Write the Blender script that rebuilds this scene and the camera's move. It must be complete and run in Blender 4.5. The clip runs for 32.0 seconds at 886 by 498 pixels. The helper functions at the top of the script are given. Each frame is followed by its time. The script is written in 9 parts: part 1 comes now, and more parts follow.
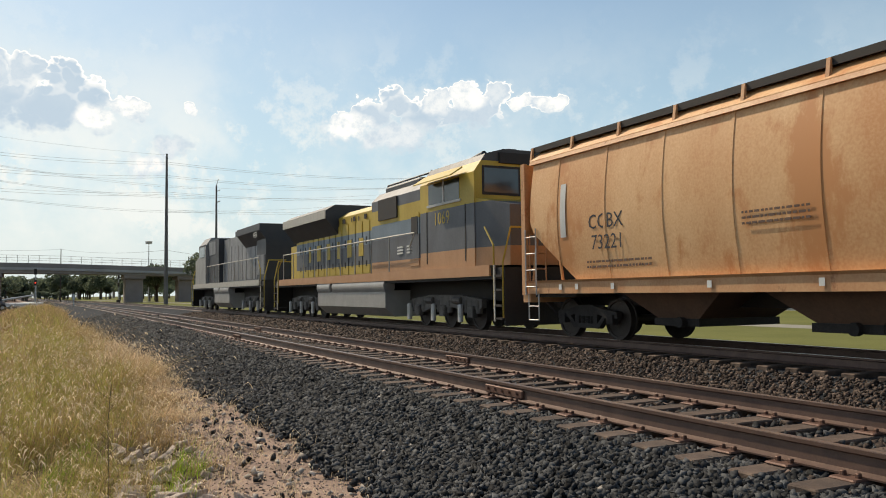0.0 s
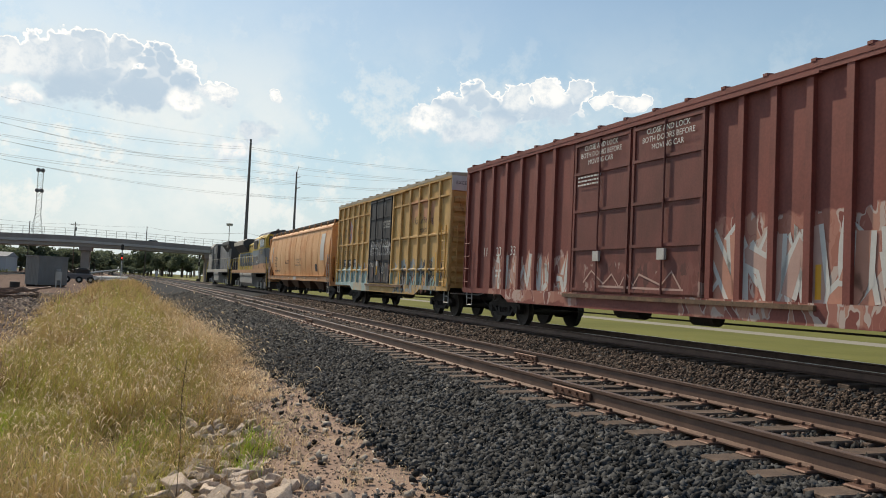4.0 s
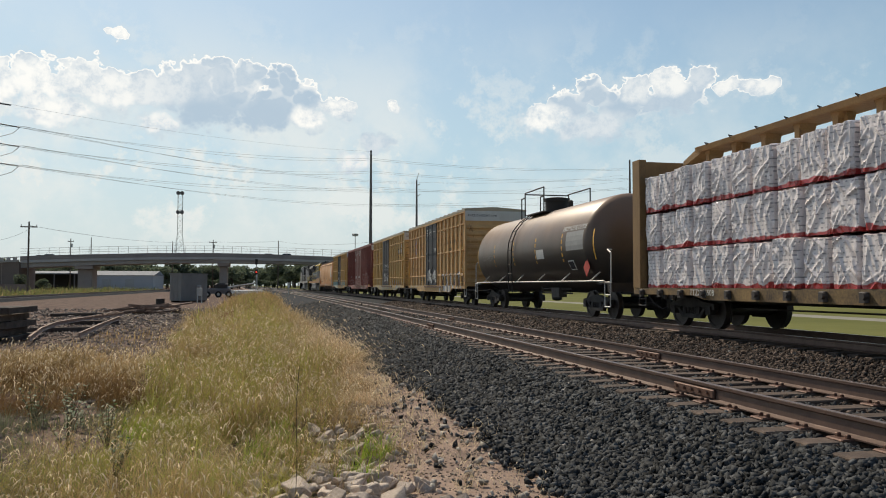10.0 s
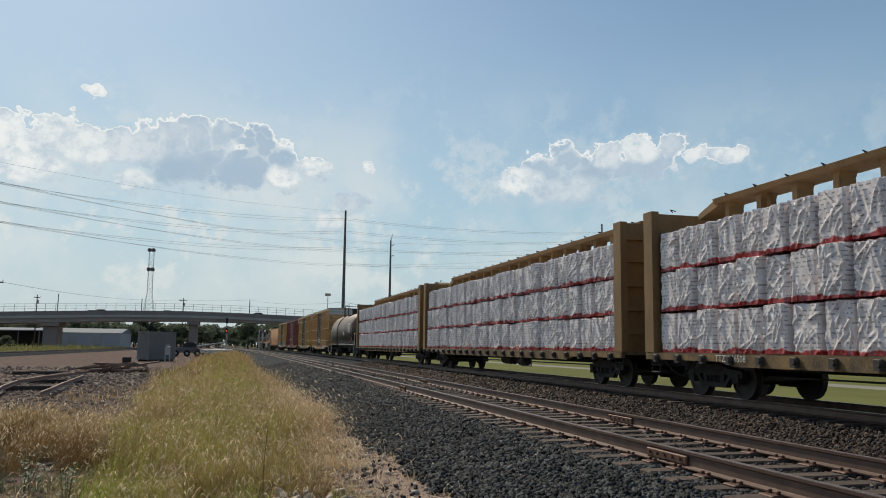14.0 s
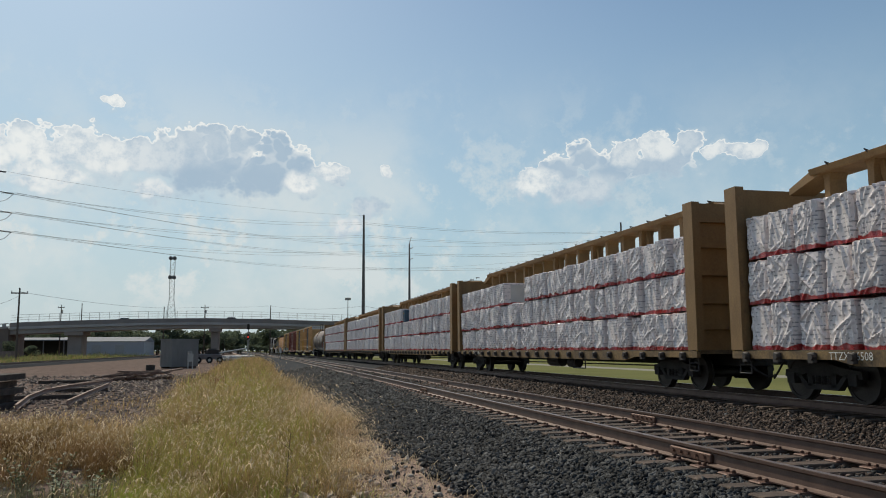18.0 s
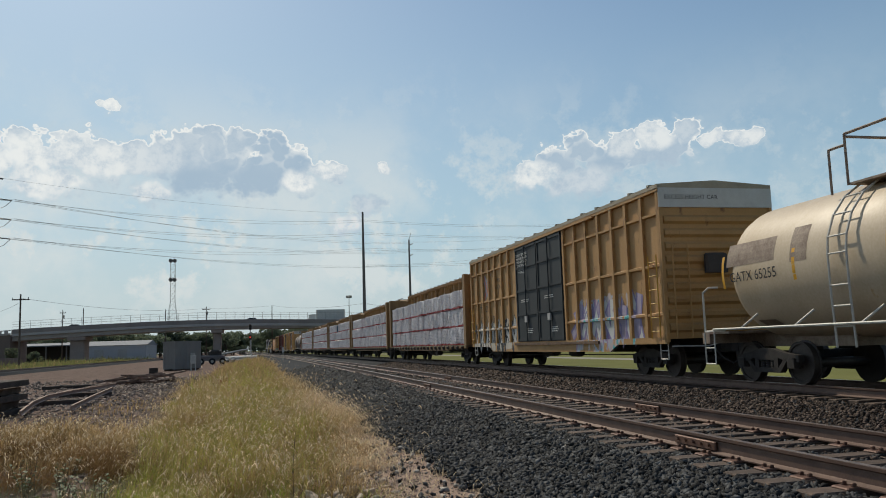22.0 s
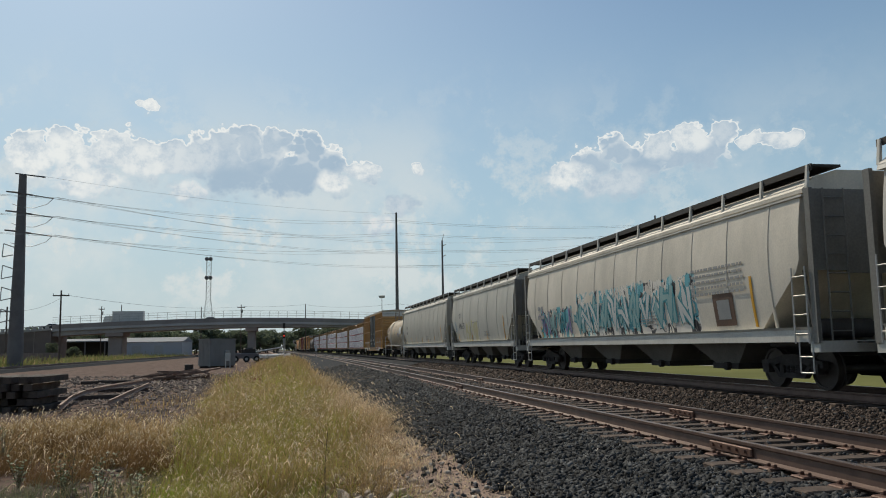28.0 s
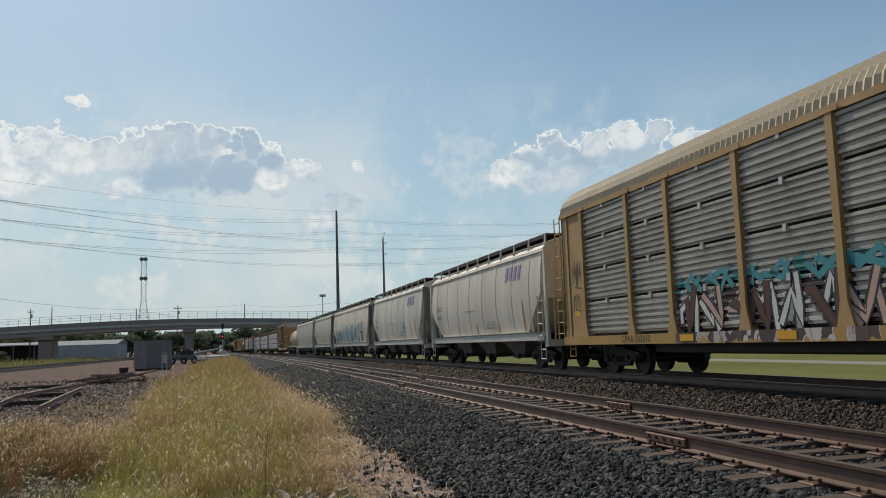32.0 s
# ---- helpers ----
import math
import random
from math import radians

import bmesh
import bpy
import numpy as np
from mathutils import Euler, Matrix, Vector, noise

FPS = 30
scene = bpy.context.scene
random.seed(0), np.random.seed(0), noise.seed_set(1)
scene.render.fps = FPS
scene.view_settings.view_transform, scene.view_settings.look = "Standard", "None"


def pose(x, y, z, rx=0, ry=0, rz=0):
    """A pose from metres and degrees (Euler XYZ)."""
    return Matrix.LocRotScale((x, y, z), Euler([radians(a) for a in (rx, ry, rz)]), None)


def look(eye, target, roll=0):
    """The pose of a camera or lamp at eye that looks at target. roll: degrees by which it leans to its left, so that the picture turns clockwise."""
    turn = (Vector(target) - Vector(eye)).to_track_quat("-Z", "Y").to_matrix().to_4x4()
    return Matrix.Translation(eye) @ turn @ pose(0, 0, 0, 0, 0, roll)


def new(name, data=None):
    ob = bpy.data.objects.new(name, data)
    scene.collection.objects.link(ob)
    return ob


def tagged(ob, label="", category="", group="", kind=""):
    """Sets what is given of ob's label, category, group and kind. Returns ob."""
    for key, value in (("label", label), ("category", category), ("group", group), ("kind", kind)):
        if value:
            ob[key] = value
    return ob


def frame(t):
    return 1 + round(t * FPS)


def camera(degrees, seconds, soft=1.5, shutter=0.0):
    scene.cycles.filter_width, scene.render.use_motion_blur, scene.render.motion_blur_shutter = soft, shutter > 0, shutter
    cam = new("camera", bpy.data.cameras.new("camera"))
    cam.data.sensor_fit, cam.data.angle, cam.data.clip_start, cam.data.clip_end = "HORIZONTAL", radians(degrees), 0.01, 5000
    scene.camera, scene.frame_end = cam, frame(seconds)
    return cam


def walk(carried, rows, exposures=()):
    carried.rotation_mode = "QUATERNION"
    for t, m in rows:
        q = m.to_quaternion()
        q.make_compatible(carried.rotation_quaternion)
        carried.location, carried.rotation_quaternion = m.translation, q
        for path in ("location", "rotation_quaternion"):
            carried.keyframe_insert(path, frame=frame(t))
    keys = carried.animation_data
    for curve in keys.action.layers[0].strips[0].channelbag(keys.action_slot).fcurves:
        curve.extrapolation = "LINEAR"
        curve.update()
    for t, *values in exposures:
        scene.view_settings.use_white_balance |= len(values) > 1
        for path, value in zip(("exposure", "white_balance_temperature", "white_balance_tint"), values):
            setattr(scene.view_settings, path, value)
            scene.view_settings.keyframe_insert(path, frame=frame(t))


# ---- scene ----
# ---------------- camera ----------------
EYE_Z = 1.022  # eye above the rail heads (z = 0)
cam = camera(57.0, 32.0, soft=1.0)
EXPO = [(0.0, -0.04, 6850, 11), (4.5, -0.11, 6750, 11), (9.0, -0.2, 6650, 10), (12.0, -0.34, 6480, 9), (14.5, -0.46, 6320, 8), (32.0, -0.5, 6320, 8)]
PATH = [
    (0.0, -0.141, -0.008, 1.029, -25.75, 3.05, 0.65),
    (0.5, -0.139, -0.003, 1.029, -22.92, 2.69, 0.03),
    (1.0, -0.137, 0.009, 1.028, -21.21, 1.80, -0.63),
    (1.5, -0.138, 0.018, 1.028, -19.92, 0.87, -1.10),
    (2.0, -0.138, 0.028, 1.024, -18.80, 0.16, -1.37),
    (2.5, -0.135, 0.030, 1.022, -17.68, -0.06, -1.50),
    (3.0, -0.139, 0.023, 1.022, -17.25, 0.23, -1.73),
    (3.5, -0.138, 0.037, 1.019, -18.18, 1.24, -2.26),
    (4.0, -0.132, 0.028, 1.023, -20.78, 2.61, -2.58),
    (4.5, -0.134, -0.002, 1.034, -22.89, 3.23, -3.53),
    (6.5, 0.027, 0.028, 1.017, -15.79, 1.93, -1.44),
    (7.0, 0.027, 0.018, 1.018, -15.06, 2.07, -1.09),
    (7.5, 0.028, 0.023, 1.021, -14.48, 2.02, -0.78),
    (8.0, 0.030, -0.005, 1.020, -13.67, 1.72, -0.44),
    (8.5, 0.027, 0.008, 1.020, -12.94, 1.62, -0.22),
    (9.0, 0.026, 0.009, 1.019, -12.45, 1.75, -0.18),
    (9.5, 0.028, 0.005, 1.021, -12.15, 2.13, -0.14),
    (10.0, 0.027, 0.004, 1.020, -12.05, 2.56, -0.11),
    (10.5, 0.028, 0.004, 1.020, -11.90, 2.93, -0.12),
    (11.0, 0.027, 0.004, 1.022, -11.88, 3.22, -0.17),
    (11.5, 0.027, 0.006, 1.021, -11.93, 3.38, -0.25),
    (12.0, 0.027, 0.004, 1.019, -12.18, 3.59, -0.33),
    (12.5, 0.026, 0.008, 1.021, -12.58, 3.92, -0.39),
    (13.0, 0.027, 0.006, 1.020, -13.06, 4.72, -0.47),
    (13.5, 0.026, 0.012, 1.021, -13.66, 5.90, -0.55),
    (14.0, 0.026, 0.009, 1.025, -13.97, 6.86, -0.74),
    (14.5, 0.029, 0.002, 1.022, -14.05, 7.70, -0.74),
    (16.5, 0.032, -0.020, 1.022, -12.54, 7.75, 0.45),
    (17.0, 0.030, -0.016, 1.022, -12.34, 7.44, 0.46),
    (17.5, 0.030, -0.003, 1.023, -12.31, 7.14, 0.30),
    (18.0, 0.029, -0.001, 1.021, -12.52, 7.01, 0.31),
    (18.5, 0.029, -0.005, 1.020, -12.77, 6.86, 0.53),
    (19.0, 0.030, -0.007, 1.021, -13.02, 6.80, 0.92),
    (19.5, 0.029, -0.006, 1.023, -13.31, 6.78, 1.37),
    (20.0, 0.028, -0.003, 1.022, -13.47, 6.80, 1.82),
    (21.0, 0.030, -0.005, 1.020, -13.20, 6.75, 1.98),
    (21.5, 0.030, -0.005, 1.022, -12.79, 6.68, 1.94),
    (22.0, 0.029, -0.002, 1.022, -12.36, 6.68, 1.83),
    (22.5, 0.029, -0.002, 1.022, -11.98, 6.76, 1.77),
    (23.0, 0.029, -0.001, 1.021, -11.71, 6.87, 1.74),
    (23.5, 0.029, 0.001, 1.021, -11.46, 6.92, 1.75),
    (24.0, 0.030, -0.003, 1.022, -11.21, 6.89, 1.69),
    (24.5, 0.029, -0.003, 1.022, -10.97, 6.80, 1.60),
    (25.0, 0.029, -0.007, 1.022, -10.74, 6.70, 1.44),
    (25.5, 0.028, -0.005, 1.021, -10.53, 6.69, 1.21),
    (27.5, 0.027, 0.003, 1.022, -10.09, 6.90, 0.78),
    (28.0, 0.028, 0.006, 1.021, -10.12, 6.80, 1.00),
    (28.5, 0.029, -0.002, 1.019, -10.13, 6.73, 1.14),
    (29.0, 0.029, -0.004, 1.021, -10.12, 6.71, 1.31),
    (29.5, 0.029, -0.011, 1.022, -10.09, 6.78, 1.47),
    (30.0, 0.029, -0.008, 1.022, -10.10, 6.87, 1.58),
    (30.5, 0.030, -0.009, 1.022, -10.16, 6.93, 1.65),
    (31.0, 0.032, -0.015, 1.023, -10.44, 6.92, 1.73),
    (31.5, 0.030, -0.012, 1.022, -11.80, 6.80, 1.83),
    (32.0, 0.032, -0.021, 1.021, -14.18, 6.54, 1.94),
]
walk(cam, [(t, pose(x, y, z, 90 + pitch, roll, yaw)) for t, x, y, z, yaw, pitch, roll in PATH],
     exposures=EXPO)

# ---------------- sky, sun ----------------
SUN_AZ, SUN_EL = -17.0, 44.0  # degrees from the track's far end (negative: to the left), above the horizon
SKY, SUN = 0.112, 4.6

# heaps of cumulus: azimuth, elevation, half width, half height in degrees, whiteness of the heap
HEAPS = [(-16.8, 11.9, 2.2, 1.5, 0.9), (-14.6, 12.4, 2.0, 1.5, 0.9), (-12.2, 12.9, 1.9, 1.6, 0.8), (-10.3, 12.2, 1.9, 1.5, 0.8),
         (-8.3, 12.3, 1.8, 1.4, 0.6), (-6.2, 12.8, 1.6, 1.4, 0.5), (-4.9, 13.2, 1.5, 1.5, 0.3), (-3.3, 13.4, 1.5, 1.6, 0.25), (-1.5, 13.5, 1.4, 1.6, 0.2),
         (1.0, 13.2, 1.6, 1.75, 0.05), (2.2, 12.4, 1.4, 1.6, 0.0), (-4.0, 11.7, 4.4, 1.9, 0.0), (-0.4, 11.5, 3.4, 1.6, 0.0), (-13.6, 10.6, 3.4, 1.3, 0.9),
         (4.3, 11.7, 1.3, 0.9, 0.9), (2.8, 10.9, 1.6, 0.9, 0.9), (-7.6, 10.2, 1.8, 0.8, 0.8), (-9.9, 15.6, 1.1, 0.6, 1.0), (5.3, 12.0, 0.7, 0.5, 0.9),
         (20.9, 12.0, 1.7, 1.5, 0.1), (22.6, 12.7, 1.5, 1.3, 0.1), (24.3, 11.9, 1.9, 1.3, 0.0), (25.4, 12.9, 1.3, 1.0, 0.6), (27.6, 13.1, 1.3, 1.1, 0.8),
         (29.6, 13.4, 1.3, 1.0, 0.4), (28.0, 12.0, 2.6, 1.2, 0.15), (31.6, 12.6, 1.0, 0.6, 0.8), (33.6, 12.5, 1.3, 0.7, 0.8), (19.2, 11.0, 2.0, 1.2, 0.9),
         (22.3, 10.5, 3.2, 1.1, 0.45), (8.5, 12.1, 0.45, 0.4, 1.0), (7.2, 9.5, 1.3, 0.8, 0.4), (5.6, 8.1, 1.3, 0.8, 0.7), (-30, 13, 6, 4, 0.5),
         (-45, 10, 6, 3, 0.5), (60, 9, 6, 2, 0.4)]


def build_sky():
    world = bpy.data.worlds.new("sky")
    scene.world = world
    world.use_nodes = True
    nt = world.node_tree
    nd, ln = nt.nodes, nt.links
    nd.clear()

    def math_(op, a, b=None, c=None):
        n = nd.new("ShaderNodeMath")
        n.operation = op
        for k, v in enumerate((a, b, c)):
            if v is None:
                continue
            if isinstance(v, (int, float)):
                n.inputs[k].default_value = v
            else:
                ln.new(v, n.inputs[k])
        return n.outputs[0]

    def ramp(v, a, b, lo=0.0, hi=1.0):
        n = nd.new("ShaderNodeMapRange")
        n.interpolation_type = "SMOOTHSTEP"
        for k, x in ((1, a), (2, b), (3, lo), (4, hi)):
            n.inputs[k].default_value = x
        ln.new(v, n.inputs[0])
        return n.outputs[0]

    def blend(f, a, b):
        n = nd.new("ShaderNodeMix")
        n.data_type = "RGBA"
        for k, v in ((0, f), (6, a), (7, b)):
            if isinstance(v, tuple):
                n.inputs[k].default_value = (*v, 1)
            else:
                ln.new(v, n.inputs[k])
        return n.outputs[2]

    sky = nd.new("ShaderNodeTexSky")
    sky.sky_type = "NISHITA"
    sky.sun_disc = False
    sky.sun_elevation, sky.sun_rotation = radians(SUN_EL), radians(SUN_AZ)
    sky.air_density, sky.dust_density, sky.ozone_density = 1.0, 0.8, 1.0
    tc = nd.new("ShaderNodeTexCoord")
    sep = nd.new("ShaderNodeSeparateXYZ")
    ln.new(tc.outputs["Generated"], sep.inputs[0])
    az = math_("MULTIPLY", math_("ARCTAN2", sep.outputs[0], sep.outputs[1]), 57.2958)
    el = math_("MULTIPLY", math_("ARCSINE", sep.outputs[2]), 57.2958)
    flat = nd.new("ShaderNodeCombineXYZ")
    ln.new(az, flat.inputs[0])
    ln.new(el, flat.inputs[1])

    def noise_(scale, detail, rough, z):
        n = nd.new("ShaderNodeTexNoise")
        n.inputs["Scale"].default_value, n.inputs["Detail"].default_value, n.inputs["Roughness"].default_value = scale, detail, rough
        mp = nd.new("ShaderNodeMapping")
        mp.inputs["Location"].default_value = (0, 0, z)
        ln.new(flat.outputs[0], mp.inputs[0])
        ln.new(mp.outputs[0], n.inputs["Vector"])
        return n

    puff = noise_(0.6, 3, 0.5, 3.0)
    off = nd.new("ShaderNodeVectorMath")
    off.operation = "SUBTRACT"
    ln.new(puff.outputs["Color"], off.inputs[0])
    off.inputs[1].default_value = (0.5, 0.5, 0.5)
    warp = nd.new("ShaderNodeVectorMath")
    warp.operation = "MULTIPLY_ADD"
    ln.new(off.outputs[0], warp.inputs[0])
    warp.inputs[1].default_value = (2.2, 1.7, 0)
    ln.new(flat.outputs[0], warp.inputs[2])
    field, white = None, None
    for a, e, ra, re, w in HEAPS:
        e += 0.45
        mp = nd.new("ShaderNodeMapping")
        mp.inputs["Location"].default_value = (-a / ra, -e / re, 0)
        mp.inputs["Scale"].default_value = (1 / ra, 1 / re, 0)
        ln.new(warp.outputs[0], mp.inputs[0])
        d = nd.new("ShaderNodeVectorMath")
        d.operation = "LENGTH"
        ln.new(mp.outputs[0], d.inputs[0])
        v = math_("SUBTRACT", 1.0, d.outputs["Value"])
        ww = math_("MULTIPLY", ramp(v, -0.3, 0.5), w)
        if field is None:
            field, white = v, ww
        else:
            n = math_("SMOOTH_MAX", field, v, 0.15)
            field, white = n, math_("MAXIMUM", white, ww)
    # cauliflower lumps push the outline in and out
    def lumps(scale, z):
        n = nd.new("ShaderNodeTexVoronoi")
        n.feature = "SMOOTH_F1"
        n.inputs["Scale"].default_value, n.inputs["Smoothness"].default_value = scale, 0.2
        mp = nd.new("ShaderNodeMapping")
        mp.inputs["Location"].default_value = (0, 0, z)
        mp.inputs["Scale"].default_value = (1.0, 1.25, 1.0)
        half = nd.new("ShaderNodeVectorMath")
        half.operation = "MULTIPLY_ADD"
        ln.new(off.outputs[0], half.inputs[0])
        half.inputs[1].default_value = (0.9, 0.7, 0)
        ln.new(flat.outputs[0], half.inputs[2])
        ln.new(half.outputs[0], mp.inputs[0])
        ln.new(mp.outputs[0], n.inputs["Vector"])
        return n.outputs["Distance"]

    big_l, small_l, tiny_l = lumps(0.6, 2.0), lumps(1.45, 5.0), lumps(3.6, 9.0)
    bumps = math_("ADD", math_("MULTIPLY", math_("SUBTRACT", 0.45, big_l), 0.55), math_("MULTIPLY", math_("SUBTRACT", 0.45, small_l), 0.42))
    bumps = math_("ADD", bumps, math_("MULTIPLY", math_("SUBTRACT", 0.45, tiny_l), 0.2))
    field = math_("ADD", field, bumps)
    crown = ramp(math_("ADD", el, math_("MULTIPLY", bumps, 2.0)), 11.0, 13.0)
    mask = math_("ADD", math_("MULTIPLY", ramp(field, 0.0, 0.07), crown), math_("MULTIPLY", ramp(field, -0.15, 0.4), math_("SUBTRACT", 1.0, crown)))
    soft = ramp(field, -0.45, 0.1)
    # backlit heaps: a thin bright rim, folds inside, blue-grey bodies
    rim = ramp(field, 0.05, 0.26, 1.0, 0.0)
    rim = math_("MULTIPLY", rim, math_("MULTIPLY_ADD", crown, 0.9, 0.1))
    creases = math_("MAXIMUM", ramp(big_l, 0.5, 0.7), math_("MULTIPLY", ramp(small_l, 0.5, 0.72), 0.7))
    fold = math_("MULTIPLY", math_("MULTIPLY", creases, crown), ramp(field, 0.75, 0.1))
    # thin veils and low haze between the heaps
    veil = noise_(0.11, 6, 0.6, 8.0)
    left = ramp(az, 44.0, -6.0, 0.4, 1.0)
    band = math_("MULTIPLY", ramp(el, 1.0, 5.0), ramp(el, 21.0, 9.0))
    veil_f = math_("MULTIPLY", math_("MULTIPLY", ramp(veil.outputs[0], 0.38, 0.66), band), math_("MULTIPLY", left, 0.7))
    low = noise_(0.3, 8, 0.66, 21.0)
    low_f = math_("MULTIPLY", math_("MULTIPLY", ramp(low.outputs[0], 0.47, 0.62), math_("MULTIPLY", band, left)), 0.75)
    body = noise_(0.9, 7, 0.68, 14.0)
    shade = math_("MAXIMUM", math_("MULTIPLY", rim, 0.95), math_("MULTIPLY", white, ramp(body.outputs[0], 0.3, 0.6, 0.35, 1.0)))
    shade = math_("MAXIMUM", shade, math_("MULTIPLY", fold, 0.6))
    near_sun = ramp(az, 36.0, -14.0)
    glare = math_("MULTIPLY", near_sun, ramp(el, 34.0, 4.0, 0.35, 1.0))
    ahead = ramp(math_("ABSOLUTE", az), 125.0, 55.0, 0.2, 1.0)
    c = sky.outputs[0]
    tint = nd.new("ShaderNodeMix")
    tint.data_type, tint.blend_type = "RGBA", "MULTIPLY"
    tint.inputs[0].default_value, tint.inputs[7].default_value = 1.0, (0.9, 1.02, 1.07, 1)
    ln.new(c, tint.inputs[6])
    c = tint.outputs[2]
    haze = math_("MULTIPLY", ramp(el, 32.0, -2.0, 0.05, 1.0), ahead)
    c = blend(math_("MULTIPLY", haze, 0.8), c, (4.95, 6.8, 7.6))
    c = blend(math_("MULTIPLY", math_("MULTIPLY", ramp(el, 9.0, 0.5), ahead), 0.6), c, (6.9, 7.4, 7.4))
    c = blend(math_("MULTIPLY", math_("MULTIPLY", glare, ahead), 0.32), c, (7.6, 8.5, 8.6))
    c = blend(math_("MAXIMUM", veil_f, low_f), c, (8.9, 9.1, 8.8))
    c = blend(math_("MULTIPLY", math_("MULTIPLY", soft, soft), 0.35), c, (6.6, 7.6, 8.2))
    cloud = blend(shade, (4.6, 5.9, 7.2), (11.6, 11.3, 10.6))
    c = blend(math_("MULTIPLY", mask, 0.88), c, cloud)
    bg = nd.new("ShaderNodeBackground")
    bg.inputs[1].default_value = SKY
    out = nd.new("ShaderNodeOutputWorld")
    ln.new(c, bg.inputs[0])
    ln.new(bg.outputs[0], out.inputs[0])
    sun = new("sun", bpy.data.lights.new("sun", "SUN"))
    sun.data.energy, sun.data.angle, sun.data.color = SUN, radians(0.6), (1.0, 0.88, 0.7)
    a, e = radians(SUN_AZ), radians(SUN_EL)
    sun.matrix_world = look((0, 0, 0), (-math.sin(a) * math.cos(e), -math.cos(a) * math.cos(e), -math.sin(e)))


build_sky()

# ---------------- mesh tools ----------------


class Shape:
    """Collects boxes, tubes, prisms and sheets, to become one mesh."""

    def __init__(self):
        self.v, self.f = [], []

    def add(self, verts, faces):
        n = len(self.v)
        self.v.extend(tuple(p) for p in verts)
        self.f.extend(tuple(i + n for i in f) for f in faces)
        return self

    def box(self, x0, x1, y0, y1, z0, z1, m=None):
        p = [(x, y, z) for z in (z0, z1) for x, y in ((x0, y0), (x1, y0), (x1, y1), (x0, y1))]
        if m is not None:
            p = [m @ Vector(q) for q in p]
        return self.add(p, [(3, 2, 1, 0), (4, 5, 6, 7), (0, 1, 5, 4), (1, 2, 6, 5), (2, 3, 7, 6), (3, 0, 4, 7)])

    def bevel_box(self, x0, x1, y0, y1, z0, z1, b=0.02, m=None):
        """A box with its upright edges and top edges cut."""
        def ring(d, z):
            return [(x0 + d + b, y0 + d, z), (x1 - d - b, y0 + d, z), (x1 - d, y0 + d + b, z), (x1 - d, y1 - d - b, z),
                    (x1 - d - b, y1 - d, z), (x0 + d + b, y1 - d, z), (x0 + d, y1 - d - b, z), (x0 + d, y0 + d + b, z)]
        p = ring(0, z0) + ring(0, z1 - b) + ring(b, z1)
        if m is not None:
            p = [m @ Vector(q) for q in p]
        f = [tuple(range(7, -1, -1)), tuple(range(16, 24))]
        for k in (0, 8):
            f += [(k + i, k + (i + 1) % 8, k + 8 + (i + 1) % 8, k + 8 + i) for i in range(8)]
        return self.add(p, f)

    def tube(self, a, b, r0, r1=None, n=8, caps=True):
        a, b = Vector(a), Vector(b)
        r1 = r0 if r1 is None else r1
        d = (b - a).normalized()
        u = d.orthogonal().normalized()
        w = d.cross(u)
        p = []
        for c, r in ((a, r0), (b, r1)):
            p += [c + r * (math.cos(2 * math.pi * i / n) * u + math.sin(2 * math.pi * i / n) * w) for i in range(n)]
        f = [(i, (i + 1) % n, n + (i + 1) % n, n + i) for i in range(n)]
        if caps:
            f += [tuple(range(n - 1, -1, -1)), tuple(range(n, 2 * n))]
        return self.add(p, f)

    def wire(self, pts, r, n=6):
        for a, b in zip(pts, pts[1:]):
            self.tube(a, b, r, n=n)
        return self

    def loft(self, rings, closed=True, caps=True):
        """Skins equal rings of points."""
        n = len(rings[0])
        p = [q for ring in rings for q in ring]
        f = []
        for k in range(len(rings) - 1):
            for i in range(n if closed else n - 1):
                j = (i + 1) % n
                f.append((k * n + i, k * n + j, (k + 1) * n + j, (k + 1) * n + i))
        if caps:
            f += [tuple(range(n - 1, -1, -1)), tuple(range((len(rings) - 1) * n, len(rings) * n))]
        return self.add(p, f)

    def prism_y(self, outline, y0, y1):
        """A cross-section of (x, z) points drawn along y."""
        return self.loft([[(x, y, z) for x, z in outline] for y in (y0, y1)])

    def prism_x(self, outline, x0, x1):
        return self.loft([[(x, y, z) for y, z in outline] for x in (x0, x1)])

    def disc_x(self, y, z, prof, n=20):
        """A solid turned about an axis along x; prof: (x, radius) from one end to the other."""
        rings = [[(x, y + r * math.cos(2 * math.pi * i / n), z + r * math.sin(2 * math.pi * i / n)) for i in range(n)] for x, r in prof]
        return self.loft(rings)

    def turned_y(self, x, z, prof, n=24):
        rings = [[(x + r * math.cos(2 * math.pi * i / n), y, z + r * math.sin(2 * math.pi * i / n)) for i in range(n)] for y, r in prof]
        return self.loft(rings)

    def turned_z(self, x, y, prof, n=16):
        rings = [[(x + r * math.cos(2 * math.pi * i / n), y + r * math.sin(2 * math.pi * i / n), z) for i in range(n)] for z, r in prof]
        return self.loft(rings)

    def mesh(self, name, material, smooth=False):
        me = bpy.data.meshes.new(name)
        me.from_pydata(self.v, [], self.f)
        bm = bmesh.new()
        bm.from_mesh(me)
        bmesh.ops.recalc_face_normals(bm, faces=bm.faces)
        if smooth:
            for f in bm.faces:
                f.smooth = True
            for e in bm.edges:
                e.smooth = e.calc_face_angle(3.0) < 0.6
        bm.to_mesh(me)
        bm.free()
        me.materials.append(material)
        return me


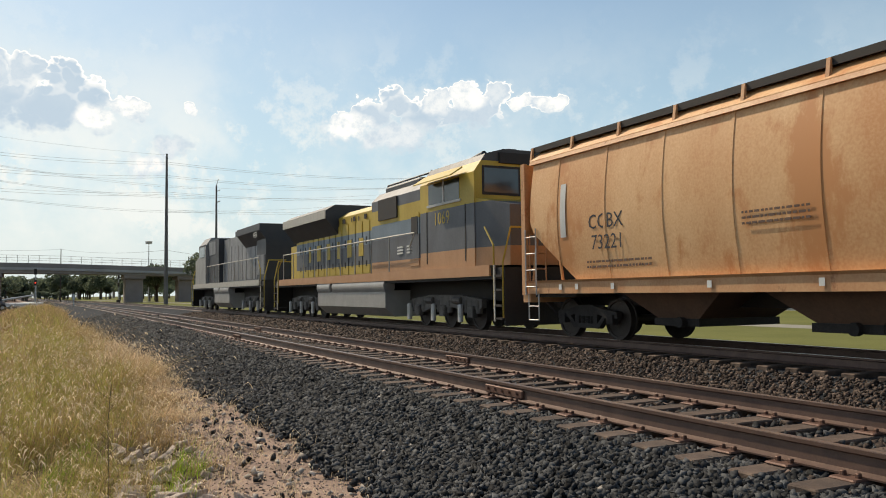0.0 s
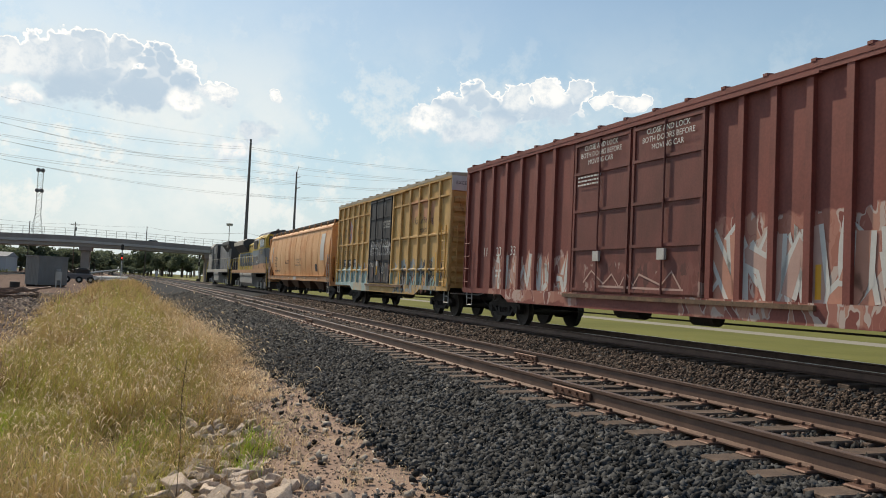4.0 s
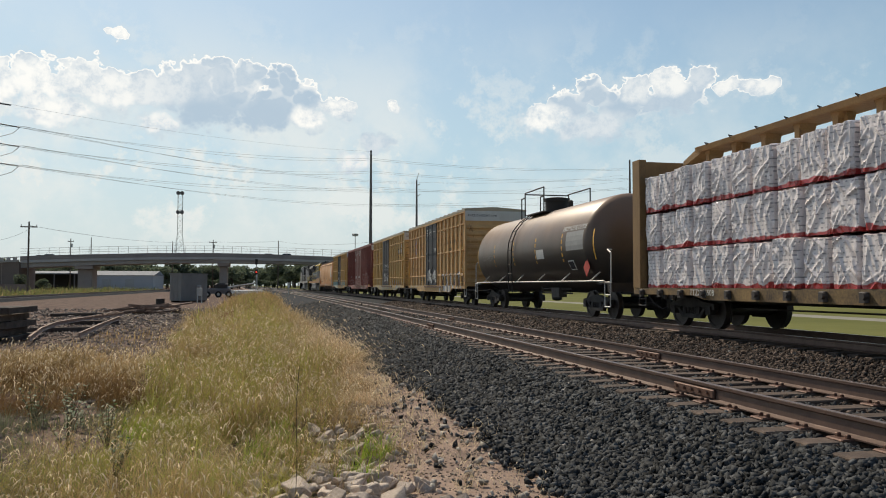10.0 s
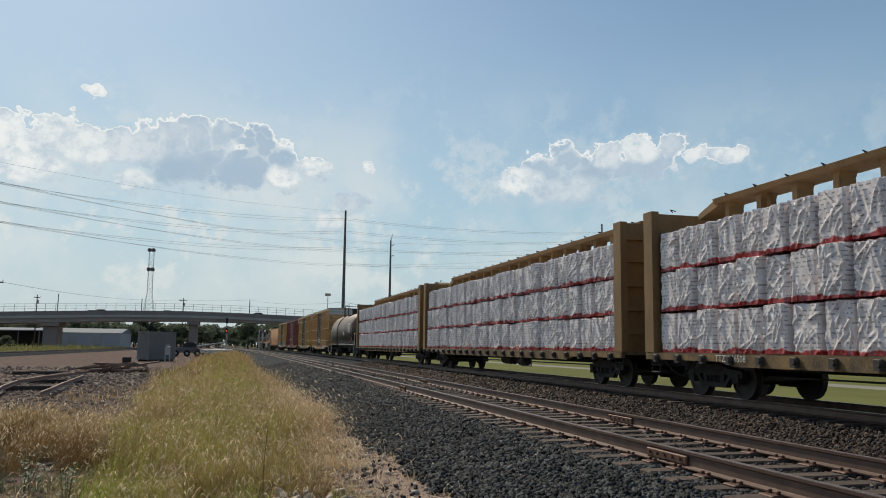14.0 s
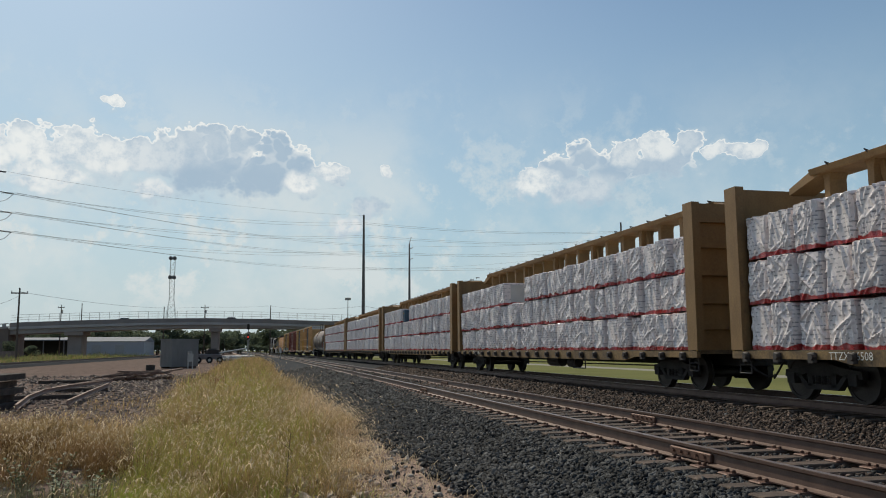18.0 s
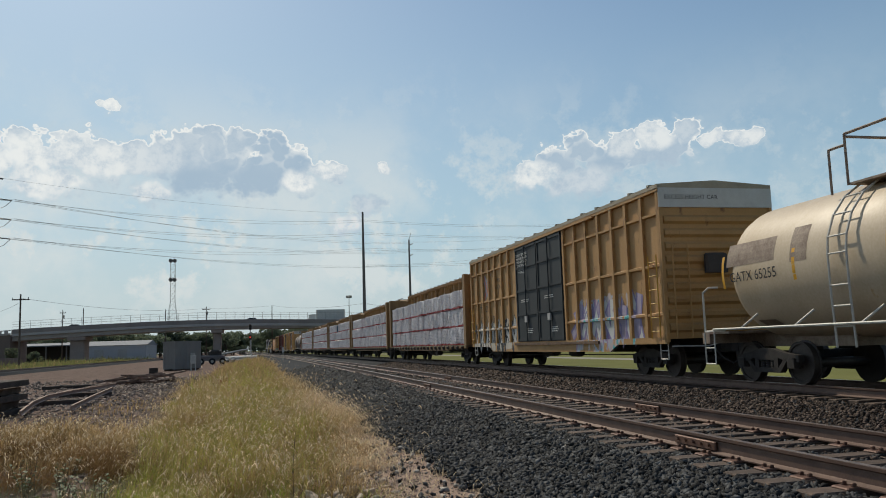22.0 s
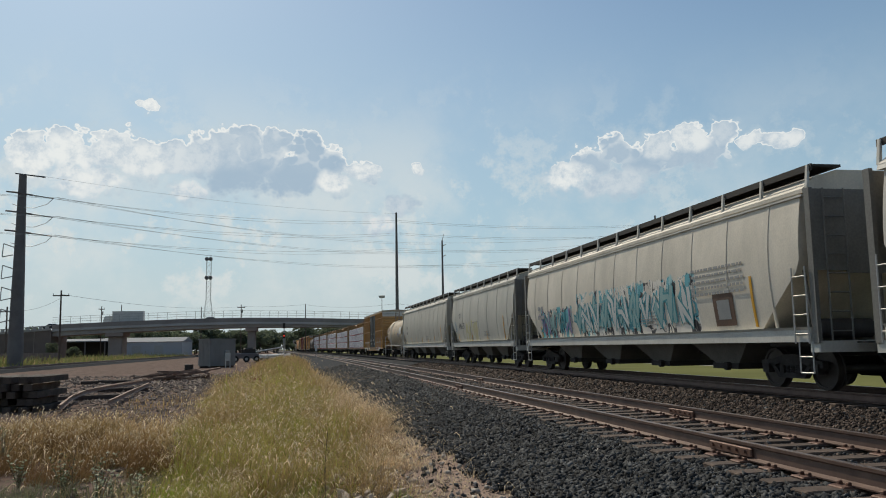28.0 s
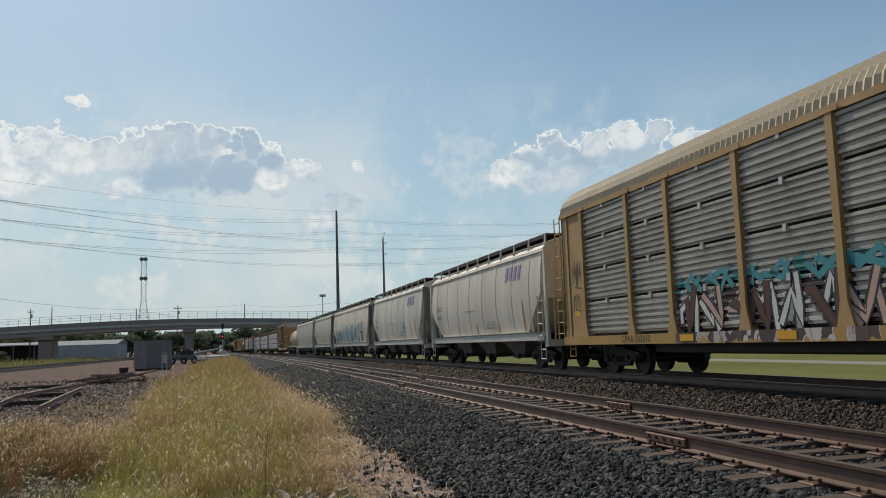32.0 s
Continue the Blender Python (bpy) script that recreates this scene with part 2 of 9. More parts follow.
def part(name, shape, material, parent, label="", smooth=False, at=None):
    """One mesh object under a thing or a part."""
    ob = new(name, shape.mesh(name, material, smooth))
    ob.parent = parent
    if at is not None:
        ob.matrix_basis = at
    if label:
        ob["label"] = label
    return ob


def solid(name, shape, material, label="", category="", group="", kind="", smooth=False):
    """A thing of one mesh."""
    return tagged(new(name, shape.mesh(name, material, smooth)), label, category, group, kind)


def thing(name, label, category, group="", kind="", at=None):
    ob = tagged(new(name), label, category, group, kind)
    ob.empty_display_size = 0.2
    if at is not None:
        ob.matrix_basis = at
    return ob


# ---------------- materials ----------------


def material(name, base, dark=None, rough=0.7, metal=0.0, scale=3.0, grain=40.0, bump=0.15, amount=0.5, streak=0.0,
             wear=None, wear_at=0.62, tint=0.0, spec=0.4, obj_random=0.0, translucent=0.0, island=0.0):
    """A worn surface: base and dark mix over large stains and fine grain; wear shows through in patches;
    streak: 1 stretches the stains downwards."""
    m = bpy.data.materials.new(name)
    m.use_nodes = True
    nt = m.node_tree
    nd, ln = nt.nodes, nt.links
    bsdf = nd["Principled BSDF"]
    dark = dark or tuple(c * 0.6 for c in base)
    tc = nd.new("ShaderNodeTexCoord")
    mp = nd.new("ShaderNodeMapping")
    mp.inputs["Scale"].default_value = (1, 1, 1 - 0.85 * streak)
    ln.new(tc.outputs["Object"], mp.inputs[0])
    big = nd.new("ShaderNodeTexNoise")
    big.inputs["Scale"].default_value, big.inputs["Detail"].default_value = scale, 6
    big.inputs["Roughness"].default_value = 0.65
    ln.new(mp.outputs[0], big.inputs["Vector"])
    fine = nd.new("ShaderNodeTexNoise")
    fine.inputs["Scale"].default_value, fine.inputs["Detail"].default_value = grain, 4
    ln.new(tc.outputs["Object"], fine.inputs["Vector"])
    add = nd.new("ShaderNodeMath")
    add.operation = "MULTIPLY_ADD"
    add.inputs[1].default_value, add.inputs[2].default_value = 0.45, -0.22
    ln.new(fine.outputs[0], add.inputs[0])
    tot = nd.new("ShaderNodeMath")
    tot.operation = "ADD"
    ln.new(big.outputs[0], tot.inputs[0])
    ln.new(add.outputs[0], tot.inputs[1])
    ramp = nd.new("ShaderNodeMapRange")
    ramp.inputs["From Min"].default_value, ramp.inputs["From Max"].default_value = 0.3, 0.7
    ramp.inputs["To Max"].default_value = amount
    ln.new(tot.outputs[0], ramp.inputs[0])
    mix = nd.new("ShaderNodeMix")
    mix.data_type = "RGBA"
    mix.inputs[6].default_value, mix.inputs[7].default_value = (*base, 1), (*dark, 1)
    ln.new(ramp.outputs[0], mix.inputs[0])
    col = mix.outputs[2]
    if wear:
        wn = nd.new("ShaderNodeTexNoise")
        wn.inputs["Scale"].default_value, wn.inputs["Detail"].default_value = scale * 2.3, 8
        wn.inputs["Roughness"].default_value = 0.7
        ln.new(mp.outputs[0], wn.inputs["Vector"])
        wr = nd.new("ShaderNodeMapRange")
        wr.inputs["From Min"].default_value, wr.inputs["From Max"].default_value = wear_at, wear_at + 0.08
        ln.new(wn.outputs[0], wr.inputs[0])
        wm = nd.new("ShaderNodeMix")
        wm.data_type = "RGBA"
        wm.inputs[7].default_value = (*wear, 1)
        ln.new(wr.outputs[0], wm.inputs[0])
        ln.new(col, wm.inputs[6])
        col = wm.outputs[2]
    if obj_random:
        oi = nd.new("ShaderNodeObjectInfo")
        hs = nd.new("ShaderNodeHueSaturation")
        vr = nd.new("ShaderNodeMapRange")
        vr.inputs["To Min"].default_value, vr.inputs["To Max"].default_value = 1 - obj_random, 1 + obj_random
        ln.new(oi.outputs["Random"], vr.inputs[0])
        ln.new(vr.outputs[0], hs.inputs["Value"])
        ln.new(col, hs.inputs["Color"])
        col = hs.outputs[0]
    if island:
        geo = nd.new("ShaderNodeNewGeometry")
        hs = nd.new("ShaderNodeHueSaturation")
        vr = nd.new("ShaderNodeMapRange")
        vr.inputs["To Min"].default_value, vr.inputs["To Max"].default_value = 1 - island, 1 + island
        ln.new(geo.outputs["Random Per Island"], vr.inputs[0])
        ln.new(vr.outputs[0], hs.inputs["Value"])
        ln.new(col, hs.inputs["Color"])
        col = hs.outputs[0]
    ln.new(col, bsdf.inputs["Base Color"])
    rr = nd.new("ShaderNodeMapRange")
    rr.inputs["To Min"].default_value, rr.inputs["To Max"].default_value = max(rough - 0.12, 0.03), min(rough + 0.15, 1)
    ln.new(tot.outputs[0], rr.inputs[0])
    ln.new(rr.outputs[0], bsdf.inputs["Roughness"])
    bsdf.inputs["Metallic"].default_value = metal
    bsdf.inputs["Specular IOR Level"].default_value = spec
    if bump:
        bp = nd.new("ShaderNodeBump")
        bp.inputs["Strength"].default_value, bp.inputs["Distance"].default_value = bump, 0.02
        ln.new(tot.outputs[0], bp.inputs["Height"])
        ln.new(bp.outputs[0], bsdf.inputs["Normal"])
    if translucent:
        tr = nd.new("ShaderNodeBsdfTranslucent")
        ln.new(col, tr.inputs[0])
        ms = nd.new("ShaderNodeMixShader")
        ms.inputs[0].default_value = translucent
        ln.new(bsdf.outputs[0], ms.inputs[1])
        ln.new(tr.outputs[0], ms.inputs[2])
        ln.new(ms.outputs[0], nd["Material Output"].inputs[0])
    return m

M = {}
M["ballast"] = material("ballast_rock", (0.06, 0.064, 0.069), (0.016, 0.017, 0.02), 0.9, scale=16, grain=90, bump=1.0, amount=1.0, spec=0.05)
M["stone"] = material("crushed_stone", (0.082, 0.084, 0.085), (0.013, 0.014, 0.015), 0.75, scale=9, grain=60, bump=0.35, amount=0.9, island=0.8, spec=0.12)
M["stone_brown"] = material("dusty_brown_stone", (0.135, 0.1, 0.08), (0.03, 0.023, 0.02), 0.8, scale=9, grain=60, bump=0.4, amount=1.0, island=0.6, spec=0.15)
M["dirt"] = material("pale_dirt", (0.42, 0.305, 0.235), (0.19, 0.14, 0.112), 0.95, scale=2.2, grain=45, bump=0.9, amount=1.0, spec=0.05)
M["yard"] = material("yard_gravel", (0.22, 0.15, 0.118), (0.06, 0.042, 0.035), 0.95, scale=1.3, grain=18, bump=1.0, amount=1.0, spec=0.05)
M["lawn"] = material("lawn", (0.175, 0.175, 0.055), (0.115, 0.12, 0.038), 0.95, scale=0.12, grain=14, bump=0.6, amount=0.9, spec=0.05)
M["earth"] = material("rough_ground", (0.17, 0.17, 0.07), (0.11, 0.11, 0.05), 0.95, scale=0.05, grain=6, bump=0.5, amount=0.9, spec=0.05)
M["rail"] = material("rusty_rail", (0.13, 0.078, 0.058), (0.07, 0.042, 0.034), 0.5, metal=0.25, scale=4, grain=60, bump=0.1, amount=0.8)
M["railtop"] = material("worn_rail_head", (0.36, 0.3, 0.27), (0.24, 0.17, 0.14), 0.32, metal=0.8, scale=5, grain=40, bump=0.03)
M["tie"] = material("tie_timber", (0.13, 0.09, 0.065), (0.055, 0.04, 0.033), 0.9, scale=5, grain=50, bump=0.6, amount=1.0, obj_random=0.25)
M["plate"] = material("tie_plate", (0.15, 0.08, 0.055), (0.08, 0.045, 0.035), 0.6, metal=0.3, scale=9, grain=70, bump=0.2)
M["concrete"] = material("bridge_concrete", (0.4, 0.36, 0.33), (0.28, 0.25, 0.23), 0.9, scale=0.25, grain=6, bump=0.15, amount=0.7, streak=0.6)
M["pier"] = material("pier_concrete", (0.36, 0.29, 0.25), (0.24, 0.19, 0.165), 0.9, scale=0.3, grain=6, bump=0.15, amount=0.7)
M["galv"] = material("galvanised_steel", (0.42, 0.42, 0.4), (0.3, 0.3, 0.29), 0.5, metal=0.6, scale=2, grain=30, bump=0.05)
M["weathering"] = material("weathering_steel", (0.17, 0.155, 0.15), (0.11, 0.098, 0.094), 0.7, scale=0.6, grain=12, bump=0.05, amount=0.8)
M["polewood"] = material("pole_wood", (0.12, 0.095, 0.075), (0.07, 0.055, 0.045), 0.9, scale=1, grain=20, bump=0.2, streak=0.9)
M["wirealu"] = material("line_wire", (0.32, 0.33, 0.34), None, 0.5, metal=0.5, bump=0)
M["hut"] = material("hut_paint", (0.24, 0.235, 0.22), (0.18, 0.172, 0.16), 0.6, scale=1.2, grain=20, bump=0.05, amount=0.7, streak=0.5)
M["black"] = material("grimy_black_steel", (0.022, 0.02, 0.019), (0.05, 0.04, 0.032), 0.7, scale=2.5, grain=30, bump=0.1, amount=0.8)
M["truck"] = material("truck_steel", (0.036, 0.03, 0.027), (0.014, 0.012, 0.011), 0.75, scale=3, grain=30, bump=0.2, amount=0.9)
M["wheel"] = material("wheel_steel", (0.06, 0.05, 0.045), (0.03, 0.026, 0.024), 0.55, metal=0.5, scale=5, grain=40, bump=0.1)
M["tread"] = material("wheel_tread", (0.4, 0.38, 0.36), None, 0.3, metal=0.9, bump=0)
M["limestone"] = material("limestone", (0.7, 0.59, 0.48), (0.4, 0.31, 0.24), 0.9, scale=5, grain=30, bump=0.5, amount=1.0, obj_random=0.25)
M["pathstone"] = material("path_stone", (0.26, 0.2, 0.165), (0.08, 0.068, 0.06), 0.9, scale=9, grain=60, bump=0.2, amount=1.0, island=0.4)
M["grass_dry"] = material("dry_grass_blade", (0.66, 0.48, 0.25), (0.25, 0.175, 0.07), 0.85, scale=0.8, grain=9, bump=0, amount=1.0, translucent=0.4, island=0.5, wear=(0.27, 0.15, 0.06), wear_at=0.56, spec=0.1)
M["grass_green"] = material("green_grass_blade", (0.47, 0.45, 0.11), (0.22, 0.23, 0.055), 0.8, scale=0.9, grain=9, bump=0, amount=1.0, translucent=0.45, island=0.45, spec=0.1)
M["straw_pale"] = material("bleached_straw", (0.84, 0.64, 0.43), (0.48, 0.34, 0.2), 0.85, scale=1.2, grain=9, bump=0, amount=1.0, translucent=0.4, island=0.45, spec=0.1)
M["straw_brown"] = material("rusty_dead_grass", (0.3, 0.185, 0.08), (0.11, 0.065, 0.028), 0.85, scale=1.0, grain=9, bump=0, amount=1.0, translucent=0.4, island=0.5, spec=0.1)
M["rust_weed"] = material("rust_brown_weed", (0.26, 0.1, 0.045), (0.14, 0.06, 0.03), 0.85, scale=2.0, grain=9, bump=0, translucent=0.3, island=0.3)
M["seed"] = material("seed_head", (0.84, 0.7, 0.48), (0.6, 0.46, 0.28), 0.85, scale=1.5, grain=12, bump=0, translucent=0.4, island=0.3)
M["stalk"] = material("dry_stalk", (0.13, 0.1, 0.06), (0.08, 0.06, 0.04), 0.9, bump=0)
M["leaf"] = material("weed_leaf", (0.12, 0.17, 0.06), (0.08, 0.12, 0.05), 0.6, scale=6, grain=20, bump=0, translucent=0.35)
M["concrete_light"] = material("pale_concrete", (0.47, 0.44, 0.41), (0.36, 0.33, 0.31), 0.9, scale=0.3, grain=6, bump=0.1, amount=0.7, streak=0.6)
M["parapet"] = material("stained_parapet", (0.3, 0.26, 0.24), (0.22, 0.19, 0.17), 0.9, scale=0.3, grain=6, bump=0.1, amount=0.8, streak=0.6)
M["retaining"] = material("brown_wall_panels", (0.2, 0.15, 0.125), (0.13, 0.1, 0.085), 0.9, scale=0.25, grain=5, bump=0.2, amount=0.8)
M["white_metal"] = material("white_sheet_metal", (0.42, 0.43, 0.44), (0.34, 0.35, 0.36), 0.6, scale=0.3, grain=5, bump=0.03)
M["siding"] = material("grey_siding", (0.36, 0.37, 0.39), (0.28, 0.29, 0.31), 0.7, scale=0.6, grain=8, bump=0.05)
M["shingle"] = material("grey_roof", (0.24, 0.25, 0.27), (0.17, 0.18, 0.19), 0.85, scale=1.0, grain=10, bump=0.1)
M["pathway"] = material("pale_pathway", (0.27, 0.25, 0.2), (0.2, 0.185, 0.15), 0.9, scale=0.6, grain=10, bump=0.05)
M["oldtie"] = material("old_tie_timber", (0.11, 0.083, 0.065), (0.04, 0.032, 0.028), 0.9, scale=4, grain=40, bump=0.4, amount=0.9, obj_random=0.3)
M["old_rail"] = material("dull_rusty_rail", (0.3, 0.2, 0.15), (0.16, 0.1, 0.075), 0.75, scale=4, grain=60, bump=0.1, amount=0.8)
M["old_plank"] = material("weathered_brown_timber", (0.27, 0.18, 0.13), (0.09, 0.062, 0.05), 0.9, scale=4, grain=40, bump=0.4, amount=0.9, obj_random=0.4)
M["thatch"] = material("dead_thatch", (0.17, 0.125, 0.07), (0.06, 0.047, 0.03), 0.95, scale=3.0, grain=40, bump=0.9, amount=1.0, spec=0.05)
M["grey_weed"] = material("grey_green_weed", (0.2, 0.21, 0.12), (0.11, 0.12, 0.06), 0.8, scale=4, grain=20, bump=0, translucent=0.35, island=0.3)
M["broken_rock"] = material("broken_rock", (0.5, 0.46, 0.4), (0.2, 0.175, 0.15), 0.9, scale=5, grain=30, bump=0.5, amount=1.0, island=0.3)
M["fresh_grass"] = material("fresh_grass_blade", (0.3, 0.42, 0.04), (0.16, 0.27, 0.02), 0.7, scale=3, grain=9, bump=0, translucent=0.5, island=0.3)
M["weed_dull"] = material("dull_weed", (0.26, 0.27, 0.09), (0.15, 0.165, 0.06), 0.85, scale=0.5, grain=4, bump=0, translucent=0.35, island=0.35)

# ---------------- ground and tracks ----------------
NEAR, FAR_TRACK = 5.35, 11.40   # centre lines of the two tracks
GAUGE = 1.58                    # centre to centre of the rail heads
GROUND = -0.62                  # ground level below the rail heads
Y0, Y1 = -90.0, 1600.0
CURVE = 1.05e-4                 # the tracks swing gently to the left, straight again past the bridge


def bend(y):
    """Sideways shift of the tracks at y."""
    q = np.minimum(np.abs(y), 190.0)
    return -CURVE * q * q - 2 * CURVE * 190.0 * np.maximum(np.asarray(y) - 190.0, 0.0)


ALONG = [float(y) for y in list(range(-90, 280, 6)) + [280, 340, 420, 520, 700, 1000, 1600]]

s = Shape()
s.add([(-4000, -1500, GROUND - 0.3), (4000, -1500, GROUND - 0.3), (4000, 4500, GROUND - 0.3), (-4000, 4500, GROUND - 0.3)], [(0, 1, 2, 3)])
solid("ground", s, M["earth"], "dry rough grassland reaching the horizon", "ground", kind="structure")


def strip(name, outline, material_, label, y0=Y0, y1=Y1, curved=True):
    sh = Shape()
    ys = [y0] + [y for y in ALONG if y0 < y < y1] + [y1]
    sh.loft([[(x + (float(bend(y)) if curved else 0.0), y, z) for x, z in outline] for y in ys], closed=False, caps=False)
    return solid(name, sh, material_, label, name, kind="structure")


strip("lawn", [(15.5, GROUND - 0.05), (150, GROUND - 0.1)], M["lawn"], "mown green lawn beyond the far track")
strip("yard", [(-60, GROUND - 0.06), (0.0, GROUND - 0.02)], M["yard"], "brown gravel yard with wheel marks")
strip("dirt_path", [(-0.1, GROUND), (1.0, GROUND + 0.01), (2.9, GROUND + 0.02)], M["dirt"], "pale sandy dirt path along the ballast")
FOOT = [(-90, 2.62), (11, 2.6), (15, 2.15), (20, 1.8), (1600, 1.7)]
bed = Shape()
bed.loft([[(float(np.interp(y, [q[0] for q in FOOT], [q[1] for q in FOOT]) + bend(y)), float(y), GROUND + 0.03)] + [(x + float(bend(y)), float(y), z) for x, z in
          ((3.0, -0.5), (3.75, -0.26), (4.1, -0.235), (6.6, -0.235), (7.1, -0.26), (8.2, -0.5), (9.0, -0.42), (9.9, -0.25), (12.9, -0.25), (13.6, -0.4), (15.6, GROUND - 0.04))]
          for y in list(range(-90, 40, 2)) + [y for y in ALONG if y > 39]], closed=False, caps=False)
solid("ballast_bed", bed, M["ballast"], "dark grey crushed stone ballast under both tracks", "ballast_bed", kind="structure")


def rail_outline(cx):
    return [(cx - 0.07, -0.172), (cx + 0.07, -0.172), (cx + 0.07, -0.16), (cx + 0.02, -0.14), (cx + 0.012, -0.045), (cx + 0.037, -0.03),
            (cx + 0.037, -0.004), (cx - 0.037, -0.004), (cx - 0.037, -0.03), (cx - 0.012, -0.045), (cx - 0.02, -0.14), (cx - 0.07, -0.16)]


def build_track(name, cx, label, worn):
    tr = thing(name, label, "railway track", kind="structure")
    for side in (-1, 1):
        c = cx + side * GAUGE / 2
        rail = part("rail", Shape().loft([[(x + float(bend(y)), y, z) for x, z in rail_outline(c)] for y in ALONG]), M["rail"], tr, "rust brown steel rail")
        part("running_surface", Shape().loft([[(c + dx + float(bend(y)), y, z) for dx, z in ((-0.03, -0.004), (0.03, -0.004), (0.03, 0.0), (-0.03, 0.0))] for y in ALONG]), M["railtop"], rail, "worn rail head")
    return tr


near_track = build_track("near_track", NEAR, "empty track with rusty rails on timber ties", 0)
far_track = build_track("far_track", FAR_TRACK, "track with rusty rails that carries the freight train", 1)
TIE_STEP = 0.52
tie_shape = Shape().bevel_box(-1.32, 1.32, -0.115, 0.115, -0.36, -0.178, 0.012).mesh("tie", M["tie"])
for i in range(-60, 120):
    ob = new("tie", tie_shape)
    ob.parent = near_track
    ob.matrix_basis = pose(NEAR + float(bend(1.0 + i * TIE_STEP)) + random.uniform(-0.05, 0.05), 1.0 + i * TIE_STEP, random.uniform(-0.012, 0.0), 0, 0, random.uniform(-1, 1))

for i in range(-20, 110):
    ob = new("tie", tie_shape)
    ob.parent = far_track
    ob.matrix_basis = pose(FAR_TRACK + float(bend(1.2 + i * TIE_STEP)) + random.uniform(-0.05, 0.05), 1.2 + i * TIE_STEP, random.uniform(-0.012, 0.0), 0, 0, random.uniform(-1, 1))

# ---------------- loose stones, grass ----------------
rng = np.random.default_rng(7)


def bulk(name, verts, faces, material_, label, category, loops=3):
    """One mesh of very many small pieces, from arrays."""
    me = bpy.data.meshes.new(name)
    nf = len(faces)
    me.vertices.add(len(verts))
    me.vertices.foreach_set("co", np.ascontiguousarray(verts, dtype=np.float32).ravel())
    me.loops.add(nf * loops)
    me.loops.foreach_set("vertex_index", np.ascontiguousarray(faces, dtype=np.int32).ravel())
    me.polygons.add(nf)
    me.polygons.foreach_set("loop_start", np.arange(0, nf * loops, loops, dtype=np.int32))
    me.polygons.foreach_set("loop_total", np.full(nf, loops, dtype=np.int32))
    me.update(calc_edges=True)
    me.materials.append(material_)
    return tagged(new(name, me), label, category, kind="stuff")


def rock_kinds(n, flat=0.7):
    """Crushed stones: blocks with skewed corners and uneven sides."""
    base = np.array([(x, y, z) for z in (-1, 1) for x, y in ((-1, -1), (1, -1), (1, 1), (-1, 1))], float)
    tri = np.array([[0, 2, 1], [0, 3, 2], [4, 5, 6], [4, 6, 7], [0, 1, 5], [0, 5, 4], [1, 2, 6], [1, 6, 5], [2, 3, 7], [2, 7, 6], [3, 0, 4], [3, 4, 7]])
    out = []
    for _ in range(n):
        k = base * np.array([rng.uniform(0.75, 1.15), rng.uniform(0.5, 0.8), rng.uniform(0.4, flat)]) * rng.uniform(0.45, 1.1, (8, 1))
        out.append(k + rng.uniform(-0.22, 0.22, (8, 3)))
    return out, tri


def turn_mats(n, tilt=0.6):
    a = rng.uniform(0, 2 * np.pi, n)
    b, c = rng.normal(0, tilt, n), rng.normal(0, tilt, n)
    ca, sa, cb, sb, cc, sc = np.cos(a), np.sin(a), np.cos(b), np.sin(b), np.cos(c), np.sin(c)
    z, o = np.zeros(n), np.ones(n)
    rz = np.stack([ca, -sa, z, sa, ca, z, z, z, o], -1).reshape(n, 3, 3)
    rx = np.stack([o, z, z, z, cb, -sb, z, sb, cb], -1).reshape(n, 3, 3)
    ry = np.stack([cc, z, sc, z, o, z, -sc, z, cc], -1).reshape(n, 3, 3)
    return rz @ rx @ ry


def scatter_rocks(name, places, sizes, material_, label, category, flat=0.7, tilt=0.6):
    kinds, tri = rock_kinds(24, flat)
    n = len(places)
    pick = rng.integers(0, len(kinds), n)
    v = np.array(kinds)[pick] * np.asarray(sizes)[:, None, None]
    v = np.einsum("nij,nkj->nki", turn_mats(n, tilt), v) + np.asarray(places)[:, None, :]
    f = tri[None] + (np.arange(n) * len(kinds[0]))[:, None, None]
    return bulk(name, v.reshape(-1, 3), f.reshape(-1, 3), material_, label, category)


BED = np.array([(1.6, GROUND + 0.03), (2.35, GROUND + 0.05), (3.0, -0.5), (3.75, -0.26), (4.1, -0.235), (6.6, -0.235), (7.1, -0.26), (8.2, -0.5), (9.0, -0.42),
                (9.9, -0.25), (12.9, -0.25), (13.6, -0.4), (15.6, GROUND - 0.04)])


def bed_z(x):
    return np.interp(x, BED[:, 0], BED[:, 1])


def xl(y):
    """Left edge of the grass verge."""
    return np.interp(y, [2, 6, 9, 11, 16, 22, 43, 120], [-2.7, -2.3, -1.75, -1.7, -2.3, -2.5, -3.4, -3.6]) + 0.3 * np.sin(y * 0.9) + 0.15 * np.sin(y * 2.3)


def xr(y):
    """Right edge of the grass verge."""
    return np.interp(y, [2, 5, 6, 8.4, 11, 15, 19, 34, 75, 120], [0.1, 0.75, 1.0, 1.25, 1.45, 1.6, 1.65, 1.4, 1.25, 0.6]) + 0.2 * np.sin(y * 1.7) + 0.12 * np.sin(y * 4.1)


def toe(y):
    """Foot of the near ballast slope."""
    return np.interp(y, [2, 6, 8, 11, 15, 20, 31, 60], [1.95, 2.04, 2.14, 2.2, 2.0, 1.75, 1.6, 1.6]) + 0.07 * np.sin(y * 2.3) + 0.05 * np.sin(y * 5.9)


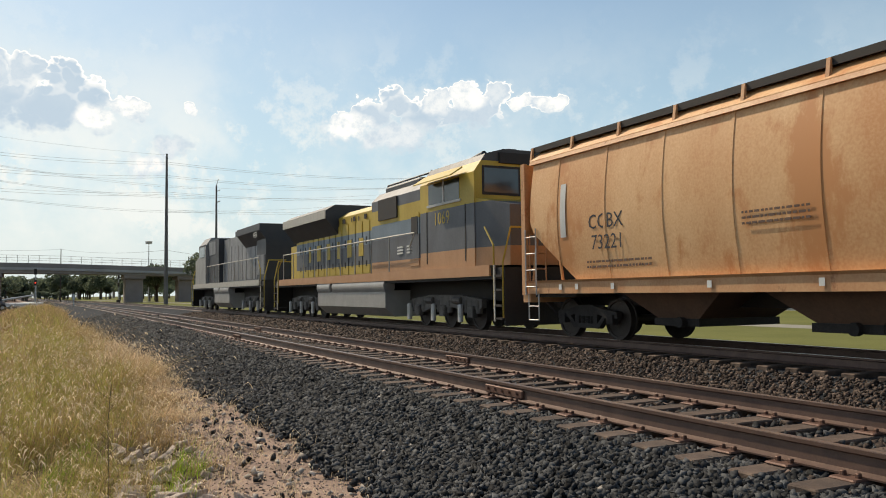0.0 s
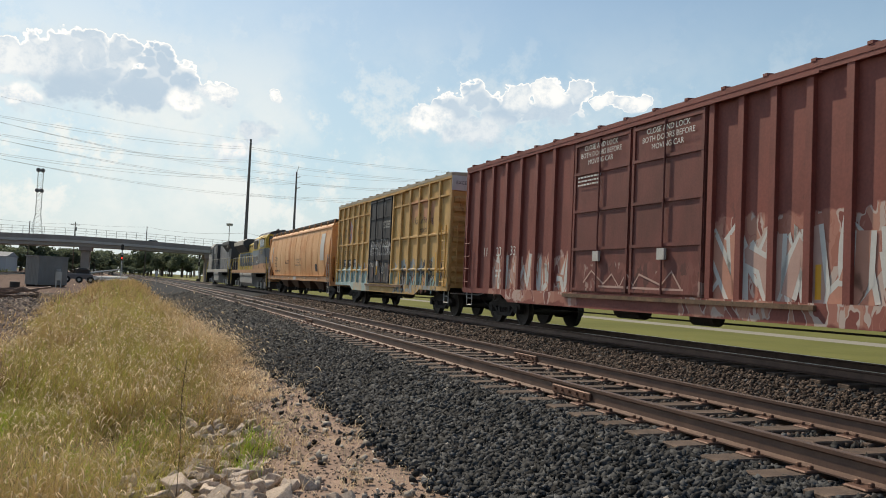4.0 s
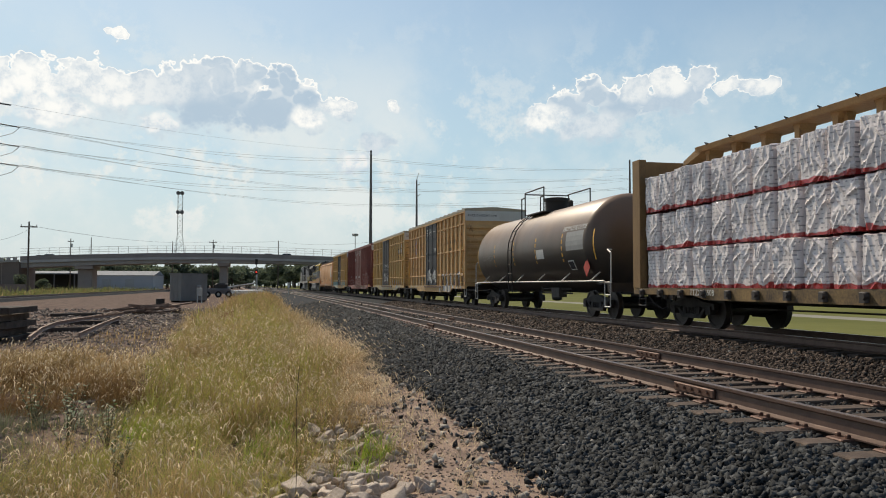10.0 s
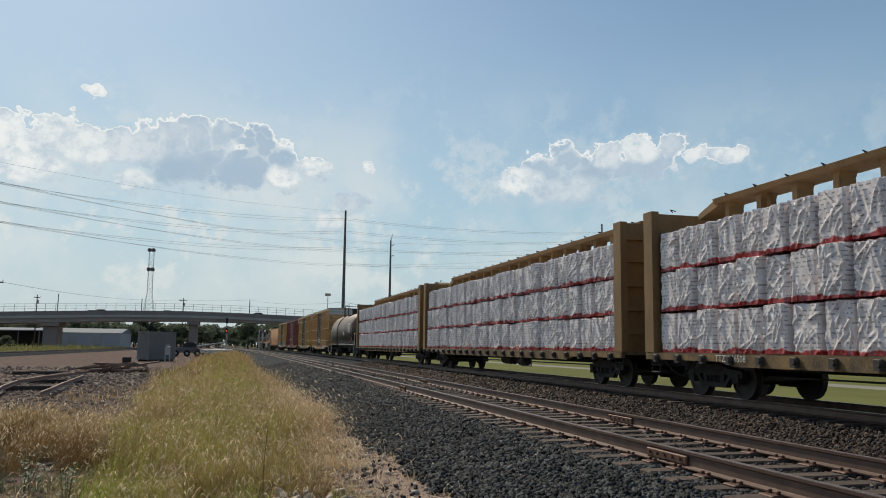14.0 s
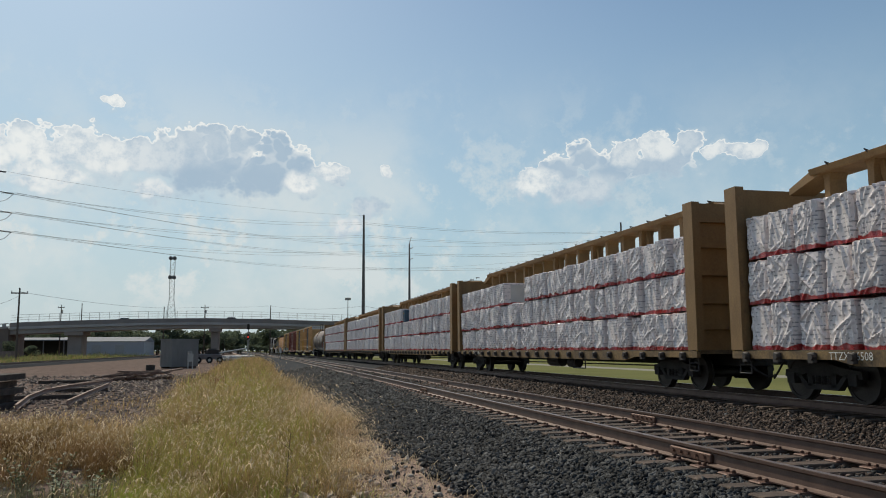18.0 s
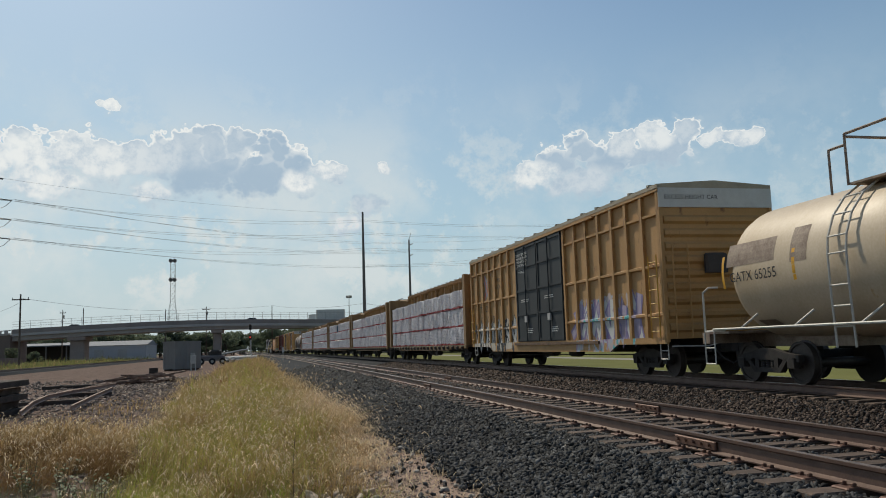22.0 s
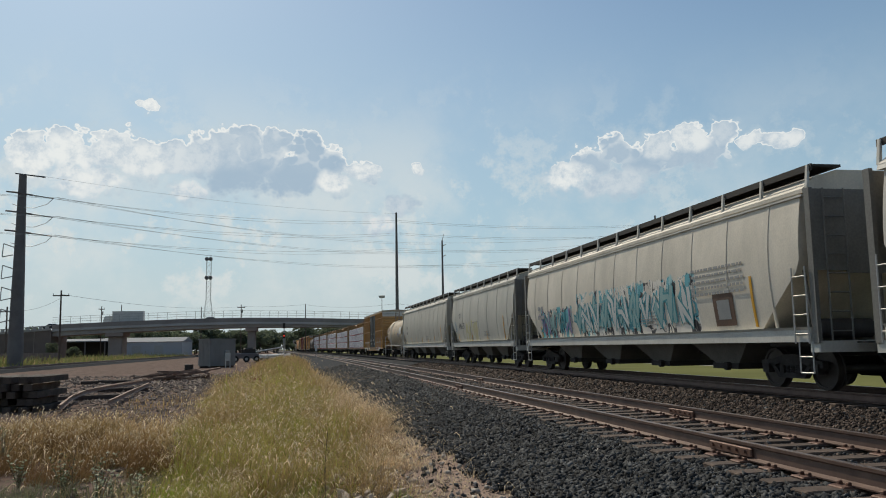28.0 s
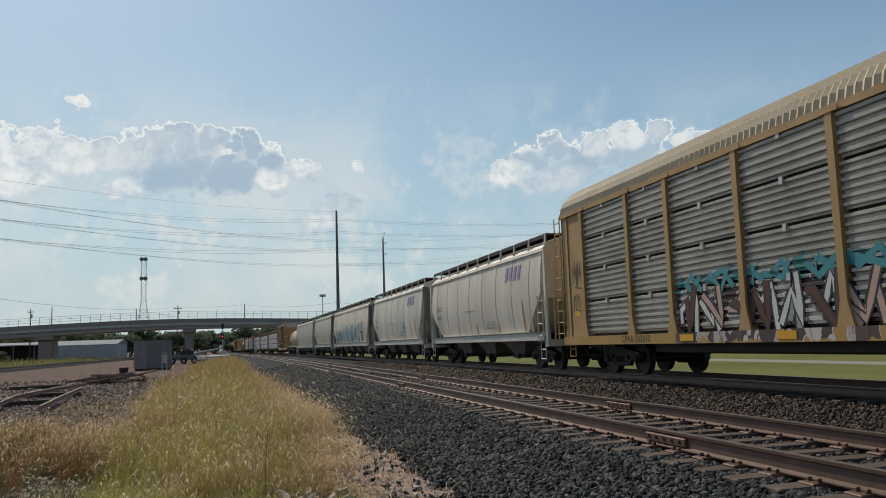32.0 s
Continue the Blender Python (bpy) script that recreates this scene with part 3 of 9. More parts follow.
def spread(x0, x1, y0, y1, per_m2, fall=12.0):
    """Random places, thinning out with y."""
    out = []
    y = y0
    while y < y1:
        h = min(2.0, y1 - y)
        n = int((x1 - x0) * h * per_m2 * min(1.0, fall / max(y, 0.1)) ** 1.1)
        out.append(np.column_stack([rng.uniform(x0, x1, n), rng.uniform(y, y + h, n)]))
        y += h
    return np.concatenate(out)


# thatch and dark soil under the grass
ys = np.arange(-60.0, 141.0, 0.5)
sh = Shape()
sh.loft([[(float(xl(y)) - 0.3, float(y), GROUND - 0.02), (0.0, float(y), GROUND + 0.012), (float(xr(y)) - 0.12 + 0.12 * math.sin(y * 7.1), float(y), GROUND + 0.016)] for y in ys], closed=False, caps=False)
solid("verge", sh, M["thatch"], "brown thatch and soil under the tall grass", "ground", kind="structure")

p = spread(1.5, 4.45, 2.0, 62, 1300, 9)
p = np.concatenate([p, spread(4.45, 6.9, 3.0, 62, 330, 12), spread(6.9, 9.9, 5.0, 62, 380, 14), spread(9.9, 11, 10, 62, 120, 16)])
keep = rng.random(len(p)) < np.clip((p[:, 0] - toe(p[:, 1])) / 0.45, 0.012, 1)
p = p[keep]
on_tie = (np.abs(p[:, 0] - NEAR) < 1.34) & (np.abs((p[:, 1] - 1.0 + TIE_STEP / 2) % TIE_STEP - TIE_STEP / 2) < 0.12)
p = p[~on_tie | (rng.random(len(p)) < 0.06)]
near_rail = np.abs(np.abs(p[:, 0] - NEAR) - GAUGE / 2) < 0.1
p = p[~near_rail]
far_off = np.clip(p[:, 1] / 17, 1, 2.0)
size = rng.uniform(0.016, 0.042, len(p)) * far_off
z = bed_z(p[:, 0]) + size * rng.uniform(0.1, 0.7, len(p))
z = np.where((np.abs(p[:, 0] - NEAR) < 1.34), np.maximum(z, -0.235 + size * 0.2), z)
dusty_ones = rng.random(len(p)) < np.interp(p[:, 0], [4.2, 4.6, 6.6, 7.4], [0.0, 0.35, 0.5, 0.92])
for sel, mat, words in ((~dusty_ones, "stone", "loose dark grey crushed ballast stones"), (dusty_ones, "stone_brown", "brown dusty ballast stones between the tracks")):
    scatter_rocks("ballast_stones", np.column_stack([p[:, 0] + bend(p[:, 1]), p[:, 1], z])[sel], size[sel], M[mat], words, "ballast", 0.75, 0.9)

# pale stray stones on the ballast and the path
p = np.concatenate([spread(2.3, 4.2, 2.5, 30, 2.2, 14), spread(1.2, 2.4, 2.5, 30, 15, 10)])
size = rng.uniform(0.012, 0.045, len(p)) * np.clip(p[:, 1] / 14, 1, 2)
scatter_rocks("pale_stones", np.column_stack([p, np.maximum(bed_z(p[:, 0]), GROUND + 0.02) + size * 0.4]), size, M["broken_rock"], "pale stray stones on the path and ballast", "stones")
p = spread(0.7, 2.7, 2.5, 40, 300, 9)
size = rng.uniform(0.004, 0.015, len(p)) * np.clip(p[:, 1] / 10, 1, 2.2)
scatter_rocks("path_gravel", np.column_stack([p, np.full(len(p), GROUND + 0.015)]), size, M["pathstone"], "brown grit and small stones on the path", "gravel")
# clods and stones of the yard
p = np.concatenate([spread(-9, -1.7, 7, 60, 60, 16), spread(-20, -9, 12, 60, 16, 20)])
size = rng.uniform(0.012, 0.05, len(p)) * np.clip(p[:, 1] / 18, 1, 2.4)
scatter_rocks("yard_stones", np.column_stack([p, np.full(len(p), GROUND - 0.03)]), size, M["pathstone"], "brown stones and clods on the yard", "gravel")

# white rubble heap at the edge of the grass
rubble = thing("rubble_heap", "heap of broken pale limestone and concrete rubble in the grass", "rubble")
meshes = []
for k in range(12):
    bm = bmesh.new()
    dims = np.array([1.0, rng.uniform(0.55, 0.95), rng.uniform(0.3, 0.65)])
    for _ in range(15):
        q = rng.uniform(-1, 1, 3)
        q = np.sign(q) * np.abs(q) ** 0.55 * dims
        bm.verts.new(q)
    bmesh.ops.convex_hull(bm, input=bm.verts[:])
    loose = [v for v in bm.verts if not v.link_faces]
    bmesh.ops.delete(bm, geom=loose, context="VERTS")
    bmesh.ops.bevel(bm, geom=bm.edges[:], offset=0.05, segments=1, affect="EDGES")
    me = bpy.data.meshes.new("rubble_stone")
    bm.to_mesh(me)
    bm.free()
    me.materials.append(M["limestone"])
    meshes.append(me)
for i in range(290):
    if i < 190:
        yy = 5.0 + 2.3 * rng.random() ** 0.9
        xx = 0.5 + 0.42 * rng.normal()
        lift = 0.17 * math.exp(-((xx - 0.5) / 0.5) ** 2 - ((yy - 5.9) / 1.0) ** 2)
        r = rng.uniform(0.03, 0.075) if i > 46 else rng.uniform(0.075, 0.13)
    else:
        yy = 7.2 + 4.0 * rng.random() ** 1.3
        xx = 0.55 + (yy - 6.8) * 0.06 + 0.3 * rng.normal()
        lift = 0.05
        r = rng.uniform(0.025, 0.085)
    ob = new("rubble_stone", meshes[i % len(meshes)])
    ob.parent = rubble
    ob.matrix_basis = pose(xx, yy, GROUND + r * 0.25 + lift * rng.uniform(0.3, 1.0), rng.uniform(-28, 28), rng.uniform(-28, 28), rng.uniform(0, 360)) @ Matrix.Diagonal((r, r, r, 1))


def clumped(x, y, scale, z):
    return np.array([noise.noise((a * scale, b * scale, z)) for a, b in zip(x, y)])


HEADS = []


def tufts(name, cx, cy, each, heights, width, material_, label, lean=0.5, head=0.0, radius=0.07):
    """Tufts of blades in four steps that fan out from their roots and droop at the tip."""
    n = len(cx) * each
    bx = np.repeat(cx, each) + rng.normal(0, 1, n) * radius
    by = np.repeat(cy, each) + rng.normal(0, 1, n) * radius
    h = np.repeat(heights, each) * rng.uniform(0.45, 1.1, n)
    a = rng.uniform(0, 2 * np.pi, n)
    out = np.stack([np.cos(a), np.sin(a), np.zeros(n)], -1)
    reach = (h * np.abs(rng.normal(0.15, lean * 1.35, n)))[:, None]
    wind = np.stack([h * 0.12, -h * 0.03, np.zeros(n)], -1)
    b = rng.uniform(0, 2 * np.pi, n)
    side = np.stack([np.cos(b), np.sin(b), np.zeros(n)], -1)
    base = np.column_stack([bx, by, np.full(n, GROUND - 0.02)])
    up = np.array([0, 0, 1.0])
    w = (np.asarray(width) * np.clip(by / 9, 0.75, 3.2) * rng.uniform(0.6, 1.3, n))[:, None]
    droop = rng.uniform(0.0, 0.6, (n, 1)) ** 1.3
    pts = []
    for q, k in ((0.0, 1.0), (0.4, 0.9), (0.75, 0.6)):
        c = base + out * reach * q * q + wind * q + h[:, None] * up * q * (1 - droop * q * 0.5)
        pts += [c - side * w * k, c + side * w * k]
    tip = base + out * reach * 1.15 + wind * 1.15 + h[:, None] * up * (1 - droop)
    pts.append(tip)
    v = np.stack(pts, 1)
    f = np.array([[0, 1, 3], [0, 3, 2], [2, 3, 5], [2, 5, 4], [4, 5, 6]])
    ob = bulk(name, v.reshape(-1, 3), (f[None] + (np.arange(n) * 7)[:, None, None]).reshape(-1, 3), material_, label, "grass")
    if head:
        sel = rng.random(n) < head
        HEADS.append((tip[sel], out[sel]))
    return ob


def verge_places(n, y0, y1, power):
    y = y0 + (y1 - y0) * rng.random(n) ** power
    x = xl(y) + (xr(y) - xl(y)) * rng.random(n)
    return x, y


for kind, n, each, y0, y1, power, h0, h1, wd in (
        ("straw", 8200, 19, 3.6, 36, 1.45, 0.34, 0.8, 0.0015), ("green", 9500, 17, 3.6, 34, 1.45, 0.22, 0.62, 0.0019),
        ("far_straw", 4200, 11, 30, 138, 1.2, 0.4, 0.9, 0.0036), ("far_green", 2600, 9, 28, 138, 1.2, 0.35, 0.75, 0.004)):
    x, y = verge_places(n, y0, y1, power)
    c = clumped(x, y, 0.45, 2.0) + 0.6 * clumped(x, y, 1.5, 9.0)
    gap = clumped(x, y, 1.1, 31.0)
    if "green" in kind:
        ok = (c > -0.2) & (x < xr(y) - 0.35 - 0.3 * (y > 9))
    else:
        ok = (c < 0.05) | (rng.random(n) < 0.3) | (x > xr(y) - 0.7)
    edge = np.clip((xr(y) - x) / 0.6, 0, 1) * np.clip((x - xl(y)) / 0.5, 0, 1)
    rock = (x > -0.5) & (x < 1.1) & (y < 6.9)
    rock2 = (np.abs(x - 0.45 - (y - 6.8) * 0.07) < 0.3) & (y < 11)
    ok &= (rng.random(n) < 0.3 + 0.7 * edge) & (gap > -0.1) & (~rock | (rng.random(n) < 0.2)) & (~rock2 | (rng.random(n) < 0.4))
    x, y, e = x[ok], y[ok], edge[ok]
    h = rng.uniform(h0, h1, len(x)) * (0.5 + 0.5 * e) * np.clip(0.8 + 1.5 * clumped(x, y, 0.6, 7.0) + 1.1 * clumped(x, y, 1.9, 17.0), 0.25, 1.8)
    label = "tall green weeds among the dry grass" if "green" in kind else "tall dry straw coloured seed grass"
    tufts("green_grass" if "green" in kind else "dry_grass", x, y, each, h, wd, M["grass_green"] if "green" in kind else M["grass_dry"], label,
          0.45 if "green" in kind else 0.6, 0.3 if kind == "straw" else 0.0, 0.11)

# bushy clumps that stand out of the verge: pale straw on its ballast side, brown to the yard, green between
def clump(x, y, spread_, n, h, mat, label, lean=0.75, head=0.25):
    a, q = rng.uniform(0, 6.283, n), spread_ * np.sqrt(rng.random(n))
    cx, cy = x + q * np.cos(a), y + q * np.sin(a)
    tufts("grass_clump", cx, cy, 16, h * (1.05 - 0.5 * (q / spread_) ** 2) * rng.uniform(0.75, 1.15, n), 0.0015, mat, label, lean, head, 0.06)


for x, y, r_, n, h in ((1.25, 15.6, 0.5, 90, 0.5), (1.4, 17.5, 0.6, 110, 0.62), (1.35, 19.8, 0.6, 100, 0.6), (1.2, 13.2, 0.4, 70, 0.42), (1.2, 22.5, 0.7, 90, 0.62), (1.1, 26.0, 0.8, 80, 0.6), (1.3, 11.3, 0.35, 60, 0.36)):
    clump(x, y, r_, n, h, M["straw_pale"], "bushy clump of bleached straw grass beside the ballast")
for x, y, r_, n, h in ((-2.6, 13.2, 0.6, 110, 0.55), (-3.6, 14.2, 0.7, 120, 0.6), (-4.6, 15.3, 0.8, 110, 0.6), (-1.8, 12.0, 0.5, 90, 0.5), (-5.8, 16.0, 0.8, 100, 0.6), (-3.0, 11.6, 0.5, 80, 0.45), (-4.2, 12.4, 0.6, 80, 0.5), (-7.2, 16.6, 0.9, 100, 0.6)):
    clump(x, y, r_, n, h, M["straw_brown"], "bushy clump of rusty brown dead grass", head=0.06)
for x, y, r_, n, h in ((-0.4, 16.5, 0.6, 90, 0.62), (0.2, 20.0, 0.7, 90, 0.66), (-0.9, 21.5, 0.8, 90, 0.6), (-0.2, 12.6, 0.5, 80, 0.5), (0.3, 26.0, 0.9, 90, 0.7), (-1.0, 9.4, 0.4, 60, 0.45), (0.1, 10.2, 0.35, 60, 0.42)):
    clump(x, y, r_, n, h, M["grass_green"], "bushy clump of olive green weeds", 0.5, 0.1)
clump(-1.55, 33.0, 0.35, 50, 0.95, M["rust_weed"], "tall rust brown dock weed in the verge", 0.18, 0.5)

# a band of dry grass across the yard's near end, and thin tufts on the path
n = 1500
x = rng.uniform(-11, -2.2, n)
y = 15.2 + 0.25 * (-x - 3) + rng.normal(0, 1.5, n) + 0.8 * np.sin(x * 1.1)
ok = clumped(x, y, 0.7, 12.0) > -0.2
tufts("dry_grass", x[ok], y[ok], 14, rng.uniform(0.25, 0.62, ok.sum()), 0.003, M["grass_dry"], "dry straw grass along the yard's edge", 0.55, 0.4)
n = 700
x, y = rng.uniform(-4.2, -1.6, n), rng.uniform(5, 10.6, n)
ok = clumped(x, y, 0.8, 15.0) > 0.0
tufts("grey_weeds", x[ok], y[ok], 14, rng.uniform(0.12, 0.4, ok.sum()), 0.003, M["grey_weed"], "low grey green weeds at the edge of the yard", 0.8, 0.0)
n = 330
y = 5.5 + 14 * rng.random(n)
x = xr(y) + rng.random(n) ** 1.6 * (toe(y) - xr(y) + 0.25)
tufts("dry_grass", x, y, 9, rng.uniform(0.06, 0.26, n), 0.0024, M["seed"], "thin bleached grass tufts on the path", 0.7, 0.15, 0.04)

# fresh green clumps
for x, y in ((-0.55, 7.0), (-0.4, 6.5), (0.15, 8.4), (-1.3, 8.6), (-0.1, 7.6), (-0.9, 6.2), (1.0, 7.7), (0.75, 6.7)):
    tufts("green_tuft", np.array([x, x + 0.08, x - 0.06]), np.array([y, y + 0.06, y + 0.1]), 26, np.full(3, 0.46), 0.0026, M["fresh_grass"], "fresh green grass tuft in dry grass", 0.25, 0.0, 0.06)

# drooping seed heads on the dry stems
t0, bd = np.concatenate([a for a, b in HEADS]), np.concatenate([b for a, b in HEADS])
n = len(t0)
ln_ = rng.uniform(0.03, 0.08, (n, 1))
up = np.array([0, 0, 1.0])
cen = [t0, t0 + bd * ln_ * 0.45 + up * ln_ * 0.2, t0 + bd * ln_ * 0.9 - up * ln_ * 0.15, t0 + bd * ln_ * 1.1 - up * ln_ * 0.55]
rad = [0.0012, 0.0045, 0.004, 0.001]
sd = np.stack([-bd[:, 1], bd[:, 0], np.zeros(n)], -1)
grow = np.clip(t0[:, 1:2] / 9, 0.8, 2.0)
v = np.stack([q for c, r in zip(cen, rad) for q in (c - sd * r * grow, c + sd * r * grow)], 1)
f = np.array([[0, 1, 3], [0, 3, 2], [2, 3, 5], [2, 5, 4], [4, 5, 7], [4, 7, 6]])
bulk("seed_heads", v.reshape(-1, 3), (f[None] + (np.arange(n) * 8)[:, None, None]).reshape(-1, 3), M["seed"], "pale drooping grass seed heads", "grass")

# a few bare weed stalks close to the eye
for x, y, h in ((0.23, 6.0, 1.05), (-2.0, 8.2, 0.75)):
    st = thing("weed_stalk", "thin dry weed stalk standing in the grass", "weed", at=pose(x, y, GROUND))
    part("stem", Shape().wire([(0, 0, 0), (0.01, 0.0, h * 0.4), (0.0, 0.01, h * 0.75), (0.02, 0.01, h)], 0.0026, 5), M["stalk"], st)
    for k in range(5):
        zz = h * (0.55 + 0.09 * k)
        a = 2.4 * k
        part("twig", Shape().tube((0.005, 0, zz), (0.06 * math.cos(a), 0.06 * math.sin(a), zz + 0.05), 0.002, n=4), M["stalk"], st)

# broad-leaved weeds at the yard's edge
def weed(x, y, h, seed):
    r = random.Random(seed)
    w = thing("broadleaf_weed", "leafy green weed with small pale flower heads", "weed", group="weeds at the yard", at=pose(x, y, GROUND))
    leaves = Shape()
    for k in range(9):
        a, l = r.uniform(0, 6.28), h * r.uniform(0.6, 1.0)
        tip = (0.45 * h * math.cos(a) * r.random(), 0.45 * h * math.sin(a) * r.random(), l)
        part("stem", Shape().tube((0, 0, 0), tip, 0.006, 0.002, 5), M["stalk"], w)
        for j in range(14):
            q = 0.25 + 0.75 * j / 13
            c = Vector(tip) * q
            b = r.uniform(0, 6.28)
            s2 = r.uniform(0.03, 0.06)
            d = Vector((math.cos(b), math.sin(b), r.uniform(-0.2, 0.6))) * s2
            e2 = Vector((-math.sin(b), math.cos(b), 0)) * s2 * 0.4
            leaves.add([c, c + d * 0.5 + e2, c + d, c + d * 0.5 - e2], [(0, 1, 2, 3)])
    part("foliage", leaves, M["leaf"], w)


for k, (x, y, h) in enumerate(((-1.5, 8.6, 0.55), (-1.9, 8.7, 0.5), (-1.2, 7.2, 0.4), (-2.2, 10.2, 0.5), (-2.7, 10.6, 0.45), (-3.3, 11.0, 0.4), (-4.3, 13.5, 0.6), (-5.4, 14.5, 0.65))):
    weed(x, y, h, k)

# ---------------- the train: shared pieces ----------------
CARS = []     # (thing, place of its front end at 0 s)
WHEELS = {}   # place of a wheelset under its truck -> the wheelsets there
SIDE = 1.6
WHEEL_R = 0.43
TO_SIDE = Matrix(((0, 0, -1, 0), (-1, 0, 0, 0), (0, 1, 0, 0), (0, 0, 0, 1)))  # lettering on the side towards the near track
TO_END = Matrix(((1, 0, 0, 0), (0, 0, -1, 0), (0, 1, 0, 0), (0, 0, 0, 1)))    # lettering on the rear end


def paint(name, col, rough=0.6, metal=0.0):
    return material(name, col, tuple(c * 0.75 for c in col), rough, metal, scale=4, grain=40, bump=0.02, amount=0.5)


M["white_paint"] = paint("white_lettering", (0.7, 0.7, 0.66))
M["black_paint"] = paint("black_lettering", (0.03, 0.03, 0.035))
M["grey_print"] = paint("grey_lettering", (0.3, 0.3, 0.29))
M["yellow_tape"] = paint("yellow_reflector", (0.7, 0.36, 0.02), 0.4)
M["red_paint"] = paint("red_mark", (0.5, 0.07, 0.05))
M["blue_paint"] = paint("blue_mark", (0.06, 0.14, 0.35))
M["faded_red"] = paint("faded_red_mark", (0.5, 0.17, 0.11))
M["faded_blue"] = paint("faded_blue_mark", (0.27, 0.29, 0.34))
M["brown_print"] = paint("brown_lettering", (0.1, 0.075, 0.055))
M["violet_paint"] = paint("violet_mark", (0.26, 0.22, 0.4))
M["teal_spray"] = paint("teal_spray", (0.27, 0.42, 0.41))
M["deep_teal_spray"] = paint("deep_teal_spray", (0.05, 0.25, 0.29))
M["pale_spray"] = paint("pale_spray", (0.6, 0.6, 0.57))
M["salmon_spray"] = paint("salmon_spray", (0.5, 0.25, 0.18))
M["rose_spray"] = paint("rose_spray", (0.5, 0.33, 0.28))
M["lilac_spray"] = paint("lilac_spray", (0.4, 0.34, 0.44))
M["steel_bright"] = material("pale_grab_iron", (0.55, 0.53, 0.5), (0.35, 0.33, 0.3), 0.5, 0.3, scale=6, bump=0.02)
M["brake"] = material("brake_gear", (0.07, 0.06, 0.055), (0.035, 0.03, 0.028), 0.7, scale=4, bump=0.1)
M["glass"] = material("cab_glass", (0.03, 0.04, 0.045), (0.02, 0.03, 0.035), 0.08, 0.0, scale=2, bump=0, spec=0.8)

# wheelset, side frames
WS = Shape()
WS.disc_x(0, 0, [(-1.0, 0.06), (-0.98, 0.09), (-0.86, 0.1), (-0.86, 0.2), (-0.85, 0.36), (-0.87, 0.37), (-0.87, WHEEL_R), (-0.75, WHEEL_R - 0.005), (-0.74, WHEEL_R + 0.025),
                 (-0.715, WHEEL_R + 0.025), (-0.72, 0.36), (-0.74, 0.2), (-0.7, 0.09), (0.7, 0.09), (0.74, 0.2), (0.72, 0.36), (0.715, WHEEL_R + 0.025),
                 (0.74, WHEEL_R + 0.025), (0.75, WHEEL_R), (0.87, WHEEL_R), (0.87, 0.37), (0.85, 0.36), (0.86, 0.2), (0.86, 0.1), (0.98, 0.09), (1.0, 0.06)], 20)
for k in range(3):  # bolts of the bearing caps show that the wheels turn
    a = 2.09 * k
    for sx in (-1.03, 1.0):
        WS.box(sx, sx + 0.03, 0.05 * math.cos(a) - 0.018, 0.05 * math.cos(a) + 0.018, 0.05 * math.sin(a) - 0.018, 0.05 * math.sin(a) + 0.018)
WS_MESH = WS.mesh("wheelset", M["wheel"], True)


def side_frame(sh, sx, half):
    """One cast side frame, its bearings and springs, at half the wheelbase."""
    x0, x1 = (sx * 0.93, sx * 1.06) if sx > 0 else (sx * 1.06, sx * 0.93)
    top = [(-half - 0.22, 0.02), (-half - 0.2, 0.16), (-half + 0.2, 0.2), (-0.45, 0.24), (-0.2, 0.3), (0.2, 0.3), (0.45, 0.24), (half - 0.2, 0.2), (half + 0.2, 0.16), (half + 0.22, 0.02),
           (half - 0.16, 0.03), (0.42, 0.1), (0.36, 0.06), (-0.36, 0.06), (-0.42, 0.1), (-half + 0.16, 0.03)]
    sh.prism_x(top, x0, x1)
    low = [(-half + 0.12, 0.1), (-0.45, -0.2), (0.45, -0.2), (half - 0.12, 0.1), (half - 0.24, 0.1), (0.4, -0.1), (-0.4, -0.1), (-half + 0.24, 0.1)]
    sh.prism_x(low, x0, x1)
    for yy in (-0.33, 0.33):
        sh.box(x0, x1, yy - 0.07, yy + 0.07, -0.15, 0.12)
    for yy in (-0.17, 0.0, 0.17):
        sh.turned_z(sx * 0.99, yy, [(-0.1 + 0.022 * i, 0.06 if i % 2 else 0.075) for i in range(9)], 8)
    for yy in (-half, half):
        sh.box(min(sx * 0.96, sx * 1.1), max(sx * 0.96, sx * 1.1), yy - 0.11, yy + 0.11, -0.1, 0.1)


TRUCK_MESH = {}


def truck(car, y, axles=2, z=WHEEL_R):
    if axles not in TRUCK_MESH:
        sh = Shape()
        half = 0.86
        side_frame(sh, -1, half), side_frame(sh, 1, half)
        sh.box(-0.93, 0.93, -0.18, 0.18, 0.02, 0.24)
        for yy in (-0.62, 0.62):
            sh.box(-0.8, 0.8, yy - 0.05, yy + 0.05, -0.12, -0.02)
        TRUCK_MESH[axles] = sh.mesh("truck_frame", M["truck"])
    fr = new("truck_frame", TRUCK_MESH[axles])
    fr.parent = car
    fr.matrix_basis = pose(0, y, z)
    for yy in (-0.86, 0.86):
        ws = new("wheelset", WS_MESH)
        ws.parent = fr
        ws.matrix_basis = pose(0, yy, 0)
        WHEELS.setdefault((0, yy, 0), []).append(ws)


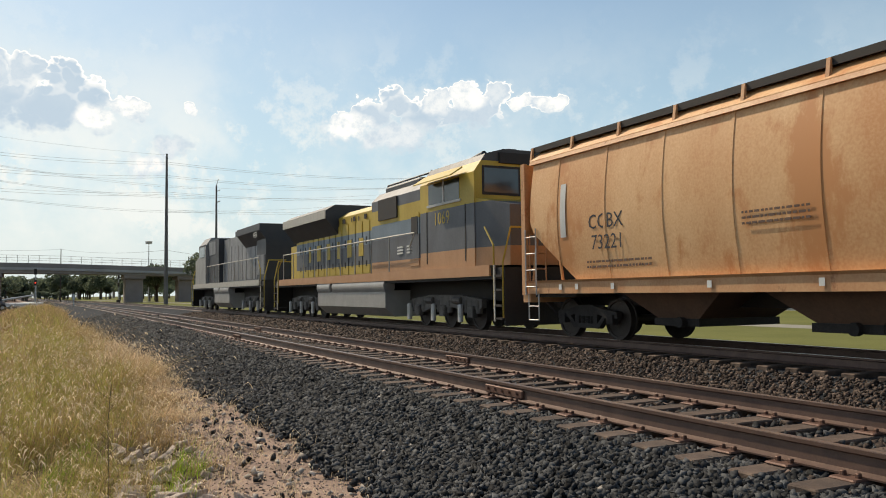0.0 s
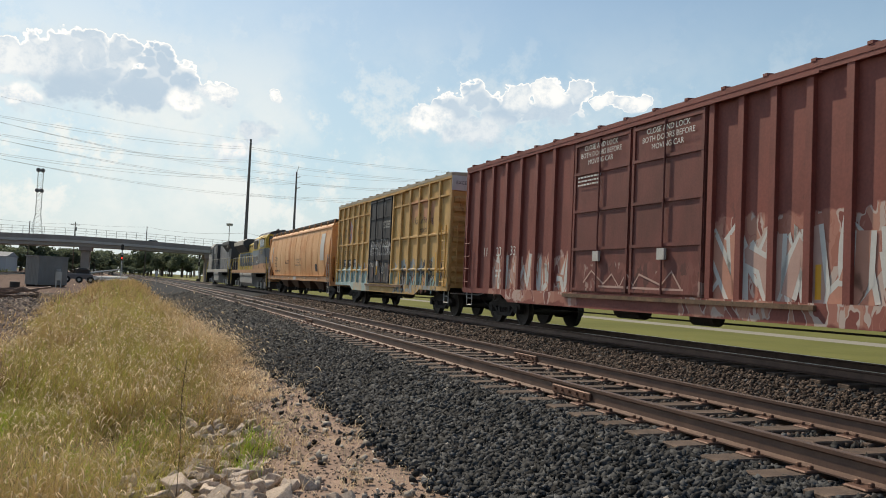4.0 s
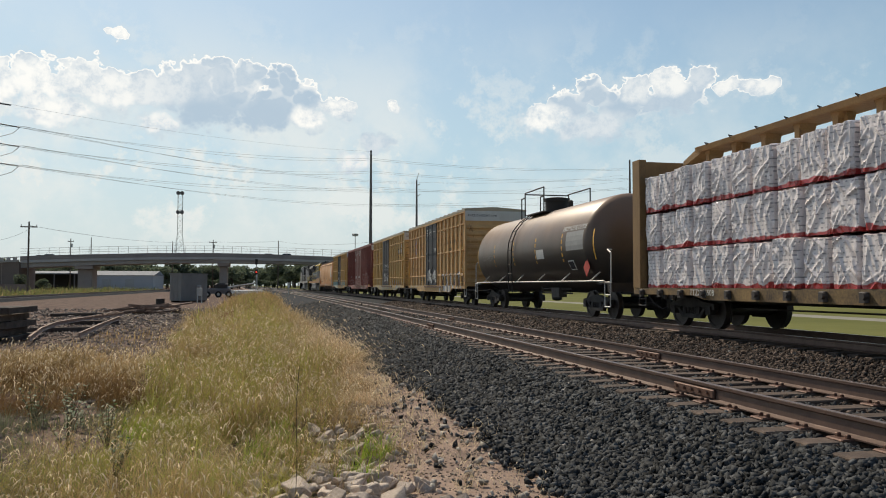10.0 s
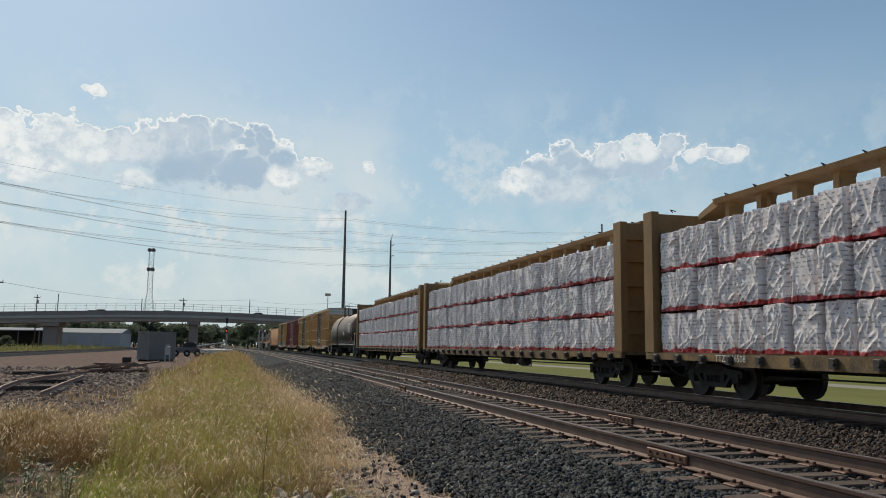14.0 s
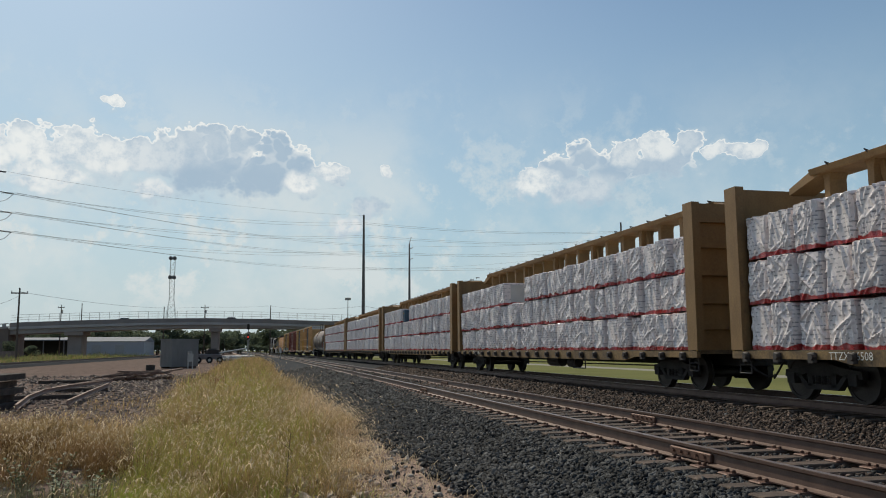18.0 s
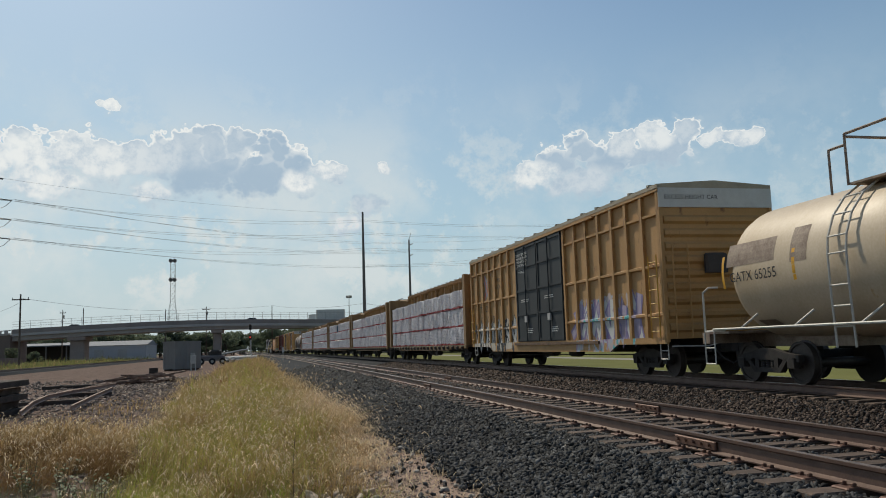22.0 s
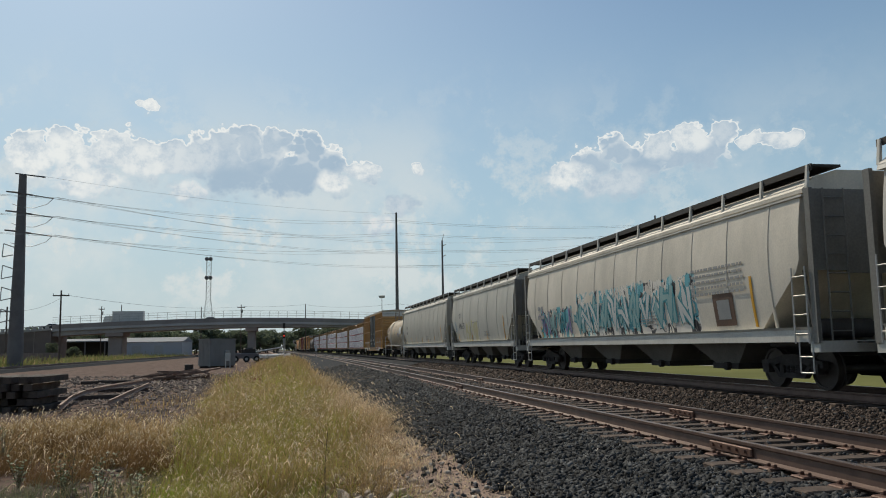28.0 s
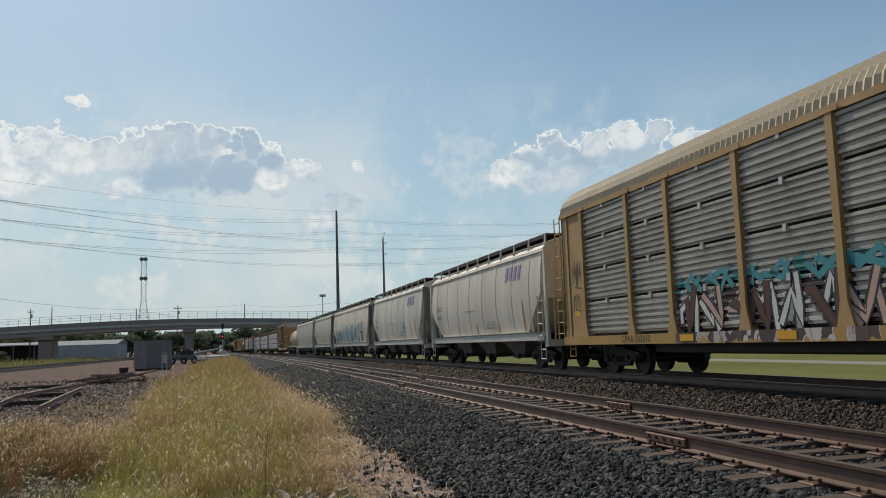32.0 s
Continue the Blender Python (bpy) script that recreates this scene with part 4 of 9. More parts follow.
def couplers(car, L):
    for y, d in ((0.0, 1), (-L, -1)):
        sh = Shape()
        sh.box(-0.09, 0.09, min(y - d * 0.4, y + d * 0.62), max(y - d * 0.4, y + d * 0.62), 0.7, 0.88)
        sh.bevel_box(-0.17, 0.14, min(y + d * 0.45, y + d * 0.72), max(y + d * 0.45, y + d * 0.72), 0.64, 0.94, 0.04)
        sh.wire([(-0.35, y, 0.75), (-0.3, y + d * 0.3, 0.5), (-0.2, y + d * 0.6, 0.35), (-0.1, y + d * 0.72, 0.42)], 0.025)
        part("coupler", sh, M["truck"], car)


def ladder(car, x, y, z0, z1, width=0.42, rungs=7, mat=None, along="y", name="ladder"):
    sh = Shape()
    a = Vector((0, 1, 0)) if along == "y" else Vector((1, 0, 0))
    p = Vector((x, y, 0))
    for s_ in (-0.5, 0.5):
        q = p + a * width * s_
        sh.tube((q.x, q.y, z0), (q.x, q.y, z1), 0.018, n=6)
    for i in range(rungs):
        zz = z0 + (z1 - z0) * (i + 0.5) / rungs
        sh.tube(p + a * -width / 2 + Vector((0, 0, zz)), p + a * width / 2 + Vector((0, 0, zz)), 0.014, n=6)
    return part(name, sh, mat or M["steel_bright"], car)


def stirrup(car, y, z, mat, x=-1.5, drop=0.42, w=0.4):
    sh = Shape().wire([(x, y - w / 2, z), (x, y - w / 2, z - drop), (x, y + w / 2, z - drop), (x, y + w / 2, z)], 0.016)
    sh.tube((x, y - w / 2, z - drop * 0.5), (x, y + w / 2, z - drop * 0.5), 0.014, n=6)
    part("sill_step", sh, mat, car)


def text(car, body, y, z, size, mat, x=-SIDE - 0.004, wide=1.0, end=False, name="lettering", align="CENTER"):
    cu = bpy.data.curves.new("lettering", "FONT")
    cu.body, cu.size, cu.align_x, cu.align_y = body, size, align, "CENTER"
    cu.resolution_u = 2
    ob = bpy.data.objects.new("lettering", cu)
    me = bpy.data.meshes.new_from_object(ob)
    bpy.data.objects.remove(ob)
    bpy.data.curves.remove(cu)
    me.name = "lettering"
    me.materials.clear()
    me.materials.append(mat)
    t = new(name, me)
    t.parent = car
    m = TO_END if end else TO_SIDE
    t.matrix_basis = Matrix.Translation((x, y, z)) @ m @ Matrix.Diagonal((wide, 1, 1, 1))
    return t


def bars(car, y, z, w, rows, h, mat, x=-SIDE - 0.004, seed=1, name="print_bar"):
    """Lines of writing too small to read."""
    r = random.Random(seed)
    h *= 0.62
    for k in range(rows):
        zz = z - k * h * 2.4
        p = -w / 2
        while p < w / 2 - h:
            l = r.uniform(1.0, 3.5) * h
            l = min(l, w / 2 - p)
            part(name, Shape().box(x - 0.002, x + 0.002, y - p - l, y - p, zz - h / 2, zz + h / 2), mat, car)
            p += l + h * 0.9


def slab(car, y, z, w, h, mat, x=-SIDE - 0.003, name="painted_patch", label=""):
    return part(name, Shape().box(x - 0.002, x + 0.002, y - w / 2, y + w / 2, z - h / 2, z + h / 2), mat, car, label)


def tagged_paint(m, zones):
    """Lays spray-painted writing over a car's paint: zones of y0, y1, z0, z1, colours, size of the strokes."""
    nt = m.node_tree
    nd, ln = nt.nodes, nt.links
    bsdf = nd["Principled BSDF"]
    col = bsdf.inputs["Base Color"].links[0].from_socket
    tc = nd.new("ShaderNodeTexCoord")
    sep = nd.new("ShaderNodeSeparateXYZ")
    ln.new(tc.outputs["Object"], sep.inputs[0])
    for k, (y0, y1, z0, z1, cols, stroke) in enumerate(zones):
        flat = nd.new("ShaderNodeCombineXYZ")
        ln.new(sep.outputs[1], flat.inputs[0])
        ln.new(sep.outputs[2], flat.inputs[1])
        flat.inputs[2].default_value = k * 7.3
        wob = nd.new("ShaderNodeTexNoise")
        wob.inputs["Scale"].default_value, wob.inputs["Detail"].default_value = 1.6 / stroke, 2
        ln.new(flat.outputs[0], wob.inputs["Vector"])
        sub = nd.new("ShaderNodeVectorMath")
        sub.operation = "MULTIPLY_ADD"
        ln.new(wob.outputs["Color"], sub.inputs[0])
        sub.inputs[1].default_value = (0.5 * stroke, 0.9 * stroke, 0)
        ln.new(flat.outputs[0], sub.inputs[2])
        mp = nd.new("ShaderNodeMapping")
        mp.inputs["Scale"].default_value = (2.2 / stroke, 0.9 / stroke, 1)
        mp.inputs["Rotation"].default_value = (0, 0, 0.25)
        ln.new(sub.outputs[0], mp.inputs[0])
        v1, v2 = nd.new("ShaderNodeTexVoronoi"), nd.new("ShaderNodeTexVoronoi")
        v1.inputs["Scale"].default_value = v2.inputs["Scale"].default_value = 1.0
        v2.feature = "DISTANCE_TO_EDGE"
        ln.new(mp.outputs[0], v1.inputs["Vector"])
        ln.new(mp.outputs[0], v2.inputs["Vector"])
        one = nd.new("ShaderNodeSeparateColor")
        ln.new(v1.outputs["Color"], one.inputs[0])
        cr = nd.new("ShaderNodeValToRGB")
        cr.color_ramp.interpolation = "CONSTANT"
        while len(cr.color_ramp.elements) < len(cols):
            cr.color_ramp.elements.new(1.0)
        for i, c in enumerate(cols):
            cr.color_ramp.elements[i].position = i / len(cols)
            cr.color_ramp.elements[i].color = (*c, 1)
        ln.new(one.outputs[0], cr.inputs[0])
        # letter shapes: the inside of a warped contour, with a pale outline and a dark inner line
        cn = nd.new("ShaderNodeTexNoise")
        cn.inputs["Scale"].default_value, cn.inputs["Detail"].default_value = 1.0, 1.0
        cm = nd.new("ShaderNodeMapping")
        cm.inputs["Scale"].default_value, cm.inputs["Rotation"].default_value = (1.5 / stroke, 0.55 / stroke, 1), (0, 0, -0.2)
        cm.inputs["Location"].default_value = (0, 0, 3.1 + k)
        ln.new(sub.outputs[0], cm.inputs[0])
        ln.new(cm.outputs[0], cn.inputs["Vector"])

        def band(lo, hi, soft=0.006):
            r0, r1, mu = nd.new("ShaderNodeMapRange"), nd.new("ShaderNodeMapRange"), nd.new("ShaderNodeMath")
            r0.inputs["From Min"].default_value, r0.inputs["From Max"].default_value = lo, lo + soft
            r1.inputs["From Min"].default_value, r1.inputs["From Max"].default_value = hi, hi - soft
            mu.operation = "MULTIPLY"
            for r in (r0, r1):
                ln.new(cn.outputs[0], r.inputs[0])
            ln.new(r0.outputs[0], mu.inputs[0])
            ln.new(r1.outputs[0], mu.inputs[1])
            return mu.outputs[0]

        dk = nd.new("ShaderNodeMix")
        dk.data_type = "RGBA"
        dk.inputs[7].default_value = (*cols[1], 1)
        ln.new(band(0.55, 0.57), dk.inputs[0])
        ln.new(cr.outputs[0], dk.inputs[6])
        em = nd.new("ShaderNodeMix")
        em.data_type = "RGBA"
        em.inputs[7].default_value = (*cols[0], 1)
        ln.new(band(0.425, 0.462), em.inputs[0])
        ln.new(dk.outputs[2], em.inputs[6])
        inside = band(0.425 if stroke < 1.2 else -1.0, 2.0)
        sub2 = nd.new("ShaderNodeSeparateXYZ")
        ln.new(sub.outputs[0], sub2.inputs[0])
        f = None
        for sock, a, b in ((sub2.outputs[0], y0 + 0.25 * stroke, y1 + 0.25 * stroke), (sub2.outputs[1], z0 + 0.45 * stroke, z1 + 0.45 * stroke)):
            for lim, sign in ((a, 1), (b, -1)):
                n = nd.new("ShaderNodeMapRange")
                n.inputs["From Min"].default_value, n.inputs["From Max"].default_value = lim, lim + sign * 0.05
                ln.new(sock, n.inputs[0])
                if f is None:
                    f = n.outputs[0]
                else:
                    mm = nd.new("ShaderNodeMath")
                    mm.operation = "MULTIPLY"
                    ln.new(f, mm.inputs[0])
                    ln.new(n.outputs[0], mm.inputs[1])
                    f = mm.outputs[0]
        gm = nd.new("ShaderNodeMix")
        gm.data_type = "RGBA"
        lay = nd.new("ShaderNodeMath")
        lay.operation = "MULTIPLY"
        ln.new(f, lay.inputs[0])
        ln.new(inside, lay.inputs[1])
        ln.new(lay.outputs[0], gm.inputs[0])
        ln.new(col, gm.inputs[6])
        ln.new(em.outputs[2], gm.inputs[7])
        col = gm.outputs[2]
    ln.new(col, bsdf.inputs["Base Color"])
    return m


def ribbon(pts, w, xf, lift):
    """A flat painted stroke along (y, z) points, at x = xf(z)."""
    sh = Shape()
    fine = []
    for (ya, za), (yb, zb) in zip(pts, pts[1:]):
        n = max(1, int(abs(zb - za) / 0.25))
        fine += [(ya + (yb - ya) * i / n, za + (zb - za) * i / n) for i in range(n)]
    fine.append(pts[-1])
    left, right = [], []
    for i, (y, z) in enumerate(fine):
        (y0, z0), (y1, z1) = fine[max(i - 1, 0)], fine[min(i + 1, len(fine) - 1)]
        d = math.hypot(y1 - y0, z1 - z0) or 1.0
        ny, nz = -(z1 - z0) / d * w / 2, (y1 - y0) / d * w / 2
        left.append((xf(z + nz) - lift, y + ny, z + nz))
        right.append((xf(z - nz) - lift, y - ny, z - nz))
    n = len(fine)
    sh.add(left + right, [(i, i + 1, n + i + 1, n + i) for i in range(n - 1)])
    return sh


def spray(car, y0, y1, z0, z1, n, fills, edge, seed, xf=None, w=0.2, name="graffiti"):
    """A row of spray-painted figures between y0 and y1: broad bent strokes, each with an edge of another colour."""
    r = random.Random(seed)
    xf = xf or (lambda z: -SIDE + 0.082)
    step, h = (y1 - y0) / n, z1 - z0
    for k in range(n):
        ya = y0 + step * k
        for q in range(2):
            u = [r.uniform(-0.05, 0.35), r.uniform(0.1, 0.6), r.uniform(0.4, 0.95), r.uniform(0.6, 1.1)]
            v = [r.uniform(-0.02, 0.2), r.uniform(0.75, 1.02), r.uniform(0.2, 0.6), r.uniform(0.0, 0.9)]
            if q:
                v = [1 - b for b in v]
            pts = [(ya + step * a, z0 + h * b) for a, b in zip(u, v)]
            mat = fills[r.randrange(len(fills))]
            if edge:
                part(name, ribbon(pts, w * 1.75, xf, 0.001 + 0.0012 * (2 * q)), edge, car)
            part(name, ribbon(pts, w, xf, 0.001 + 0.0012 * (2 * q + 1)), mat, car)


def scrawl(car, y, z, wide, high, mat, seed, xf=None, w=0.035):
    """A quick line tag: one thin looping stroke."""
    r = random.Random(seed)
    xf = xf or (lambda z: -SIDE + 0.082)
    n = 11
    pts = [(y - wide / 2 + wide * (i / (n - 1)) + r.uniform(-0.06, 0.06) * wide, z + high * (0.5 if i % 2 else -0.5) * r.uniform(0.4, 1.0)) for i in range(n)]
    part("line_tag", ribbon(pts, w, xf, 0.006), mat, car)
    part("line_tag", ribbon([(y - wide * 0.55, z - high * 0.5), (y + wide * 0.3, z - high * 0.42)], w, xf, 0.007), mat, car)


def door_x(z):
    return -SIDE - 0.0


# ---------------- box cars ----------------


def boxcar(front, L, body, door, label, top=4.9, doors=1, door_w=3.1, door_y=None, front_posts=6, rear_posts=7, rails=(4.15, 2.84, 1.6), end_paint=None, trim=None):
    """Origin under its front end, at rail height; the car lies along -y."""
    car = thing("boxcar", label, "boxcar", "cars of the freight train")
    dc = -L / 2 if door_y is None else door_y
    d0, d1 = dc + door_w / 2, dc - door_w / 2
    wall = SIDE - 0.09
    trim = trim or body
    sh = Shape().box(-wall, wall, -L + 0.04, -0.04, 0.98, top - 0.12)
    part("body", sh, body, car)
    roof = Shape().loft([[(-SIDE - 0.02, y, top - 0.12), (-SIDE - 0.02, y, top - 0.02), (0, y, top + 0.09), (SIDE + 0.02, y, top - 0.02), (SIDE + 0.02, y, top - 0.12)] for y in (-L + 0.02, -0.02)])
    rf = part("roof", roof, end_paint or M["roof_steel"], car)
    n = int(L / 1.05)
    rib = Shape().loft([[(-SIDE - 0.03, y, top - 0.02), (-SIDE - 0.03, y, top + 0.03), (0, y, top + 0.13), (SIDE + 0.03, y, top + 0.03), (SIDE + 0.03, y, top - 0.02)] for y in (-0.05, 0.05)]).mesh("roof_rib", end_paint or M["roof_steel"])
    for i in range(n):
        ob = new("roof_rib", rib)
        ob.parent = rf
        ob.matrix_basis = pose(0, -0.5 - i * (L - 1.0) / (n - 1), 0)
    part("eave", Shape().box(-SIDE - 0.012, -wall, -L + 0.03, -0.03, top - 0.2, top - 0.121), trim, car)
    # side sill, deeper between the trucks
    part("side_sill", Shape().prism_x([(-0.03, 0.86), (-0.03, 1.02), (-L + 0.03, 1.02), (-L + 0.03, 0.86), (-L + 2.9, 0.86), (-L + 3.4, 0.66), (-3.4, 0.66), (-2.9, 0.86)], -SIDE, -SIDE + 0.07), trim, car)
    post = Shape().prism_y([(-SIDE, 1.0), (-wall - 0.0, 1.0), (-wall, top - 0.19), (-SIDE, top - 0.19)], -0.07, 0.07)
    post_me = post.mesh("side_post", body)
    ys = [-0.11 - (d0 * -1 - 0.22) * i / front_posts for i in range(front_posts + 1)]
    ys += [d1 - 0.11 - (L + d1 - 0.22) * i / rear_posts for i in range(rear_posts + 1)]
    for y in ys:
        ob = new("side_post", post_me)
        ob.parent = car
        ob.matrix_basis = pose(0, y, 0)
    if rails:
        for z in rails:
            for a, b in ((-0.2, d0 + 0.2), (d1 - 0.2, -L + 0.2)):
                part("side_rail", Shape().prism_y([(-wall, z - 0.055), (-SIDE + 0.012, z - 0.03), (-SIDE + 0.012, z + 0.03), (-wall, z + 0.055)], b, a), body, car)
    # doors
    for k in range(doors):
        a = d0 - k * door_w / doors - 0.03
        b = a - door_w / doors + 0.06
        dr = part("door", Shape().box(-SIDE + 0.005, -wall + 0.01, b, a, 1.03, top - 0.24), door, car, "dark plug door with locking bars")
        for z in (1.1, 2.05, 2.95, 3.85, top - 0.32):
            part("door_rail", Shape().box(-SIDE - 0.03, -SIDE + 0.006, b + 0.02, a - 0.02, z - 0.035, z + 0.035), door, dr)
        for f in (0.33, 0.67) if doors == 1 else (0.5,):
            yy = b + (a - b) * f
            part("lock_bar", Shape().tube((-SIDE - 0.05, yy, 1.05), (-SIDE - 0.05, yy, top - 0.28), 0.022, n=8), door, dr)
        for yy in (a - 0.06, b + 0.06):
            part("door_edge", Shape().box(-SIDE - 0.025, -SIDE + 0.006, yy - 0.04, yy + 0.04, 1.03, top - 0.25), door, dr)
        part("door_handle", Shape().box(-SIDE - 0.09, -SIDE - 0.03, (a + b) / 2 - 0.12, (a + b) / 2 + 0.12, 1.75, 1.98), M["steel_bright"], dr)
    part("door_track", Shape().box(-SIDE - 0.06, -SIDE + 0.02, d1 - door_w * 0.55, d0 + 0.3, 0.9, 0.985), M["rust_trim"], car, "rusty lower door track")
    part("upper_track", Shape().box(-SIDE - 0.05, -SIDE + 0.02, d1 - door_w * 0.55, d0 + 0.3, top - 0.235, top - 0.19), trim, car)
    # rear end: ribbed sheet under a pale band
    for y, s_ in ((-L, -1), (0.0, 1)):
        for z in np.arange(1.25, top - 0.75, 0.34):
            part("end_rib", Shape().prism_x([(y - s_ * 0.04, z - 0.12), (y + s_ * 0.04, z - 0.05), (y + s_ * 0.04, z + 0.05), (y - s_ * 0.04, z + 0.12)], -wall + 0.02, wall - 0.02), body, car)
    part("end_band", Shape().box(-SIDE, SIDE, -L - 0.012, -L + 0.045, top - 0.62, top - 0.121), M["white_band"], car, "pale band with warning")
    text(car, "EXCESS HEIGHT CAR", -L - 0.016, top - 0.36, 0.16, M["black_paint"], x=-0.7, end=True)
    for sx in (-1, 1):
        part("corner_post", Shape().box(min(sx * wall, sx * SIDE), max(sx * wall, sx * SIDE), -L + 0.0, -L + 0.09, 0.9, top - 0.121), body, car)
        part("corner_post", Shape().box(min(sx * wall, sx * SIDE), max(sx * wall, sx * SIDE), -0.09, 0.0, 0.9, top - 0.121), body, car)
    ladder(car, -SIDE - 0.05, -L + 0.45, 1.0, 3.1, 0.45, 6, M["ladder_yellow"] if body is not M["boxcar_red"] else body)
    ladder(car, -SIDE - 0.05, -0.4, 1.0, 2.6, 0.45, 4, M["ladder_yellow"] if body is not M["boxcar_red"] else body)
    ladder(car, -1.15, -L - 0.1, 1.0, 3.3, 0.42, 6, body, "x", "end_ladder")
    stirrup(car, -0.35, 0.9, M["steel_bright"]), stirrup(car, -L + 0.35, 0.9, M["steel_bright"])
    part("centre_sill", Shape().box(-0.35, 0.35, -L + 0.1, -0.1, 0.62, 0.98).box(-1.3, 1.3, -L / 2 - 0.2, -L / 2 + 0.2, 0.75, 0.98), M["black"], car)
    part("brake_cylinder", Shape().tube((-0.7, -L / 2 - 1.6, 0.62), (-0.7, -L / 2 - 0.9, 0.62), 0.16, n=14), M["brake"], car, smooth=True)
    part("air_tank", Shape().tube((-0.6, -L / 2 + 1.0, 0.66), (-0.6, -L / 2 + 2.0, 0.66), 0.2, n=14), M["brake"], car, smooth=True)
    part("brake_rod", Shape().tube((-0.5, -L + 3.2, 0.55), (-0.5, -3.2, 0.5), 0.02, n=6), M["brake"], car)
    part("cut_lever", Shape().wire([(-1.5, -L - 0.06, 0.8), (-0.5, -L - 0.06, 0.78), (-0.2, -L - 0.3, 0.9)], 0.018), M["steel_bright"], car)
    part("brake_housing", Shape().bevel_box(-0.5, 0.1, -L - 0.22, -L - 0.05, 2.6, 3.1, 0.04), M["brake"], car)
    couplers(car, L)
    truck(car, -2.0), truck(car, -L + 2.0)
    CARS.append((car, front))
    return car


YEL = (0.52, 0.33, 0.13)
GW, GB, GT, GR, GO, GG = (0.62, 0.6, 0.56), (0.03, 0.03, 0.035), (0.08, 0.4, 0.42), (0.45, 0.09, 0.07), (0.65, 0.3, 0.05), (0.3, 0.32, 0.33)


def yellow(name, zones, col=YEL, rust=(0.2, 0.1, 0.05), at=0.6):
    m = material(name, col, tuple(c * 0.72 for c in col), 0.62, scale=1.2, grain=25, bump=0.06, amount=0.75, streak=0.7, wear=rust, wear_at=at)
    return tagged_paint(m, zones) if zones else m


M["roof_steel"] = material("galvanised_roof", (0.42, 0.36, 0.26), (0.25, 0.2, 0.15), 0.55, 0.3, scale=1.5, grain=20, bump=0.05)
M["rust_trim"] = material("rusty_door_track", (0.22, 0.13, 0.075), (0.06, 0.045, 0.035), 0.8, scale=3, grain=30, bump=0.2, amount=0.9)
M["white_band"] = material("white_end_band", (0.6, 0.6, 0.57), (0.4, 0.38, 0.35), 0.65, scale=2, bump=0.03, streak=0.6)
M["ladder_yellow"] = material("yellow_ladder", (0.6, 0.36, 0.06), (0.35, 0.2, 0.06), 0.6, scale=5, bump=0.03)
M["door_black"] = tagged_paint(material("black_door", (0.02, 0.021, 0.025), (0.05, 0.046, 0.044), 0.6, scale=1.4, grain=25, bump=0.05, amount=0.8, streak=0.6, wear=(0.14, 0.11, 0.09), wear_at=0.66),
                               [(-9.6, -6.2, 2.2, 2.75, ((0.34, 0.35, 0.36), GB, GB, (0.05, 0.05, 0.055)), 0.16), (-9.6, -6.4, 1.1, 1.9, ((0.12, 0.11, 0.11), GB, GB, (0.16, 0.07, 0.05), (0.07, 0.06, 0.06), (0.2, 0.17, 0.12)), 0.34)])
M["door_grey"] = tagged_paint(material("dark_grey_door", (0.022, 0.024, 0.028), (0.05, 0.05, 0.054), 0.55, scale=1.4, grain=25, bump=0.05, amount=0.8, streak=0.6),
                              [(-9.0, -6.5, 1.3, 2.0, ((0.4, 0.4, 0.4), GB, GB, (0.25, 0.27, 0.3), GB, (0.42, 0.42, 0.4)), 0.5)])
M["door_navy"] = material("blue_black_door", (0.01, 0.016, 0.02), (0.03, 0.034, 0.037), 0.6, scale=1.4, grain=25, bump=0.05, amount=0.8, streak=0.6)
M["boxcar_red"] = tagged_paint(material("oxide_red", (0.25, 0.07, 0.052), (0.14, 0.042, 0.035), 0.6, scale=1.1, grain=20, bump=0.06, amount=0.85, streak=0.7, wear=(0.09, 0.04, 0.035), wear_at=0.63),
                               [(-7.2, -2.0, 0.7, 1.95, ((0.5, 0.36, 0.31), (0.36, 0.15, 0.11), (0.42, 0.2, 0.15), (0.25, 0.08, 0.06), (0.4, 0.19, 0.14)), 0.55),
                                (-16.2, -11.0, 0.66, 2.5, ((0.5, 0.4, 0.35), (0.38, 0.16, 0.12), (0.44, 0.22, 0.16), (0.35, 0.14, 0.1), (0.42, 0.19, 0.14), (0.3, 0.1, 0.075)), 0.5)])
M["red_dark"] = paint("dark_red_spray", (0.1, 0.035, 0.03))
M["door_red"] = tagged_paint(material("oxide_red_door", (0.2, 0.058, 0.046), (0.095, 0.034, 0.028), 0.6, scale=1.4, grain=25, bump=0.06, amount=0.85, streak=0.7),
                             [(-12.5, -6.5, 1.0, 1.7, ((0.2, 0.07, 0.055), (0.15, 0.05, 0.04), (0.34, 0.22, 0.19), (0.1, 0.035, 0.03), (0.18, 0.06, 0.048)), 0.4)])

